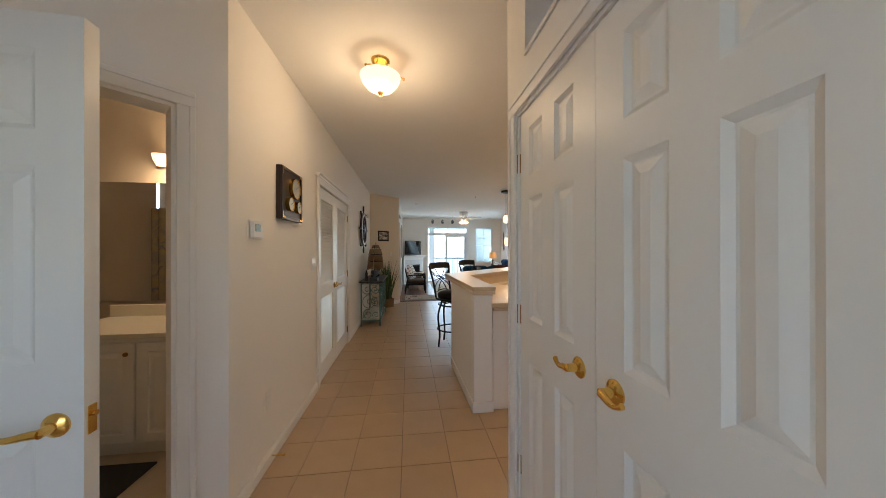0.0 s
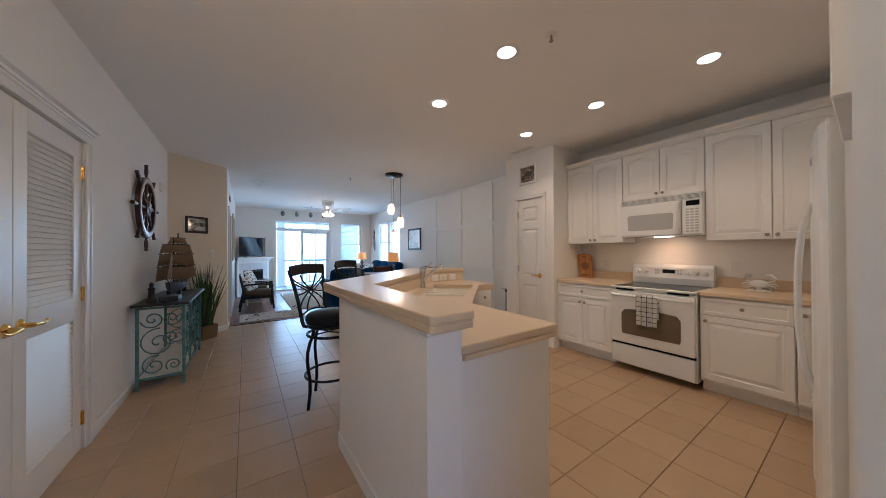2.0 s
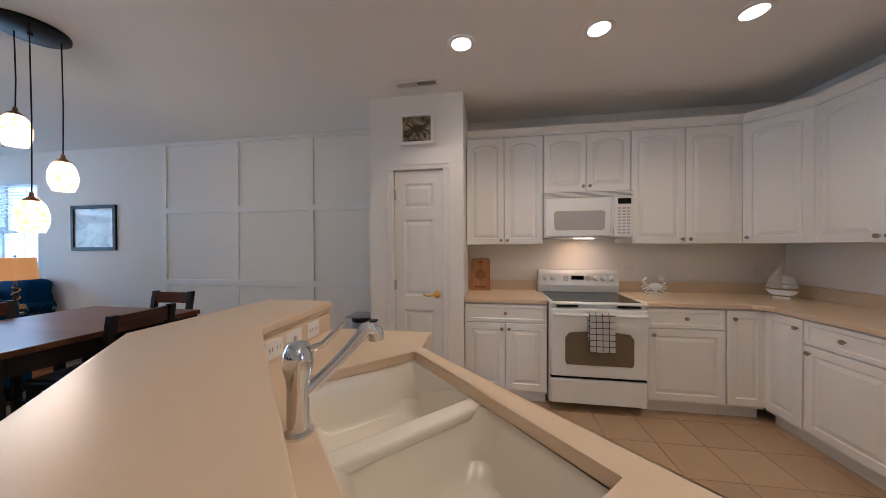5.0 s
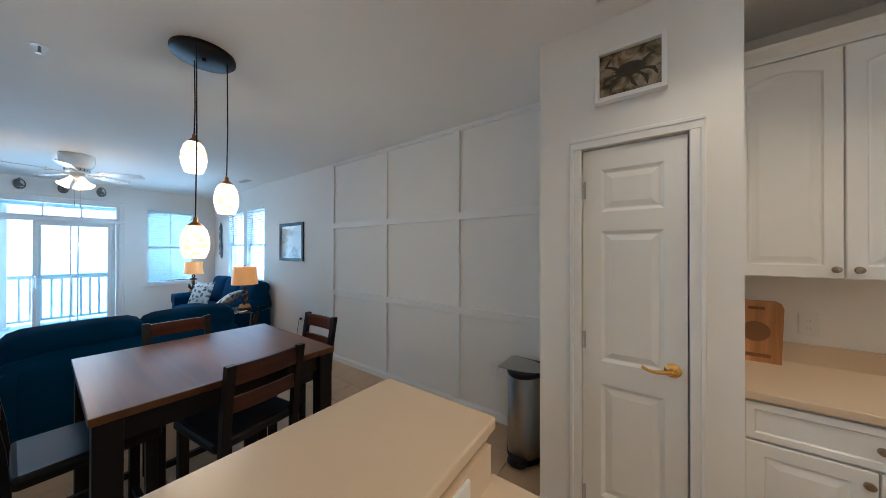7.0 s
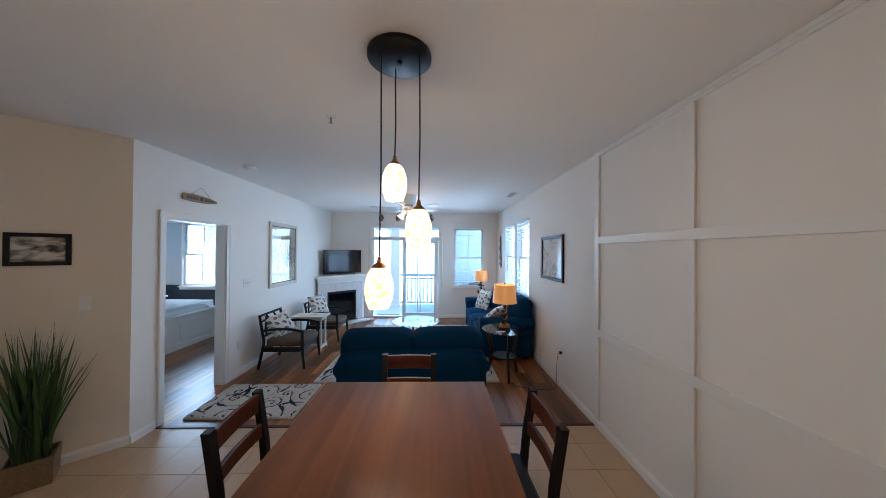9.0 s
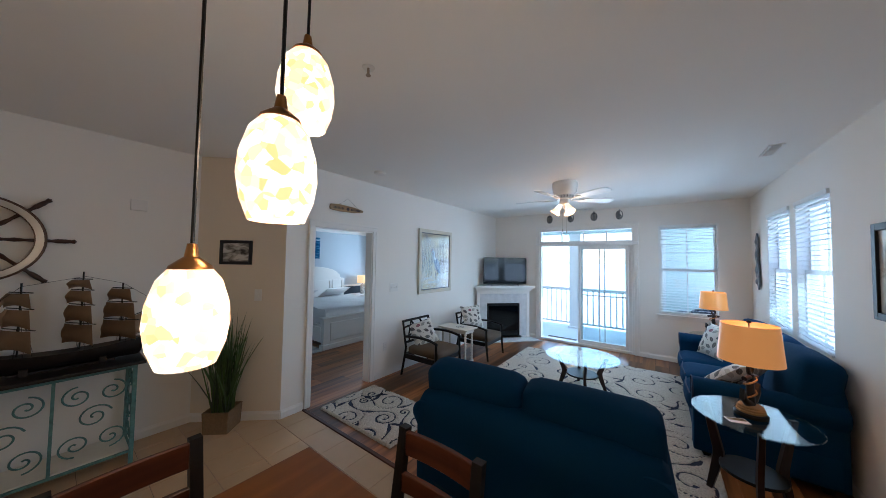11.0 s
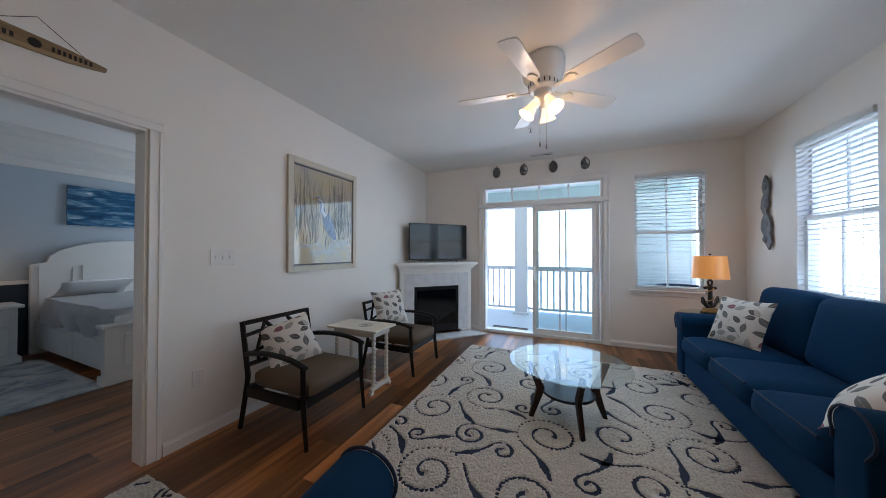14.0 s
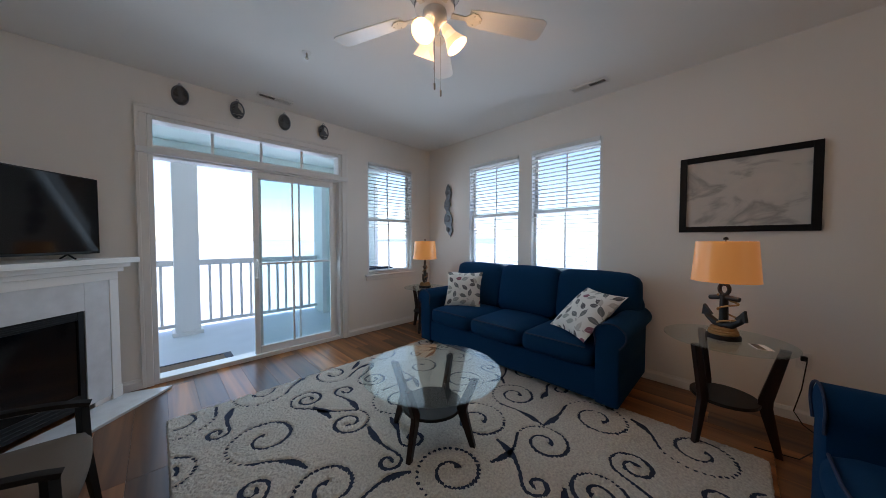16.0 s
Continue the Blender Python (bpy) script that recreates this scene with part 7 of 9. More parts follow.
for sy in (-0.555, 0.555):
    for cx, cz, R, a0, s in ((-0.06, 0.655, 0.085, 3.3, 1), (0.075, 0.655, 0.075, 0.2, -1), (-0.02, 0.43, 0.14, 1.5, 1), (0.07, 0.47, 0.065, 5.0, -1), (-0.05, 0.215, 0.095, 1.2, 1), (0.09, 0.20, 0.06, 3.9, -1)):
        bm = BM()
        tube(bm, [(x, sy, z) for x, z in curl(cx, cz, R, a0, s)], 0.0055, 6)
        part("scroll", bm, M_TEAL, cs, "teal iron scroll", smooth=True)
for k in range(3):
    y0 = -0.365 + k * 0.365
    for dy, cz, R, a0, s in ((-0.08, 0.62, 0.075, 1.6, 1), (0.08, 0.62, 0.075, 1.5, -1), (-0.08, 0.27, 0.08, 4.7, -1), (0.08, 0.27, 0.08, 4.7, 1), (0.0, 0.45, 0.085, 0.3, 1)):
        bm = BM()
        tube(bm, [(0.165, y, z) for y, z in curl(y0 + dy, cz, R, a0, s)], 0.0055, 6)
        part("scroll", bm, M_TEAL, cs, "teal iron scroll", smooth=True)

ship = thing("model_ship", "model sailing ship with tan sails on the console", "model ship", m=pose(0.98, 6.48, 0.812) @ Matrix.Scale(1.24, 4))
bm = BM()
rows = []
for i in range(17):
    u = -1 + i / 8
    w = 0.062 * (1 - abs(u) ** 2.6) + 0.004
    y = u * 0.34
    sheer = 0.055 + 0.035 * u * u
    rows.append([bm.verts.new(p) for p in ((-w, y, sheer + 0.045), (-w * 0.95, y, sheer), (-w * 0.45, y * 0.93, 0.022), (0, y * 0.9, 0.012), (w * 0.45, y * 0.93, 0.022), (w * 0.95, y, sheer), (w, y, sheer + 0.045))])
for a, b in zip(rows, rows[1:]):
    for k in range(6):
        bm.faces.new((a[k], a[k + 1], b[k + 1], b[k]))
    bm.faces.new((a[6], a[0], b[0], b[6]))
bm.faces.new(rows[0]), bm.faces.new(list(reversed(rows[-1])))
part("hull", bm, M_HULL, ship, "dark wooden hull", smooth=True)
bm = BM()
box(bm, -0.05, -0.16, 0.0, 0.05, -0.13, 0.04)
box(bm, -0.05, 0.13, 0.0, 0.05, 0.16, 0.04)
box(bm, -0.02, -0.20, 0.0, 0.02, 0.20, 0.012)
part("stand", bm, M_HULL, ship)
rs_ = random.Random(4)
for y, h in ((-0.17, 0.43), (0.05, 0.49), (0.22, 0.41)):
    bm = BM()
    cyl(bm, (0, y, 0.09), (0, y, 0.09 + h), 0.0045, 6)
    part("mast", bm, M_HULL, ship)
    heights = ((0.13, 0.125), (0.262, 0.11), (0.378, 0.085), (0.468, 0.062))
    for k, (z0, hh) in enumerate(heights):
        wt, wb = (0.112, 0.098, 0.078, 0.055)[k], (0.128, 0.116, 0.100, 0.080)[k]
        if z0 + hh > 0.09 + h:
            continue
        brace = rs_.uniform(0.42, 0.58)
        bm = BM()
        n = 8
        g = []
        for i in range(n + 1):
            for j in range(n + 1):
                u, v = -1 + 2 * i / n, j / n
                wd = wb + (wt - wb) * v
                foot = 0.018 * (1 - u * u) * (1 - v) ** 2
                belly = 0.045 * (1 - u * u) ** 0.8 * math.sin(math.pi * (0.12 + 0.85 * (1 - v)))
                g.append(bm.verts.new((u * wd * 0.86, y + u * wd * brace - 0.010 - belly, z0 + v * hh + foot)))
        for i in range(n):
            for j in range(n):
                q = i * (n + 1) + j
                bm.faces.new((g[q], g[q + 1], g[q + n + 2], g[q + n + 1]))
        bmesh.ops.solidify(bm, geom=bm.faces[:], thickness=0.002)
        part("sail", bm, M_SAIL, ship, "tan cloth sail", smooth=True)
        bm = BM()
        cyl(bm, (-wt * 0.95, y - wt * brace * 1.1, z0 + hh + 0.004), (wt * 0.95, y + wt * brace * 1.1, z0 + hh + 0.004), 0.003, 6)
        part("yard", bm, M_HULL, ship)
    bm = BM()
    for sx in (-1, 1):
        for dy in (-0.03, 0.0, 0.03):
            tube(bm, [(sx * 0.055, y + dy + 0.02, 0.11), (sx * 0.004, y, 0.09 + h * 0.72)], 0.0009, 4)
    part("shroud", bm, M_BLACK, ship)
for tri in ([(-0.25, 0.16), (-0.42, 0.16), (-0.21, 0.38)], [(-0.34, 0.155), (-0.45, 0.165), (-0.20, 0.46)]):
    bm = BM()
    prism(bm, tri, -0.001, 0.001, Matrix(((0, 0, 1, 0), (1, 0, 0, 0), (0, 1, 0, 0), (0, 0, 0, 1))))
    part("jib", bm, M_SAIL, ship, "tan triangular sail")
bm = BM()
prism(bm, [(0.235, 0.15), (0.42, 0.166), (0.405, 0.335), (0.235, 0.25)], -0.001, 0.001, Matrix(((0, 0, 1, 0), (1, 0, 0, 0), (0, 1, 0, 0), (0, 0, 0, 1))))
part("spanker_sail", bm, M_SAIL, ship, "tan four-sided sail at the stern")
bm = BM()
cyl(bm, (0, 0.22, 0.145), (0, 0.425, 0.162), 0.003, 6)
cyl(bm, (0, 0.22, 0.25), (0, 0.41, 0.34), 0.003, 6)
part("boom", bm, M_HULL, ship)
bm = BM()
cyl(bm, (0, -0.32, 0.12), (0, -0.46, 0.17), 0.004, 6)
part("bowsprit", bm, M_HULL, ship)
bm = BM()
tube(bm, [(0, -0.46, 0.17), (0, -0.17, 0.50)], 0.001, 4)
tube(bm, [(0, -0.17, 0.50), (0, 0.06, 0.55)], 0.001, 4)
tube(bm, [(0, 0.06, 0.55), (0, 0.22, 0.50)], 0.001, 4)
tube(bm, [(0, 0.22, 0.50), (0, 0.41, 0.34)], 0.001, 4)
part("rigging", bm, M_BLACK, ship)

fg = BM()
lathe(fg, [(0, 0), (0.034, 0), (0.034, 0.02), (0.026, 0.03), (0.022, 0.12), (0.028, 0.13), (0.028, 0.14), (0.015, 0.145), (0.015, 0.17), (0.022, 0.175), (0.0, 0.20)], 20)
solid("lighthouse_figurine", fg, M_HULL, "small dark wooden lighthouse figurine on the console", "figurine", smooth=True, m=pose(0.90, 5.74, 0.81))
bm = BM()
box(bm, -0.07, -0.10, 0, 0.07, 0.10, 0.05)
solid("trinket_box", bm, M_HULL, "small dark box on the console", "box", bevel=0.006, m=pose(1.03, 5.80, 0.81))

# ---- grass plant ----
pl = thing("potted_grass", "artificial green grass in a square wicker pot", "plant", m=pose(1.15, 7.44, 0, 0, 0, 42))
bm = BM()
vs = [[bm.verts.new((sx * w, sy * w, z)) for sx, sy in ((-1, -1), (1, -1), (1, 1), (-1, 1))] for w, z in ((0.108, 0.0), (0.116, 0.20), (0.106, 0.20), (0.102, 0.16))]
for a, b in zip(vs, vs[1:]):
    for i in range(4):
        bm.faces.new((a[i], a[(i + 1) % 4], b[(i + 1) % 4], b[i]))
bm.faces.new(vs[0]), bm.faces.new(vs[-1])
part("pot", bm, M_MATB, pl, "square woven wicker pot")
rg_ = random.Random(11)
for nm, mt, cnt in (("leaf_blade", M_GRASSL, 120), ("leaf_blade", M_GRASSD, 80)):
    for grp in range(1):
        for q in range(cnt):
            a = rg_.uniform(0, 6.283)
            L = rg_.uniform(0.66, 1.02) if mt is M_GRASSL else rg_.uniform(0.35, 0.75)
            lean = min(abs(rg_.gauss(0, 0.13)) + 0.01, 0.34)
            if rg_.random() < 0.015:
                lean += 0.22
            bx, by = rg_.uniform(-0.07, 0.07), rg_.uniform(-0.07, 0.07)
            w = rg_.uniform(0.006, 0.014)
            bm = BM()
            prev = None
            tw = rg_.uniform(0, 3.14)
            for i in range(6):
                u = i / 5
                r = L * (lean * u + 0.35 * lean * u * u)
                z = 0.16 + L * u * (1 - 0.25 * lean * u)
                cx, cy = bx + r * math.cos(a), by + r * math.sin(a)
                ww = w * (1 - u ** 1.8) + 0.0004
                e = (bm.verts.new((cx - ww * math.sin(tw), cy + ww * math.cos(tw), z)), bm.verts.new((cx + ww * math.sin(tw), cy - ww * math.cos(tw), z)))
                if prev:
                    bm.faces.new((prev[0], prev[1], e[1], e[0]))
                prev = e
            part(nm, bm, mt, pl)

# ---- ship's wheel ----
wh = thing("ships_wheel", "dark wooden ship's wheel with metal ring on the wall", "ship's wheel", m=pose(0.80, 6.05, 1.765) @ Matrix(((0, 0, 1, 0), (1, 0, 0, 0), (0, 1, 0, 0), (0, 0, 0, 1))))
# local x along the wall, y up, z out from the wall
bm = BM()
lathe(bm, [(0.255, -0.018), (0.255, 0.018), (0.315, 0.018), (0.315, -0.018), (0.255, -0.018)], 48, cap=False)
part("rim", bm, M_WHEEL, wh, smooth=True)
bm = BM()
lathe(bm, [(0.262, 0.018), (0.262, 0.024), (0.300, 0.024), (0.300, 0.018)], 48, cap=False)
part("metal_ring", bm, M_STEEL, wh, "bright metal ring", smooth=True)
bm = BM()
lathe(bm, [(0, -0.025), (0.075, -0.025), (0.075, 0.02), (0.05, 0.03), (0, 0.03)], 28)
hub = part("hub", bm, M_WHEEL, wh, smooth=True)
bm = BM()
for q in range(8):
    a = q * math.pi / 4
    r1 = 0.11 if q % 2 == 0 else 0.07
    prism(bm, [(0.012 * math.cos(a + 1.57), 0.012 * math.sin(a + 1.57)), (0.012 * math.cos(a - 1.57), 0.012 * math.sin(a - 1.57)), (r1 * math.cos(a), r1 * math.sin(a))], 0.031, 0.035)
part("compass_star", bm, M_STEEL, hub, "metal compass star")
for q in range(8):
    bm = BM()
    lathe(bm, [(0.011, 0.06), (0.014, 0.10), (0.010, 0.13), (0.016, 0.17), (0.010, 0.21), (0.012, 0.25), (0.012, 0.32), (0.010, 0.33), (0.017, 0.36), (0.017, 0.40), (0.013, 0.425), (0.018, 0.445), (0.0, 0.455)], 12, pose(0, 0, 0, 0, 0, q * 45) @ pose(0, 0, 0, 0, 90, 0))
    part("spoke", bm, M_WHEEL, wh, smooth=True)

# ---- weather station on the hall wall ----
ws = thing("weather_station", "dark wooden wall panel with three round brass instruments", "weather station", m=pose(0.766, 2.582, 1.779) @ Matrix(((0, 0, 1, 0), (1, 0, 0, 0), (0, 1, 0, 0), (0, 0, 0, 1))))
bm = BM()
box(bm, -0.19, -0.185, 0, 0.19, 0.185, 0.03)
part("board", bm, M_BURL, ws, "varnished mahogany board", bevel=0.003, segs=1)
for a, b, c, d in ((-0.19, -0.165, -0.185, 0.185), (0.165, 0.19, -0.185, 0.185), (-0.165, 0.165, -0.185, -0.16), (-0.165, 0.165, 0.16, 0.185)):
    bm = BM()
    box(bm, a, c, 0.0295, b, d, 0.042)
    part("moulding", bm, M_BURL, ws, "dark raised rim", bevel=0.003, segs=1)
for x, y, r in ((0.03, 0.058, 0.078), (-0.062, -0.070, 0.050), (0.088, -0.075, 0.046)):
    bm = BM()
    lathe(bm, [(0, 0.03), (r * 0.97, 0.03), (r, 0.05), (r * 0.98, 0.058), (r * 0.93, 0.058), (r * 0.92, 0.050), (0, 0.050)], 36, pose(x, y, 0))
    dl = part("bezel", bm, M_BRASS, ws, "brass bezel", smooth=True)
    bm = BM()
    lathe(bm, [(0, 0.0505), (r * 0.92, 0.0505), (r * 0.92, 0.0515), (0, 0.0515)], 36, pose(x, y, 0))
    part("dial", bm, M_DIAL, dl, "silver dial")
    bm = BM()
    box(bm, -0.001, -r * 0.15, 0.0525, 0.001, r * 0.6, 0.0532, pose(x, y, 0, 0, 0, -60))
    for q in range(12):
        a = q * math.pi / 6
        box(bm, -0.0006, r * 0.74, 0.0516, 0.0006, r * 0.86, 0.0520, pose(x, y, 0, 0, 0, q * 30))
    part("marks", bm, M_BLACK, dl, "dark scale marks and pointer")
for x, y in ((-0.175, 0.17), (0.175, 0.17), (-0.175, -0.17), (0.175, -0.17)):
    bm = BM()
    sx, sy = (1 if x < 0 else -1), (1 if y < 0 else -1)
    box(bm, min(x, x + sx * 0.04) - 0.008, y - 0.006, 0.042, max(x, x + sx * 0.04), y + 0.006, 0.0445)
    box(bm, x - 0.006, min(y, y + sy * 0.04) - 0.004, 0.0421, x + 0.006, max(y, y + sy * 0.04), 0.0444)
    part("corner_brass", bm, M_BRASS, ws, "brass corner mount")


def wallframe(w, x, z):
    """A frame on a wall: local x along the wall, y up, z out of it."""
    return w @ pose(x, 0, z) @ Matrix(((-1, 0, 0, 0), (0, 0, 1, 0), (0, 1, 0, 0), (0, 0, 0, 1)))


# switches, outlets and small devices
def plate(w, x, z, wd, ht, kind, label):
    t = thing({"switch": "light_switch", "outlet": "power_outlet"}[kind], label, {"switch": "light switch", "outlet": "outlet"}[kind], m=wallframe(w, x, z))
    bm = BM()
    box(bm, -wd / 2, -ht / 2, 0, wd / 2, ht / 2, 0.006)
    part("plate", bm, M_PLASTIC, t, bevel=0.002, segs=1)
    n = max(1, round(wd / 0.05))
    for i in range(n):
        px = (i - (n - 1) / 2) * 0.046
        bm = BM()
        if kind == "switch":
            box(bm, px - 0.005, -0.011, 0.006, px + 0.005, 0.011, 0.013)
            part("toggle", bm, M_PLASTIC, t)
        else:
            for dz in (-0.02, 0.02):
                for dx in (-0.006, 0.006):
                    box(bm, px + dx - 0.001, dz - 0.005, 0.006, px + dx + 0.001, dz + 0.005, 0.0066)
            part("slots", bm, M_APPLG, t)
    return t


W_ANG = frame_at((1.412, 7.861), (0.766, 7.281))
plate(W_HALL, 8 - 3.17, 1.24, 0.12, 0.118, "switch", "white double light switch by the closet doors")
plate(W_HALL, 8 - 2.27, 0.42, 0.072, 0.115, "outlet", "white outlet on the hall wall")
plate(W_LIV, 12 - 9.43, 1.25, 0.165, 0.118, "switch", "white triple light switch by the bedroom door")
plate(W_ANG, 0.26, 1.27, 0.072, 0.118, "switch", "white light switch on the tan wall")
plate(W_EAST, 5.61, 0.45, 0.072, 0.115, "outlet", "white outlet on the panelled wall")
plate(W_EAST, 8.86, 0.43, 0.072, 0.115, "outlet", "white outlet with a lamp cord plugged in")
plate(W_LIV, 12 - 9.28, 0.42, 0.072, 0.115, "outlet", "white outlet behind the armchair")
for y in (3.80, 2.54, 1.42):
    plate(W_EAST, y, 1.12, 0.072, 0.115, "outlet", "white outlet above the kitchen worktop")
th = thing("thermostat", "white wall thermostat with small grey display", "thermostat", m=wallframe(W_HALL, 8 - 2.11, 1.495))
bm = BM()
box(bm, -0.078, -0.055, 0, 0.078, 0.055, 0.006)
part("back_plate", bm, M_PLASTIC, th, bevel=0.003, segs=1)
bm = BM()
box(bm, -0.058, -0.047, 0.006, 0.058, 0.047, 0.028)
part("housing", bm, M_PLASTIC, th, bevel=0.005)
bm = BM()
box(bm, -0.042, -0.01, 0.028, 0.018, 0.034, 0.0295)
part("display", bm, mat("lcd", (0.16, 0.20, 0.17), 0.2), th, "grey display")
bm = BM()
box(bm, -0.055, -0.05, 0, 0.055, 0.05, 0.03)
solid("wall_chime", bm, M_PLASTIC, "white square chime box high on the hall wall", "chime", bevel=0.004, m=wallframe(W_HALL, 8 - 6.845, 2.12))


# ---- pictures ----
def picture(name, label, m, w, h, fw, fm, inner, depth=0.02, mat_w=0.0, category="picture"):
    t = thing(name, label, category, m=m)
    bm = BM()
    for a, b, c, d in ((-w / 2, -w / 2 + fw, -h / 2, h / 2), (w / 2 - fw, w / 2, -h / 2, h / 2), (-w / 2 + fw, w / 2 - fw, -h / 2, -h / 2 + fw), (-w / 2 + fw, w / 2 - fw, h / 2 - fw, h / 2)):
        box(bm, a, c, 0, b, d, depth)
    part("frame", bm, fm, t, bevel=0.002, segs=1)
    bm = BM()
    box(bm, -w / 2 + fw, -h / 2 + fw, 0, w / 2 - fw, h / 2 - fw, depth * 0.4)
    part("print", bm, inner, t)
    return t


def art(name, stops, scale, stretch=(1, 1, 1), distort=1.0, rough=0.07):
    m = bpy.data.materials.new(name)
    m.use_nodes = True
    nt = m.node_tree
    p = nt.nodes["Principled BSDF"]
    p.inputs["Roughness"].default_value = rough
    tc = nt.nodes.new("ShaderNodeTexCoord")
    mp = nt.nodes.new("ShaderNodeMapping")
    mp.inputs["Scale"].default_value = stretch
    nt.links.new(tc.outputs["Object"], mp.inputs["Vector"])
    n = nt.nodes.new("ShaderNodeTexNoise")
    n.inputs["Scale"].default_value, n.inputs["Detail"].default_value, n.inputs["Distortion"].default_value = scale, 5, distort
    nt.links.new(mp.outputs[0], n.inputs["Vector"])
    cr = nt.nodes.new("ShaderNodeValToRGB")
    e = cr.color_ramp.elements
    e[0].position, e[0].color = stops[0][0], (*stops[0][1], 1)
    e[1].position, e[1].color = stops[-1][0], (*stops[-1][1], 1)
    for pos, col in stops[1:-1]:
        k = e.new(pos)
        k.color = (*col, 1)
    nt.links.new(n.outputs["Fac"], cr.inputs["Fac"])
    nt.links.new(cr.outputs["Color"], p.inputs["Base Color"])
    return m


A_MAP = art("chart_print", [(0.35, (0.62, 0.60, 0.55)), (0.5, (0.58, 0.57, 0.53)), (0.58, (0.36, 0.36, 0.34)), (0.68, (0.60, 0.58, 0.53))], 3.2, (1, 1.4, 1), 0.8)
A_REED = art("marsh_painting", [(0.28, (0.30, 0.25, 0.30)), (0.42, (0.58, 0.49, 0.42)), (0.56, (0.68, 0.55, 0.34)), (0.72, (0.48, 0.43, 0.50))], 2.2, (1, 0.8, 1), 0.8)
A_BW = art("harbour_print", [(0.38, (0.06, 0.05, 0.045)), (0.48, (0.30, 0.27, 0.23)), (0.58, (0.62, 0.58, 0.52))], 7, (1, 2.2, 1), 0.6)
A_OCEAN = art("ocean_canvas", [(0.3, (0.006, 0.03, 0.09)), (0.5, (0.02, 0.12, 0.25)), (0.62, (0.18, 0.35, 0.48)), (0.72, (0.6, 0.7, 0.75))], 4, (0.8, 4, 1), 0.8)
A_SEPIA = art("sepia_print", [(0.35, (0.07, 0.055, 0.03)), (0.5, (0.22, 0.17, 0.10)), (0.62, (0.36, 0.30, 0.20))], 16, (1, 1, 1), 0.8)
M_FRBLK = mat("black_frame", (0.005, 0.005, 0.006), 0.4, var=0.1, spec=0.3)
M_FRIV = mat("ivory_frame", (0.62, 0.57, 0.46), 0.5, var=0.08, scale=30)
M_BOARD = wood("maple_board", (0.28, 0.12, 0.035), (0.55, 0.27, 0.09), "Y", 0.5, 1.0)

picture("wall_chart", "large black-framed pale chart print on the wall", wallframe(W_EAST, 9.18, 1.636), 0.745, 0.608, 0.045, M_FRBLK, A_MAP, 0.025)
hp = picture("wall_painting", "ivory-framed painting of reeds and water", wallframe(W_LIV, 12 - 10.41, 1.64), 0.91, 1.08, 0.055, M_FRIV, A_REED, 0.03, category="painting")
bm = BM()
for a, b, c, d in ((-0.41, -0.395, -0.48, 0.48), (0.395, 0.41, -0.48, 0.48), (-0.395, 0.395, -0.48, -0.465), (-0.395, 0.395, 0.465, 0.48)):
    box(bm, a, c, 0.012, b, d, 0.018)
part("liner", bm, mat("slate_liner", (0.10, 0.11, 0.13), 0.5), hp, "slate-grey liner")
rr_ = random.Random(21)
for nm, tone, cnt in (("dark_reeds", (0.045, 0.032, 0.024), 130), ("pale_reeds", (0.66, 0.54, 0.36), 60)):
    bm = BM()
    for q in range(cnt):
        x = rr_.choice((rr_.uniform(-0.38, -0.10), rr_.uniform(-0.05, 0.38), rr_.uniform(0.10, 0.38)))
        y0 = rr_.uniform(-0.30, -0.05)
        y1 = min(0.45, y0 + rr_.uniform(0.25, 0.62))
        x1 = max(-0.385, min(0.385, x + rr_.uniform(-0.07, 0.07)))
        w = rr_.uniform(0.0013, 0.0032)
        z = 0.0125 + q * 0.00001
        xm = (x + x1) / 2 + rr_.uniform(-0.02, 0.02)
        ym = (y0 + y1) / 2
        vs = [bm.verts.new(v) for v in ((x - w, y0, z), (x + w, y0, z), (xm + w * 0.8, ym, z), (x1 + 0.0006, y1, z), (x1 - 0.0006, y1, z), (xm - w * 0.8, ym, z))]
        bm.faces.new((vs[0], vs[1], vs[2], vs[5])), bm.faces.new((vs[5], vs[2], vs[3], vs[4]))
    part("painted_" + nm, bm, mat(nm, tone, 0.3, var=0.3, scale=25), hp, "painted reed strokes")
bm = BM()
tube(bm, [(-0.01, -0.30, 0.013), (0.0, -0.20, 0.013)], 0.004, 4)
prism(bm, [(-0.05, -0.02), (0.0, -0.13), (0.07, -0.20), (0.15, -0.24), (0.13, -0.12), (0.09, -0.02), (0.03, 0.05), (-0.03, 0.05)], 0.0133, 0.0138)
prism(bm, [(-0.05, 0.0), (0.0, 0.05), (-0.03, 0.12), (-0.05, 0.18), (-0.10, 0.21), (-0.20, 0.17), (-0.11, 0.165), (-0.075, 0.14), (-0.08, 0.08)], 0.0133, 0.0138)
part("painted_shape", bm, mat("grey_blue_dab", (0.15, 0.19, 0.33), 0.3, var=0.45, scale=30), hp, "grey-blue painted shape")
bm = BM()
ribbon(bm, [(-0.005, 0.02), (-0.055, 0.075), (-0.045, 0.12), (-0.055, 0.165), (-0.095, 0.185)], [0.05, 0.034, 0.026, 0.026, 0.024], 0.01395)
part("painted_neck", bm, mat("chalk_white_dab", (0.66, 0.65, 0.66), 0.3, var=0.15, scale=30), hp, "white painted stroke")
bm = BM()
ribbon(bm, [(-0.10, 0.183), (-0.15, 0.178), (-0.205, 0.168)], [0.018, 0.012, 0.003], 0.0140)
part("painted_tip", bm, mat("ochre_dab", (0.55, 0.27, 0.06), 0.3, var=0.2, scale=30), hp, "ochre painted stroke")
bm = BM()
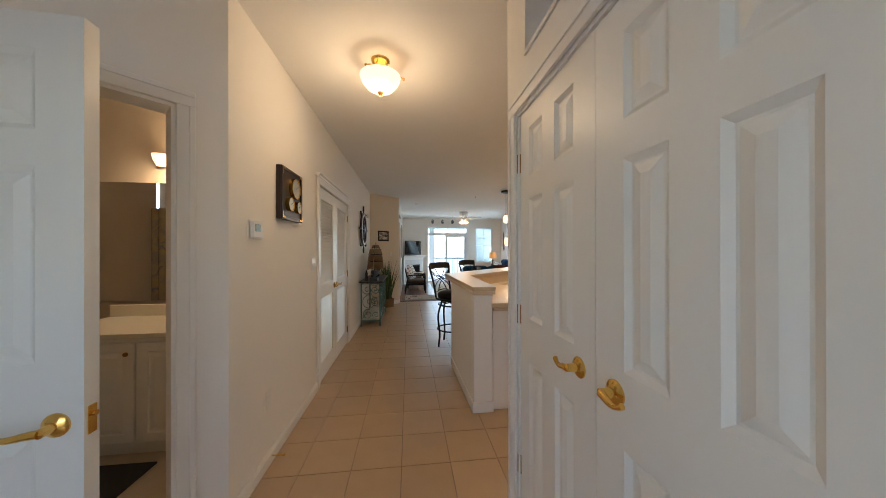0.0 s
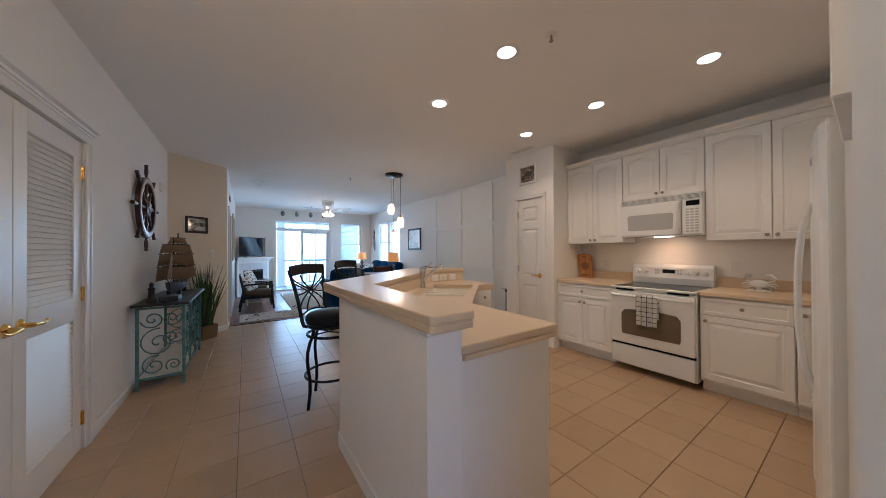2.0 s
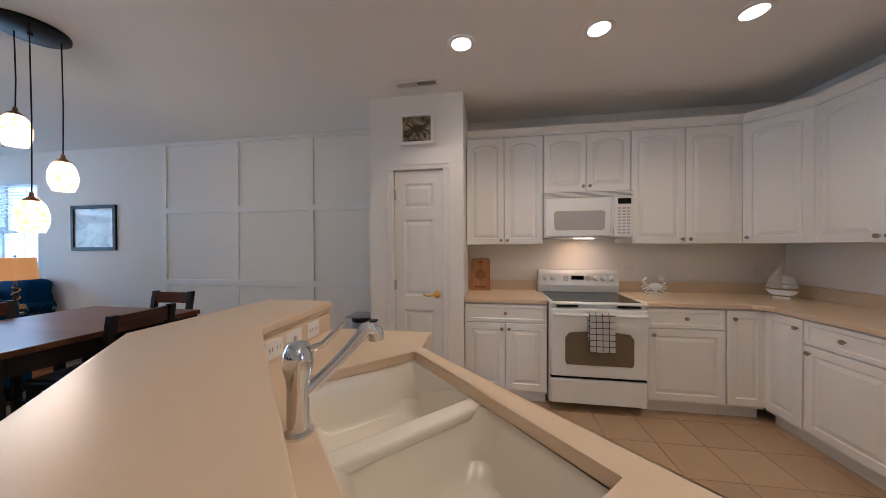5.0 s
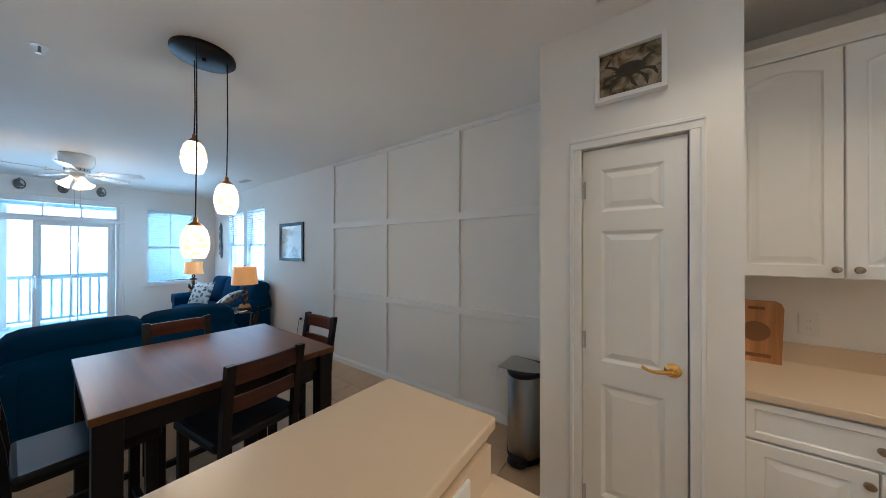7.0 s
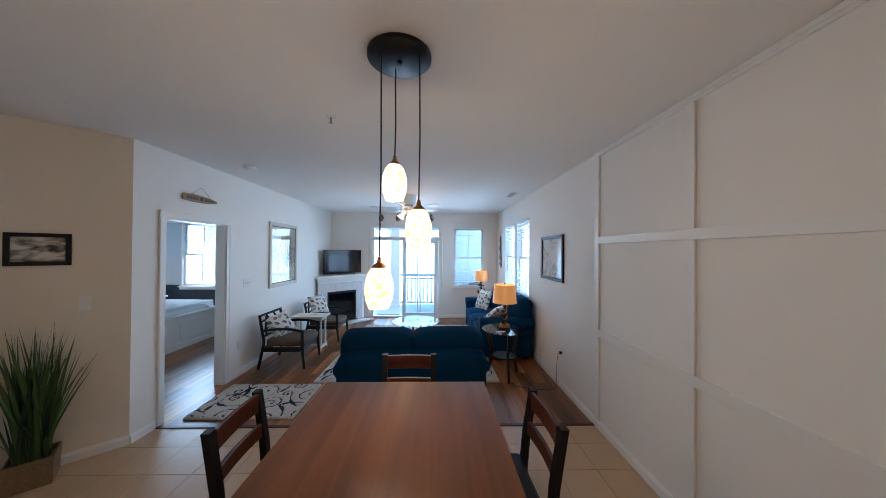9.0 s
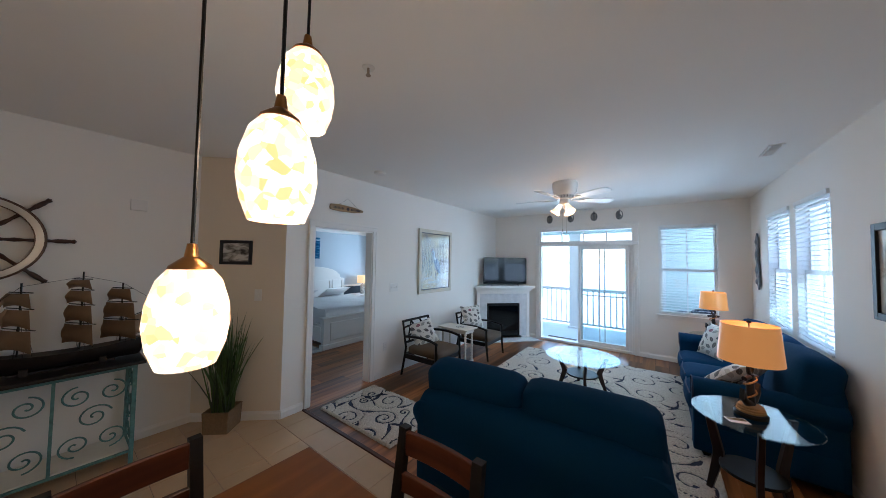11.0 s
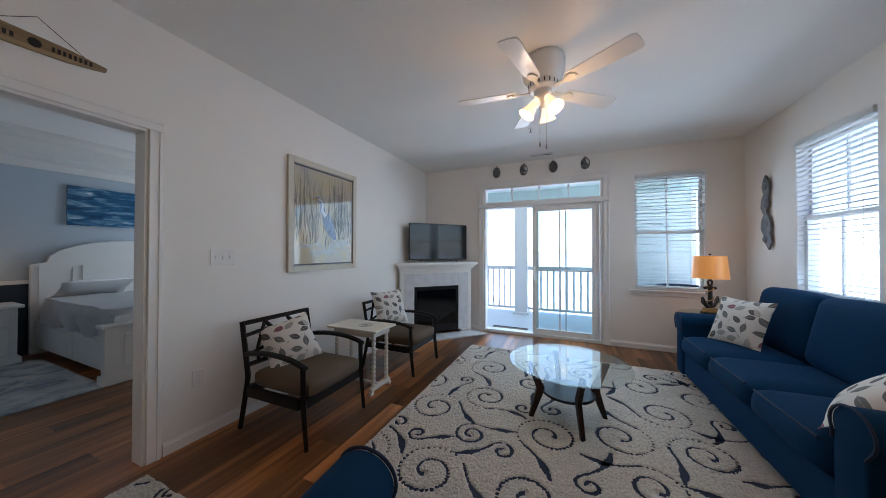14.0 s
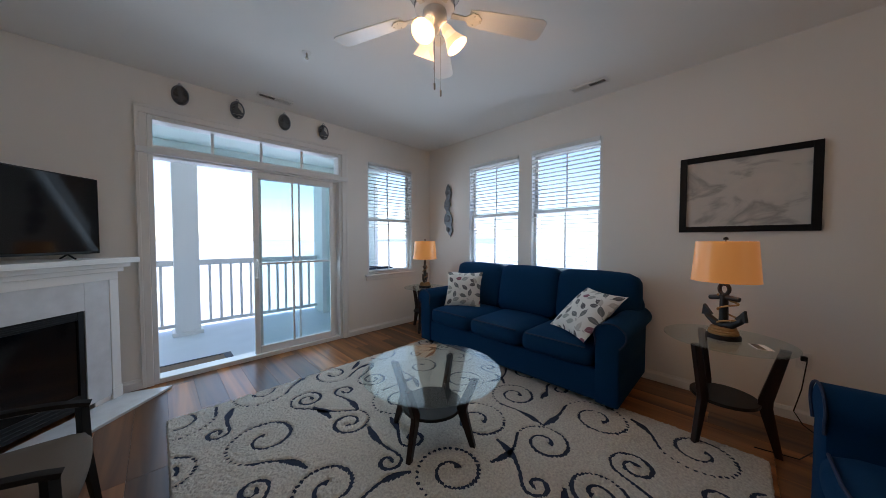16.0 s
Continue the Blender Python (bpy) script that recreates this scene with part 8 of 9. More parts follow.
for x in (0.035, 0.06):
    ribbon(bm, [(x, -0.12), (x - 0.008, -0.20), (x + 0.004, -0.29)], [0.008, 0.006, 0.006], 0.01398)
part("painted_shadow", bm, mat("umber_dab", (0.035, 0.028, 0.026), 0.3, var=0.3, scale=30), hp, "umber painted strokes")
M_DRIFT = mat("pale_driftwood", (0.52, 0.48, 0.44), 0.3, var=0.75, scale=30)
for q in range(9):
    bm = BM()
    x, y, L, a, w = rr_.uniform(-0.33, 0.2), rr_.uniform(-0.42, -0.20), rr_.uniform(0.18, 0.36), rr_.uniform(-0.5, 0.35), rr_.uniform(0.018, 0.04)
    z = 0.0141 + q * 0.00006
    pts = [(x + L * u * math.cos(a) , y + L * u * math.sin(a) + 0.02 * math.sin(u * 5 + q)) for u in (0, 0.25, 0.5, 0.75, 1)]
    pts = [(max(-0.38, min(0.38, px)), max(-0.455, py)) for px, py in pts]
    lo = [bm.verts.new((px, py - w * k, z)) for (px, py), k in zip(pts, (1, 0.9, 0.7, 0.5, 0.1))]
    hi = [bm.verts.new((px, py + w * k, z)) for (px, py), k in zip(pts, (1, 0.9, 0.7, 0.5, 0.1))]
    for u in range(4):
        bm.faces.new((lo[u], lo[u + 1], hi[u + 1], hi[u]))
    part("painted_driftwood", bm, M_DRIFT, hp, "pale painted driftwood stroke")
bm = BM()
box(bm, -0.385, -0.46, 0.0165, 0.385, 0.46, 0.0185)
part("glass_pane", bm, M_GLASS, hp, "picture glass").visible_shadow = False
picture("small_picture", "small black-framed harbour photograph on the tan wall", W_ANG @ pose(0.49, 0, 1.71) @ Matrix(((-1, 0, 0, 0), (0, 0, 1, 0), (0, 1, 0, 0), (0, 0, 0, 1))), 0.315, 0.25, 0.030, M_FRBLK, A_BW)
pc = picture("pantry_picture", "small white box-framed sepia picture above the pantry door", wallframe(W_PAN, 4.553, 2.391), 0.30, 0.264, 0.022, M_TRIM, A_SEPIA, 0.045)
M_CRABP = mat("dark_olive_ink", (0.040, 0.031, 0.018), 0.5, var=0.4, scale=40)
bm = BM()
prism(bm, [(-0.062, 0.012), (-0.03, 0.038), (0.01, 0.045), (0.045, 0.034), (0.072, 0.010), (0.045, -0.018), (0.0, -0.030), (-0.04, -0.016)], 0.018, 0.0188)
part("printed_shell", bm, M_CRABP, pc, "dark printed shell shape")
for sx, sy, ex, ey, tx, ty in ((-0.05, 0.02, -0.10, 0.05, -0.075, 0.085), (0.05, 0.02, 0.095, 0.055, 0.07, 0.09), (-0.045, -0.005, -0.10, -0.015, -0.115, -0.05), (-0.03, -0.015, -0.075, -0.045, -0.08, -0.085),
                               (0.045, -0.005, 0.10, -0.02, 0.115, -0.055), (0.03, -0.015, 0.07, -0.05, 0.075, -0.09), (0.0, -0.02, 0.015, -0.06, 0.035, -0.09)):
    bm = BM()
    ribbon(bm, [(sx, sy), ((sx + ex) / 2, (sy + ey) / 2 + 0.004), (ex, ey), ((tx + ex) / 2, (ty + ey) / 2), (tx, ty)], [0.014, 0.012, 0.017, 0.012, 0.003], 0.0184)
    part("printed_leg", bm, M_CRABP, pc)
picture("entry_picture", "small framed blue and cream picture on the kitchen return wall", frame_at((9.0, 1.815), (0.0, 1.815)) @ pose(9 - 2.48, 0, 1.72) @ Matrix(((-1, 0, 0, 0), (0, 0, 1, 0), (0, 1, 0, 0), (0, 0, 0, 1))), 0.30, 0.42, 0.006, M_TRIM, art("cream_blue_print", [(0.4, (0.10, 0.22, 0.45)), (0.52, (0.6, 0.5, 0.42)), (0.62, (0.75, 0.72, 0.66))], 9), 0.038)

# driftwood sign above the bedroom door
sg = thing("driftwood_sign", "wooden oar-blade sign with burned lettering hung on twine", "sign", m=wallframe(W_LIV, 12 - 8.59, 2.285))
bm = BM()
prism(bm, [(-0.24, -0.032), (-0.10, -0.042), (0.10, -0.035), (0.235, -0.012), (0.24, 0.012), (0.10, 0.034), (-0.10, 0.045), (-0.235, 0.035), (-0.25, 0.0)], 0.004, 0.02)
part("board", bm, wood("driftwood", (0.20, 0.13, 0.06), (0.42, 0.31, 0.17), "X", 0.7, 1.0), sg, bevel=0.003, segs=1)
bm = BM()
tube(bm, [(-0.14, 0.03, 0.008), (0.01, 0.135, 0.006), (0.17, 0.02, 0.008)], 0.0018, 5)
part("twine", bm, M_HULL, sg)
bm = BM()
lathe(bm, [(0.0, 0.02), (0.022, 0.02), (0.022, 0.0212), (0, 0.0212)], 8)
part("emblem", bm, M_HULL, sg, "burned emblem")
for x0, x1 in ((-0.20, -0.05), (0.05, 0.19)):
    n = 8
    for i in range(n):
        bm = BM()
        x = x0 + (x1 - x0) * i / n
        box(bm, x, -0.012, 0.02, x + (x1 - x0) / n * 0.6, 0.012, 0.0208)
        part("lettering_bar", bm, M_HULL, sg)

# four round plaques above the slider
for k, x in enumerate((2.69, 3.115, 3.545, 3.975)):
    t = thing("wall_plaque", "small round pierced metal plaque above the slider", "plaque", "round plaques", m=wallframe(W_NORTH, 10 - x, 2.565))
    bm = BM()
    tube(bm, [(0.055 * math.cos(a * math.pi / 14), 0.080 * math.sin(a * math.pi / 14), 0.012) for a in range(28)], 0.007, 6, close=True)
    tube(bm, [(0.010 * math.cos(a * math.pi / 6), 0.094 + 0.010 * math.sin(a * math.pi / 6), 0.010) for a in range(12)], 0.003, 5, close=True)
    part("rim", bm, M_PEWTER, t, smooth=True)
    bm = BM()
    for q in range(9):
        zz = -0.064 + q * 0.016
        hw = 0.054 * math.sqrt(max(0.05, 1 - (zz / 0.080) ** 2))
        if k % 2 == 0:
            box(bm, -hw, zz - 0.0055, 0.006, hw, zz + 0.0055, 0.010)
        else:
            box(bm, -hw, zz - 0.0055, 0.006, hw * (0.1 + 0.1 * (q % 3)), zz + 0.0055, 0.010)
    part("grille", bm, M_BLACK, t, "dark pierced grille")
    bm = BM()
    if k % 2 == 0:
        prism(bm, [(-0.02, -0.06), (0.02, -0.06), (0.012, 0.05), (0.0, 0.085), (-0.012, 0.05)], 0.006, 0.014)
    else:
        prism(bm, [(-0.04, -0.03), (0.04, -0.03), (0.03, 0.0), (0.006, 0.02), (0.0, 0.085), (-0.03, 0.0)], 0.006, 0.014)
    box(bm, -0.055, -0.035, 0.008, 0.055, -0.015, 0.012)
    box(bm, -0.045, -0.062, 0.008, 0.045, -0.045, 0.012)
    part("motif", bm, M_PEWTER, t)

# driftwood-coloured metal wall piece
wp = BM()
pts = [(0.0, 0.40), (0.05, 0.33), (0.06, 0.24), (0.03, 0.16), (0.05, 0.08), (0.01, 0.02), (0.06, -0.06), (0.09, -0.14), (0.07, -0.22), (0.10, -0.30), (0.05, -0.39), (0.0, -0.33), (-0.03, -0.24), (-0.08, -0.17), (-0.07, -0.08), (-0.03, -0.02), (-0.08, 0.06), (-0.07, 0.14), (-0.03, 0.20), (-0.06, 0.28), (-0.03, 0.36)]
prism(wp, pts, 0.012, 0.03)
for cy, r in ((0.28, 0.04), (0.10, 0.05), (-0.12, 0.055), (-0.28, 0.04)):
    lathe(wp, [(r, 0.03), (r * 0.7, 0.042), (0, 0.046)], 16, pose(0.0, cy, 0))
box(wp, -0.012, -0.2, 0.0, 0.012, 0.2, 0.012)
solid("metal_wall_art", wp, M_PEWTER, "tall grey cut-metal wall piece in the corner", "wall art", m=wallframe(W_EAST, 12.30, 1.71))

# ---- ceiling fittings ----
for cx, cy in ((3.183, 3.22), (3.183, 4.08), (4.46, 3.265), (4.46, 4.11), (4.46, 2.44)):
    t = thing("recessed_light", "lit recessed ceiling light with white trim", "ceiling light", "recessed lights", m=pose(cx, cy, H))
    bm = BM()
    lathe(bm, [(0.062, -0.0005), (0.062, -0.006), (0.09, -0.004), (0.092, -0.0005)], 32, cap=False)
    part("trim_ring", bm, M_TRIM, t, smooth=True)
    bm = BM()
    lathe(bm, [(0, -0.0015), (0.062, -0.0015), (0.060, -0.0035), (0, -0.006)], 32)
    part("lens", bm, M_CANB, t, "glowing bulb lens", smooth=True)


def vent(m, w, d, label, n=16):
    t = thing("air_vent", label, "vent", "air vents", m=m)
    bm = BM()
    for a, b, c, e in ((-w / 2, w / 2, -d / 2, -d / 2 + 0.018), (-w / 2, w / 2, d / 2 - 0.018, d / 2), (-w / 2, -w / 2 + 0.018, -d / 2 + 0.018, d / 2 - 0.018), (w / 2 - 0.018, w / 2, -d / 2 + 0.018, d / 2 - 0.018), (-0.006, 0.006, -d / 2 + 0.018, d / 2 - 0.018)):
        box(bm, a, c, -0.010, b, e, -0.001)
    part("frame", bm, M_TRIM, t)
    bm = BM()
    box(bm, -w / 2 + 0.01, -d / 2 + 0.01, -0.002, w / 2 - 0.01, d / 2 - 0.01, -0.001)
    part("backing", bm, M_DARKIN, t)
    sl_ = BM()
    box(sl_, -0.001, -d / 2 + 0.018, -0.006, 0.001, d / 2 - 0.018, 0.006)
    me = finish("slat", sl_, M_TRIM)
    for i in range(n):
        ob = new("slat", me)
        ob.parent = t
        ob.matrix_basis = pose(-w / 2 + 0.024 + (w - 0.048) * i / (n - 1), 0, -0.008, 0, 35 if i < n / 2 else -35, 0)
    return t


vent(pose(4.86, 4.515, H, 0, 0, 90), 0.36, 0.10, "white slatted ceiling vent in front of the pantry", 26)
vent(pose(3.40, 12.52, H, 0, 0, 0), 0.32, 0.10, "white slatted ceiling vent above the slider", 22)
vent(pose(5.39, 10.20, H, 0, 0, 90), 0.32, 0.10, "white slatted ceiling vent by the side windows", 22)
vent(W_CLO @ pose(1.27, 0.0, 2.40) @ pose(0, 0, 0, 90, 0, 0), 0.55, 0.30, "white return air grille above the closet doors", 30)
sd = BM()
lathe(sd, [(0, -0.036), (0.04, -0.036), (0.06, -0.028), (0.066, -0.012), (0.066, -0.001), (0, -0.001)], 28)
solid("smoke_detector", sd, M_PLASTIC, "round white smoke detector on the ceiling", "smoke detector", smooth=True, m=pose(1.91, 8.68, H))
for x, y in ((3.30, 2.94), (3.32, 7.37), (3.36, 11.54)):
    t = thing("sprinkler", "small ceiling fire sprinkler head", "sprinkler", "sprinkler heads", m=pose(x, y, H))
    bm = BM()
    lathe(bm, [(0, -0.004), (0.032, -0.004), (0.034, -0.001), (0, -0.001)], 20)
    part("escutcheon", bm, M_PLASTIC, t, smooth=True)
    bm = BM()
    lathe(bm, [(0.006, -0.004), (0.007, -0.03), (0.004, -0.04), (0.014, -0.042), (0.014, -0.045), (0, -0.045)], 12)
    part("head", bm, M_NICKEL, t, smooth=True)
# hall ceiling lamp
hl = thing("hall_ceiling_lamp", "brass semi-flush ceiling lamp with alabaster bowl", "ceiling lamp", m=pose(1.47, 2.36, H))
bm = BM()
lathe(bm, [(0, -0.03), (0.03, -0.03), (0.055, -0.02), (0.065, -0.008), (0.065, -0.001), (0, -0.001)], 28)
part("canopy", bm, M_BRASS, hl, "polished brass canopy", smooth=True)
bm = BM()
lathe(bm, [(0, -0.225), (0.05, -0.215), (0.09, -0.195), (0.125, -0.155), (0.140, -0.115), (0.136, -0.112), (0.120, -0.15), (0.085, -0.188), (0.045, -0.207), (0, -0.215)], 36)
part("bowl", bm, M_BOWL, hl, "glowing alabaster bowl", smooth=True)
for a in (0, 120, 240):
    bm = BM()
    c, s = math.cos(radians(a)), math.sin(radians(a))
    tube(bm, [(0.035 * c, 0.035 * s, -0.025), (0.07 * c, 0.07 * s, -0.07), (0.13 * c, 0.13 * s, -0.10), (0.155 * c, 0.155 * s, -0.118)], 0.0045, 8)
    part("arm", bm, M_BRASS, hl, smooth=True)
    bm = BM()
    bmesh.ops.create_uvsphere(bm, u_segments=10, v_segments=8, radius=0.010, matrix=pose(0.16 * c, 0.16 * s, -0.12))
    part("finial", bm, M_BRASS, hl, smooth=True)
bm = BM()
lathe(bm, [(0, -0.252), (0.008, -0.248), (0.012, -0.238), (0.022, -0.228), (0.020, -0.222), (0, -0.220)], 16)
part("bottom_finial", bm, M_ABRASS, hl, smooth=True)

# ---- kitchen objects ----
bm = BM()
prism(bm, [(-0.10, 0), (0.10, 0), (0.10, 0.30), (0.09, 0.325), (0.07, 0.335), (-0.07, 0.335), (-0.09, 0.325), (-0.10, 0.30)], 0, 0.018)
cb = solid("cutting_board", bm, M_BOARD, "engraved maple cutting board leaning on the worktop wall", "cutting board", bevel=0.003, m=pose(5.60, 4.02, 0.914, 90, 0, -90) @ pose(0, 0, 0, 8, 0, 0))
bm = BM()
lathe(bm, [(0, 0), (0.055, 0), (0.055, 0.0008), (0, 0.0008)], 20, pose(0, 0.17, 0.018))
M_BURNT = mat("burnt_wood", (0.20, 0.09, 0.03), 0.6)
part("engraving", bm, M_BURNT, cb, "burned engraving")
for b6 in ((-0.06, 0.03, 0.018, 0.06, 0.05, 0.0188), (-0.03, 0.29, 0.018, 0.03, 0.305, 0.0188)):
    bm = BM()
    box(bm, *b6)
    part("engraving", bm, M_BURNT, cb, "burned engraving")
bm = BM()
prism(bm, [(-0.055 + 0.055 * (1 - math.cos(q * math.pi / 8)), 0.062 + 0.036 * math.sin(q * math.pi / 8)) for q in range(9)] + [(0.055 * math.cos(q * math.pi / 8), 0.062 - 0.030 * math.sin(q * math.pi / 8)) for q in range(1, 8)], -0.012, 0.012)
for sx in (-1, 1):
    for pts, rr_ in (([(0.045, 0.075, 0), (0.082, 0.085, 0), (0.092, 0.112, 0), (0.066, 0.138, 0), (0.038, 0.142, 0)], [0.008, 0.007, 0.010, 0.013, 0.004]),
                     ([(0.07, 0.128, 0), (0.062, 0.120, 0), (0.040, 0.124, 0)], [0.008, 0.008, 0.003]),
                     ([(0.05, 0.062, 0), (0.092, 0.066, 0), (0.110, 0.046, 0)], [0.007, 0.006, 0.003]),
                     ([(0.048, 0.050, 0), (0.086, 0.044, 0), (0.100, 0.020, 0)], [0.007, 0.006, 0.003]),
                     ([(0.040, 0.040, 0), (0.066, 0.026, 0), (0.076, 0.004, 0)], [0.007, 0.006, 0.004])):
        tube(bm, [(sx * a, b, c) for a, b, c in pts], rr_, 8)
box(bm, -0.075, 0.0, -0.022, 0.075, 0.010, 0.022)
box(bm, -0.016, 0.008, -0.010, 0.016, 0.04, 0.010)
solid("napkin_holder", bm, M_APPL, "white crab-shaped napkin holder on the worktop", "napkin holder", bevel=0.002, smooth=True, m=pose(5.60, 2.37, 0.913, 90, 0, -90) @ Matrix.Diagonal((1.08, 1.05, 1.8, 1)))
M_SILVER = mat("polished_silver", (0.90, 0.90, 0.89), 0.38, metal=0.85, var=0.05, scale=30)
ss = thing("metal_sailboat", "silver metal sailboat sculpture on the worktop", "sculpture", m=pose(5.44, 1.46, 0.913, 0, 0, 42) @ Matrix.Diagonal((0.74, 0.74, 0.98, 1)))
bm = BM()
box(bm, -0.07, -0.03, 0, 0.07, 0.03, 0.02)
part("plinth", bm, M_APPL, ss)
bm = BM()
prism(bm, [(-0.13, 0.07), (0.13, 0.075), (0.09, 0.04), (0.05, 0.028), (-0.05, 0.028), (-0.10, 0.04)], -0.018, 0.018, Matrix(((1, 0, 0, 0), (0, 0, -1, 0), (0, 1, 0, 0), (0, 0, 0, 1))))
part("hull", bm, M_SILVER, ss, bevel=0.004)
for tri, bow in (([(0.005, 0.085), (0.13, 0.09), (0.10, 0.18), (0.005, 0.30)], 0.03), ([(-0.005, 0.085), (-0.13, 0.10), (-0.09, 0.19), (-0.005, 0.21)], 0.02)):
    bm = BM()
    n = 8
    g = []
    for i in range(n + 1):
        u = i / n
        for j in range(n + 1):
            v = j / n
            a = Vector(tri[0]).lerp(Vector(tri[1]), u)
            b = Vector(tri[3]).lerp(Vector(tri[2]), u)
            p = a.lerp(b, v)
            g.append(bm.verts.new((p.x, bow * math.sin(math.pi * u) * math.sin(math.pi * (0.2 + 0.6 * v)) + 0.004 * math.sin(v * 20), p.y)))
    for i in range(n):
        for j in range(n):
            q = i * (n + 1) + j
            bm.faces.new((g[q], g[q + 1], g[q + n + 2], g[q + n + 1]))
    bmesh.ops.solidify(bm, geom=bm.faces[:], thickness=0.002)
    part("sail", bm, M_SILVER, ss, "rippled silver sail", smooth=True)
bm = BM()
cyl(bm, (0, 0, 0.07), (0, 0, 0.32), 0.003, 6)
cyl(bm, (0, 0, 0.018), (0, 0, 0.04), 0.006, 6)
part("mast", bm, M_SILVER, ss)

# ---- trash can ----
tr = thing("trash_can", "brushed steel semi-round step trash can with black-rimmed lid", "trash can", m=pose(5.46, 5.235, 0))
def dshape(w, d, n=14):
    return [(-w / 2, -d / 2), (w / 2, -d / 2)] + [(w / 2 * math.cos(math.pi * i / n), -d / 2 + 0.06 + (d - 0.06) * math.sin(math.pi * i / n)) for i in range(n + 1)]
DM = pose(0, 0, 0, 0, 0, 90)
bm = BM()
prism(bm, dshape(0.29, 0.33), 0.035, 0.60)
part("body", bm, M_STEEL, tr, bevel=0.004, smooth=True, m=DM)
bm = BM()
prism(bm, dshape(0.304, 0.344), 0.60, 0.640)
lid_ = part("lid", bm, M_BLACK, tr, "black lid", bevel=0.010, smooth=True, m=DM)
bm = BM()
prism(bm, dshape(0.276, 0.316), 0.640, 0.648)
part("lid_plate", bm, M_STEEL, lid_, "brushed steel plate set in the lid", bevel=0.003, smooth=True, m=DM)
bm = BM()
prism(bm, dshape(0.296, 0.336), 0.0, 0.035)
part("base", bm, M_BLACK, tr, m=DM)
bm = BM()
lathe(bm, [(0.0, 0), (0.075, 0), (0.06, 0.035), (0.0, 0.05)], 20, DM @ pose(0, 0.150, 0.02))
part("pedal", bm, M_BLACK, tr, "black pedal housing", smooth=True)

# lamp cord
bm = BM()
tube(bm, [(5.675, 8.86, 0.45), (5.645, 8.85, 0.44), (5.63, 8.87, 0.25), (5.645, 8.90, 0.08), (5.62, 8.86, 0.012), (5.50, 8.80, 0.008), (5.30, 8.84, 0.008), (5.12, 8.92, 0.008), (5.08, 9.10, 0.008)], 0.0035, 6)
box(bm, 5.665, 8.845, 0.435, 5.692, 8.875, 0.465)
solid("lamp_cord", bm, M_BLACK, "black lamp cord running from the outlet to the end table", "cord")
bm = BM()
box(bm, -0.055, -0.035, 0, 0.055, 0.035, 0.004)
cd_ = solid("card", bm, M_WHITEWOOD, "small printed card on the end table", "card", m=pose(4.97, 9.09, 0.651, 0, 0, 20))
bm = BM()
box(bm, -0.05, -0.005, 0.004, 0.05, 0.03, 0.0046)
part("photo_area", bm, A_SEPIA, cd_)
# door stop by the hall wall
for x, y, a in ((0.78, 2.30, 0), (2.175, 1.775, 180)):
    bm = BM()
    cyl(bm, (0, 0, 0.045), (0.07, 0, 0.045), 0.004, 8)
    lathe(bm, [(0.008, 0), (0.008, 0.012), (0, 0.014)], 10, pose(0.068, 0, 0.045, 0, 90, 0))
    solid("door_stop", bm, M_BRASS, "small brass door stop on the baseboard", "door stop", m=pose(x, y, 0, 0, 0, a))

# ---- bathroom ----
bm = BM()
box(bm, -2.18, 0.80, -0.004, 0.63, 3.03, 0.002)
solid("floor_bath", bm, M_BATHFL, "beige bathroom floor", "floor", kind="structure")
vn = thing("bath_vanity", "white bathroom vanity with cream top", "vanity", m=pose(-0.75, 2.44, 0))
bm = BM()
box(bm, 0, 0, 0.09, 0.95, 0.55, 0.80)
box(bm, 0, 0.06, 0, 0.95, 0.55, 0.09)
part("body", bm, M_CAB, vn)
for x in (0.02, 0.335, 0.65):
    bm = BM()
    raised_panel(bm, x, 0.12, x + 0.29, 0.77, -0.001)
    f = part("door", bm, M_CAB, vn)
    bm = BM()
    bmesh.ops.create_uvsphere(bm, u_segments=10, v_segments=8, radius=0.014, matrix=pose(x + 0.25, -0.028, 0.70))
    part("knob", bm, M_ABRASS, f, smooth=True)
bm = BM()
box(bm, -0.01, -0.03, 0.80, 0.96, 0.55, 0.835)
box(bm, -0.01, 0.53, 0.835, 0.96, 0.55, 0.93)
part("top", bm, M_SINK, vn, "cream vanity top", bevel=0.005)
bm = BM()
tube(bm, [(0.62, 0.46, 0.835), (0.62, 0.46, 0.90), (0.62, 0.40, 0.915), (0.62, 0.36, 0.895)], 0.011, 10)
part("faucet", bm, M_CHROME, vn, "chrome faucet", smooth=True)
bm = BM()
box(bm, -0.95, 3.036, 0.95, 0.22, 3.046, 1.95)
solid("bath_mirror", bm, M_MIRROR, "large frameless bathroom mirror", "mirror")
bl_ = thing("bath_wall_light", "lit frosted bathroom wall light", "wall light", m=pose(-0.25, 2.97, 2.10))
bm = BM()
box(bm, -0.20, 0.045, -0.03, 0.20, 0.075, 0.03)
part("backplate", bm, M_NICKEL, bl_)
for x in (-0.13, 0.13):
    bm = BM()
    lathe(bm, [(0.03, 0), (0.05, 0.04), (0.06, 0.09), (0.055, 0.09), (0.028, 0.004)], 20, pose(x, 0.0, -0.02), cap=False)
    part("shade", bm, M_FANSH, bl_, smooth=True)
bm = BM()
box(bm, -0.85, 1.75, 0.002, 0.05, 2.38, 0.016)
solid("bath_mat", bm, mat("dark_bath_mat", (0.03, 0.035, 0.04), 0.95, var=0.3, scale=80, bump=0.5), "dark bath mat in front of the vanity", "bath mat", bevel=0.005)
bm = BM()
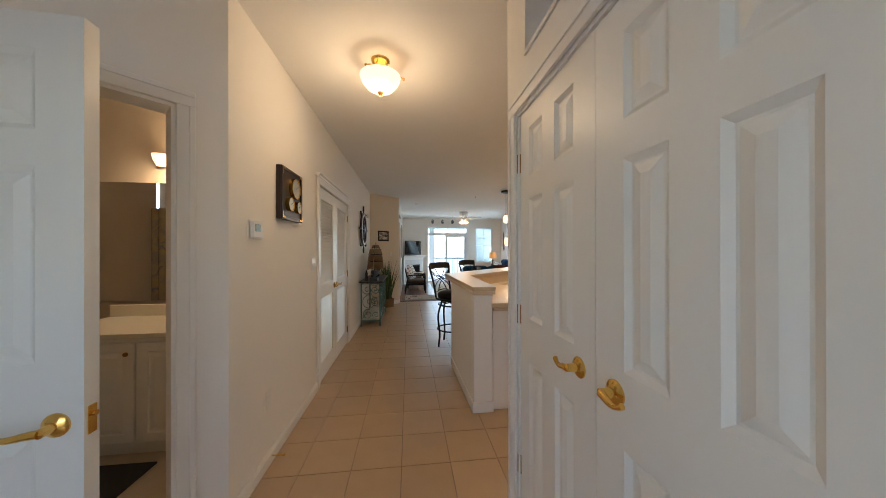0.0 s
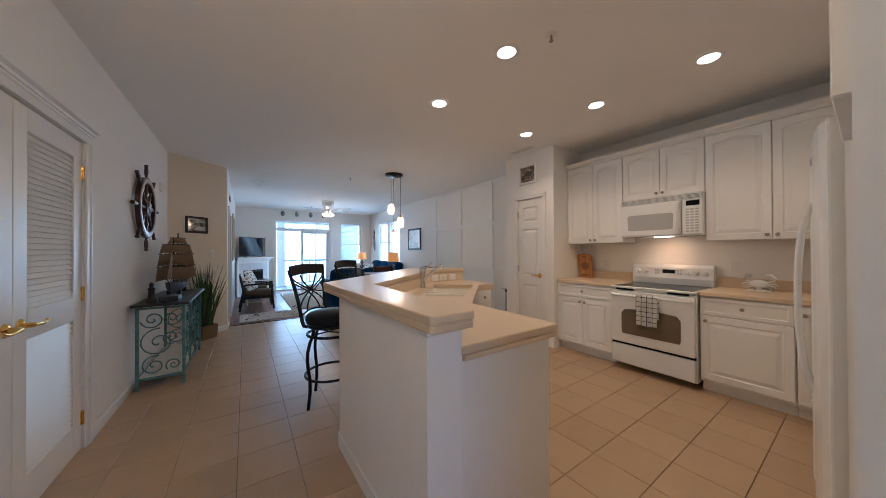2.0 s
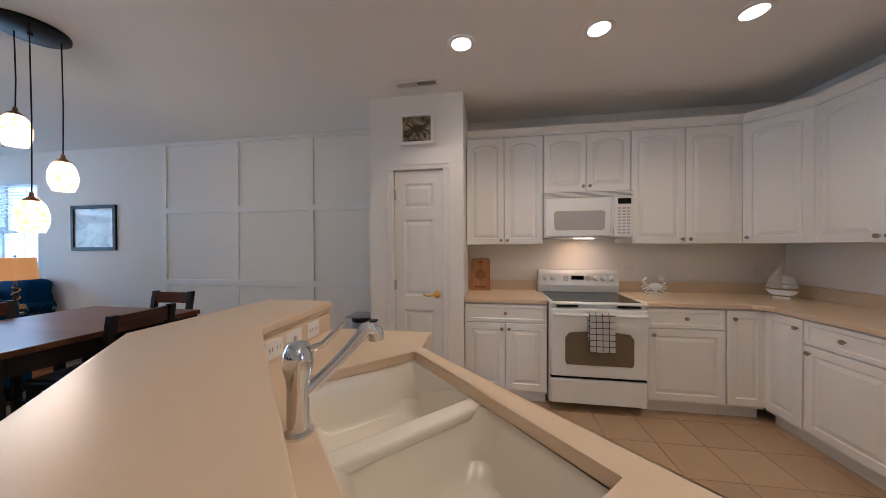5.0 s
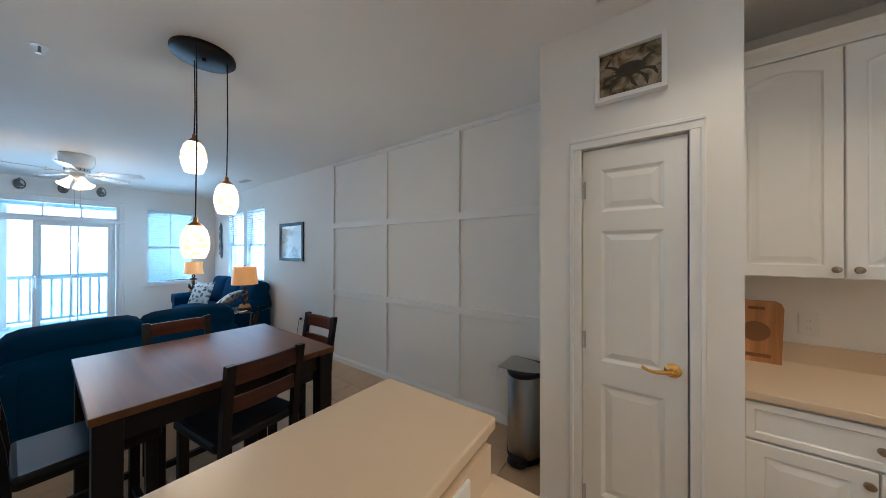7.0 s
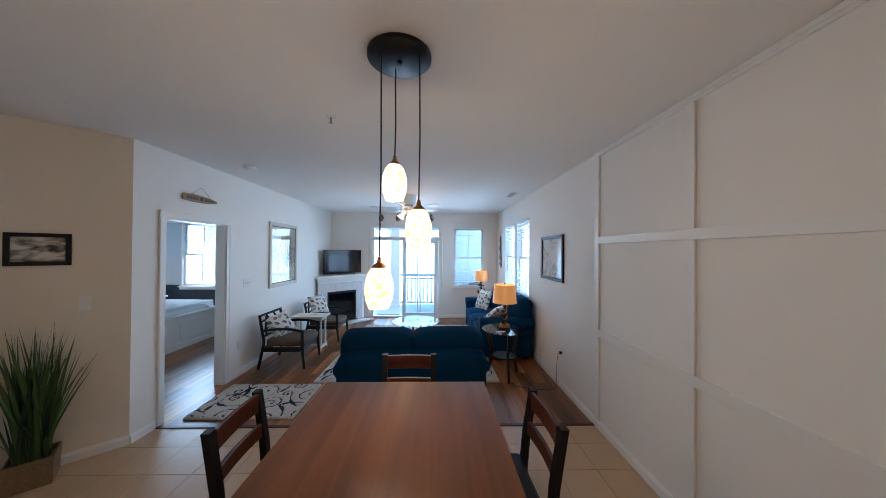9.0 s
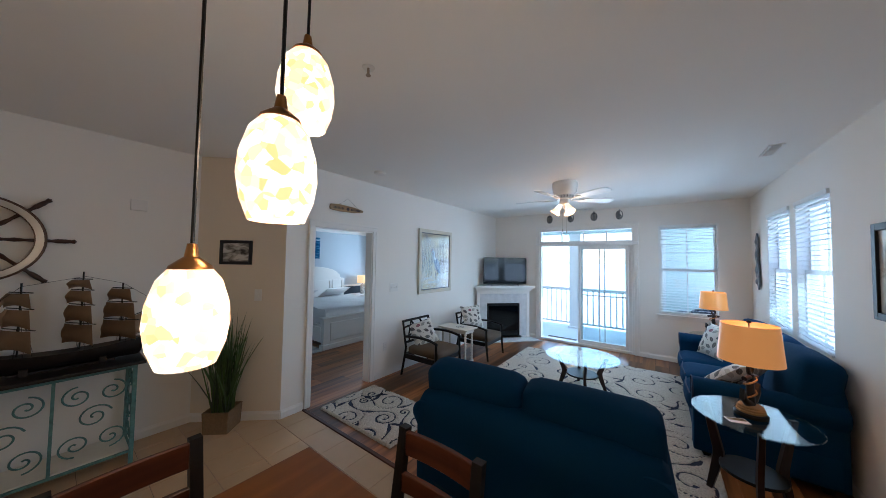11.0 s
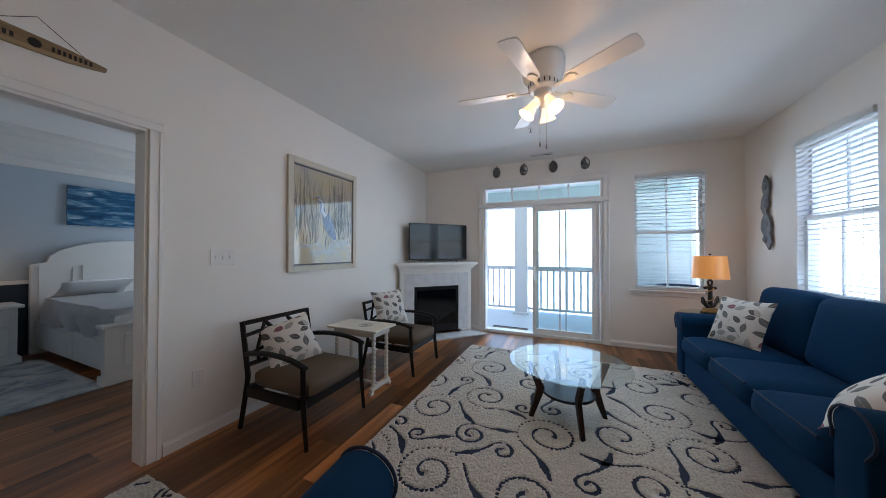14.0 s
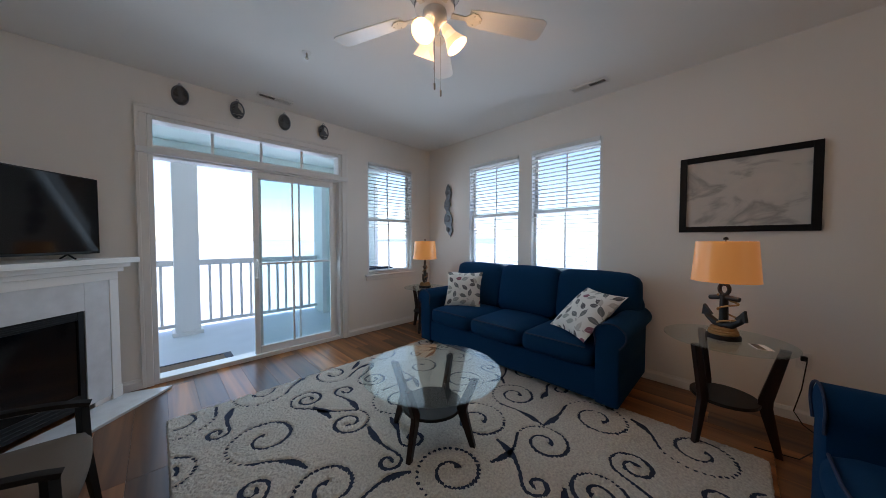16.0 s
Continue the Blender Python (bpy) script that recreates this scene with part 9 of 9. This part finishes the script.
for i in range(13):
    cyl(bm, (-2.10 + i * 0.11, 0.92 + 0.02 * (i % 2), 0.15), (-2.10 + i * 0.11, 0.92 + 0.02 * (i % 2), 2.0), 0.06, 10)
solid("shower_curtain", bm, art("shower_print", [(0.4, (0.30, 0.27, 0.22)), (0.55, (0.42, 0.33, 0.17)), (0.66, (0.20, 0.20, 0.22))], 6), "grey and gold patterned shower curtain", "shower curtain", smooth=True)

# ---- bedroom ----
bed = thing("bed", "white panelled bed with arched headboard and white linen", "bed", m=pose(-2.46, 10.30, 0))
bm = BM()
n = 12
prof = [(-0.92, 0.0), (0.92, 0.0), (0.92, 1.12)] + [(0.80 * math.cos(math.pi * i / n), 1.15 + 0.30 * math.sin(math.pi * i / n)) for i in range(n + 1)] + [(-0.92, 1.12)]
prism(bm, prof, 0.0, 0.07, Matrix(((0, 0, 1, 0), (1, 0, 0, 0), (0, 1, 0, 0), (0, 0, 0, 1))))
hb = part("headboard", bm, M_WHITEWOOD, bed, "white arched headboard", bevel=0.008)
for y0, y1 in ((-0.86, -0.56), (-0.50, 0.50), (0.56, 0.86)):
    bm = BM()
    for k, (a, b, c, d) in enumerate(((y0, y0 + 0.03, 0.6, 1.10), (y1 - 0.03, y1, 0.6, 1.10), (y0 + 0.03, y1 - 0.03, 1.07, 1.10), (y0 + 0.03, y1 - 0.03, 0.6, 0.63))):
        box(bm, 0.07, a, c, 0.085, b, d)
    part("panel_moulding", bm, M_WHITEWOOD, hb)
for s in (-1, 1):
    bm = BM()
    box(bm, 0.07, s * 0.86 - 0.02, 0.10, 2.10, s * 0.86 + 0.02, 0.42)
    sr = part("side_rail", bm, M_WHITEWOOD, bed, "white storage side rail")
    for x0 in (0.55, 1.30):
        bm = BM()
        box(bm, x0, s * 0.88 - 0.008, 0.14, x0 + 0.68, s * 0.88 + 0.012, 0.38)
        dw = part("drawer", bm, M_WHITEWOOD, sr, bevel=0.008)
bm = BM()
box(bm, 2.08, -0.93, 0.06, 2.16, 0.93, 0.55)
box(bm, 2.06, -0.95, 0.0, 2.18, 0.95, 0.09)
box(bm, 2.05, -0.96, 0.55, 2.19, 0.96, 0.58)
fb = part("footboard", bm, M_WHITEWOOD, bed, "white low footboard", bevel=0.006)
for y0 in (-0.80, 0.05):
    bm = BM()
    box(bm, 2.155, y0, 0.15, 2.175, y0 + 0.75, 0.48)
    part("drawer", bm, M_WHITEWOOD, fb, bevel=0.01)
bm = BM()
cushion(bm, 0.08, -0.86, 0.40, 2.07, 0.86, 0.68, 0.03, 10)
part("mattress", bm, M_WHITEBED, bed, "white mattress and cover", smooth=True)
bm = BM()
N = 40
g = {}
for i in range(N + 1):
    for j in range(N + 1):
        x = 0.35 + 1.75 * i / N
        v = -1 + 2 * j / N
        yy = v * 1.16
        over = max(0, abs(yy) - 0.87)
        y = math.copysign(min(abs(yy), 0.87) + 0.03 * min(1, over * 8), yy)
        z = 0.715 - over * 1.0 + 0.012 * noise.noise(Vector((x * 4, yy * 4, 1))) + (0.02 * math.sin(x * 14) * min(1, over * 5))
        y += 0.02 * math.sin(x * 14 + 1) * min(1, over * 5)
        g[i, j] = bm.verts.new((x, y, z))
for i in range(N):
    for j in range(N):
        bm.faces.new((g[i, j], g[i + 1, j], g[i + 1, j + 1], g[i, j + 1]))
bmesh.ops.solidify(bm, geom=bm.faces[:], thickness=0.012)
part("duvet", bm, M_WHITEBED, bed, "white draped duvet", smooth=True)
for y in (-0.45, 0.45):
    pillow(pose(-2.46 + 0.33, 10.30 + y, 0.80, 0, -28, 0) @ Matrix.Diagonal((1, 1.5, 1, 1)), 0.46, M_WHITEBED, "white bed pillow against the headboard", "bed_pillow")


def nightstand(m, label):
    t = thing("nightstand", label, "nightstand", "nightstands", m=m)
    bm = BM()
    box(bm, 0.0, -0.28, 0.08, 0.40, 0.28, 0.64)
    part("body", bm, M_WHITEWOOD, t)
    bm = BM()
    box(bm, -0.01, -0.32, 0.64, 0.44, 0.32, 0.675)
    part("top", bm, M_WHITEWOOD, t, bevel=0.006)
    bm = BM()
    box(bm, 0.0, -0.31, 0.0, 0.43, 0.31, 0.08)
    part("plinth", bm, M_WHITEWOOD, t, bevel=0.01)
    for z0, z1 in ((0.11, 0.40), (0.43, 0.61)):
        bm = BM()
        box(bm, 0.40, -0.22, z0, 0.415, 0.22, z1)
        part("drawer", bm, M_WHITEWOOD, t, bevel=0.005)
    return t


def drum_lamp(m):
    t = thing("bedside_lamp", "lit bedside lamp with cream drum shade", "lamp", "bedside lamps", m=m)
    bm = BM()
    lathe(bm, [(0, 0), (0.055, 0), (0.06, 0.02), (0.06, 0.24), (0.05, 0.26), (0.01, 0.27), (0.01, 0.30), (0, 0.30)], 24)
    part("base", bm, art("capiz", [(0.4, (0.30, 0.29, 0.28)), (0.6, (0.62, 0.60, 0.56))], 40), t, "mottled grey base", smooth=True)
    bm = BM()
    lathe(bm, [(0.155, 0.30), (0.15, 0.51), (0.147, 0.51), (0.152, 0.30)], 32, cap=False)
    part("shade", bm, M_SHADE_B, t, "lit cream shade", smooth=True)
    return t


nightstand(pose(-2.46, 8.95, 0), "white two-drawer nightstand beside the bed")
nightstand(pose(-2.46, 11.72, 0), "white two-drawer nightstand on the window side of the bed")
drum_lamp(pose(-2.24, 8.95, 0.675))
drum_lamp(pose(-2.24, 11.72, 0.675))
bm = BM()
box(bm, -2.496, 8.02, 0.0, -2.488, 12.28, 0.88)
solid("wall_wainscot", bm, M_NAVYWALL, "dark navy painted lower wall", "wall", kind="structure")
bm = BM()
box(bm, -2.496, 8.02, 0.88, -2.47, 12.28, 0.93)
solid("trim_chair_rail", bm, M_TRIM, "white chair rail", "wall trim", kind="structure", bevel=0.004)
bm = BM()
box(bm, -2.49, 12.287, 0.0, -2.0, 12.298, 0.88)
box(bm, -2.0, 12.287, 0.0, -1.06, 12.298, 0.76)
box(bm, -1.06, 12.287, 0.0, 1.28, 12.298, 0.88)
solid("wall_wainscot_north", bm, M_NAVYWALL, "dark navy painted lower wall", "wall", kind="structure")
bm = BM()
box(bm, -0.42, -0.27, 0, 0.42, 0.27, 0.03)
solid("ocean_canvas", bm, A_OCEAN, "blue ocean canvas above the headboard", "canvas print", m=pose(-2.498, 10.10, 1.92) @ Matrix(((0, 0, 1, 0), (1, 0, 0, 0), (0, 1, 0, 0), (0, 0, 0, 1))))
bm = BM()
box(bm, -2.02, 8.62, 0.001, -0.28, 9.38, 0.012)
solid("bedroom_rug", bm, art("faded_rug", [(0.35, (0.20, 0.24, 0.27)), (0.5, (0.38, 0.40, 0.41)), (0.62, (0.50, 0.50, 0.47))], 4, rough=0.95), "faded grey-blue bedside rug", "rug")

# ---- floor pieces, last ----
TS, GAP = 0.314, 0.0038
tb_ = BM()
box(tb_, -TS / 2 + GAP / 2, -TS / 2 + GAP / 2, -0.006, TS / 2 - GAP / 2, TS / 2 - GAP / 2, 0.0)
bmesh.ops.bevel(tb_, geom=[e for e in tb_.edges if all(v.co.z > -0.001 for v in e.verts)], offset=0.0015, segments=1, affect="EDGES")
tme = finish("floor_tile", tb_, M_TILE)


def in_room(x, y):
    if y > 8.10 or y < -0.7:
        return False
    if y < 1.95:
        return -0.25 < x < 2.30 or (2.9 < x < 5.7 and y > 1.2)
    if 2.4 < x < 2.9 and 2.9 < y < 3.6 or (2.7 < x < 3.9 and abs((y - 4.7) - (x - 3.1) * 0.9) < 0.25):
        return False
    if y < 5.0 and x > 5.1:
        return False
    if x < 0.77:
        return False
    if y > 7.2 and x < 0.6 + (y - 7.2) * 1.1:
        return False
    return x < 5.75


X00, Y00 = 1.93 + TS / 2, 3.42 + TS / 2
tiles = []
for i in range(-8, 14):
    for j in range(-14, 16):
        x, y = X00 + i * TS, Y00 + j * TS
        if in_room(x, y) or in_room(x - TS / 2, y) or in_room(x + TS / 2, y):
            tiles.append((x, y))
nearest = sorted(tiles, key=lambda p: (abs(p[0] - 2.0) + (0 if 1.2 < p[1] < 7 else 2)))
near_set = set(nearest[:300])
rest = BM()
for x, y in tiles:
    cut = min(y + TS / 2, 8.085) - y
    if (x, y) in near_set and cut > TS / 2 - 0.002:
        ob = new("floor_tile", tme)
        ob.parent = floor
        ob.matrix_basis = pose(x, y, 0)
    elif cut > -TS / 2 + 0.02:
        box(rest, x - TS / 2 + GAP / 2, y - TS / 2 + GAP / 2, -0.006, x + TS / 2 - GAP / 2, y + cut - GAP / 2, 0.0)
ob = part("tile_field", rest, M_TILE, floor)
ob["kind"] = "stuff"

# transition strip
bm = BM()
prism(bm, [(8.078, 0.0), (8.085, 0.009), (8.115, 0.009), (8.125, 0.0)], 1.42, 5.695, Matrix(((0, 0, 1, 0), (1, 0, 0, 0), (0, 1, 0, 0), (0, 0, 0, 1))))
solid("trim_threshold", bm, M_CHERRY, "dark wooden threshold strip between tile and planks", "threshold", kind="structure")

# planks along y in the living room and bedroom
PW = 0.178
plank = {}
for L in (0.9, 1.2, 1.5):
    b_ = BM()
    box(b_, -PW / 2 + 0.0008, 0.0008, -0.006, PW / 2 - 0.0008, L - 0.0008, 0.0)
    plank[L] = finish("plank", b_, M_PLANK)
r_ = random.Random(3)
x = 1.30 + PW / 2
while x < 5.72:
    y = 8.12 - r_.choice((0, 0.3, 0.6, 0.9))
    while y < 12.80:
        L = r_.choice((0.9, 1.2, 1.5))
        if y < 8.12 or y + L > 12.80:
            a, b = max(y, 8.12), min(y + L, 12.80)
            if b - a > 0.02:
                b_ = BM()
                box(b_, -PW / 2 + 0.0008, 0.0008, -0.006, PW / 2 - 0.0008, b - a - 0.0008, 0.0)
                ob = new("plank", finish("plank", b_, M_PLANK))
                ob.parent = wfloor
                ob.matrix_basis = pose(x, a, 0)
        else:
            ob = new("plank", plank[L])
            ob.parent = wfloor
            ob.matrix_basis = pose(x, y, 0)
        y += L
    x += PW
x = 1.30 - PW / 2
while x > -2.5:
    y = 8.02 - r_.choice((0, 0.3, 0.6))
    while y < 12.30:
        L = r_.choice((0.9, 1.2))
        a, b = max(y, 8.02), min(y + L, 12.30)
        b_ = BM()
        box(b_, -PW / 2 + 0.0008, 0.0008, -0.006, PW / 2 - 0.0008, b - a - 0.0008, 0.0)
        ob = new("plank", finish("plank", b_, M_PLANK))
        ob.parent = wfloor
        ob.matrix_basis = pose(x, a, 0)
        y += L
    x -= PW
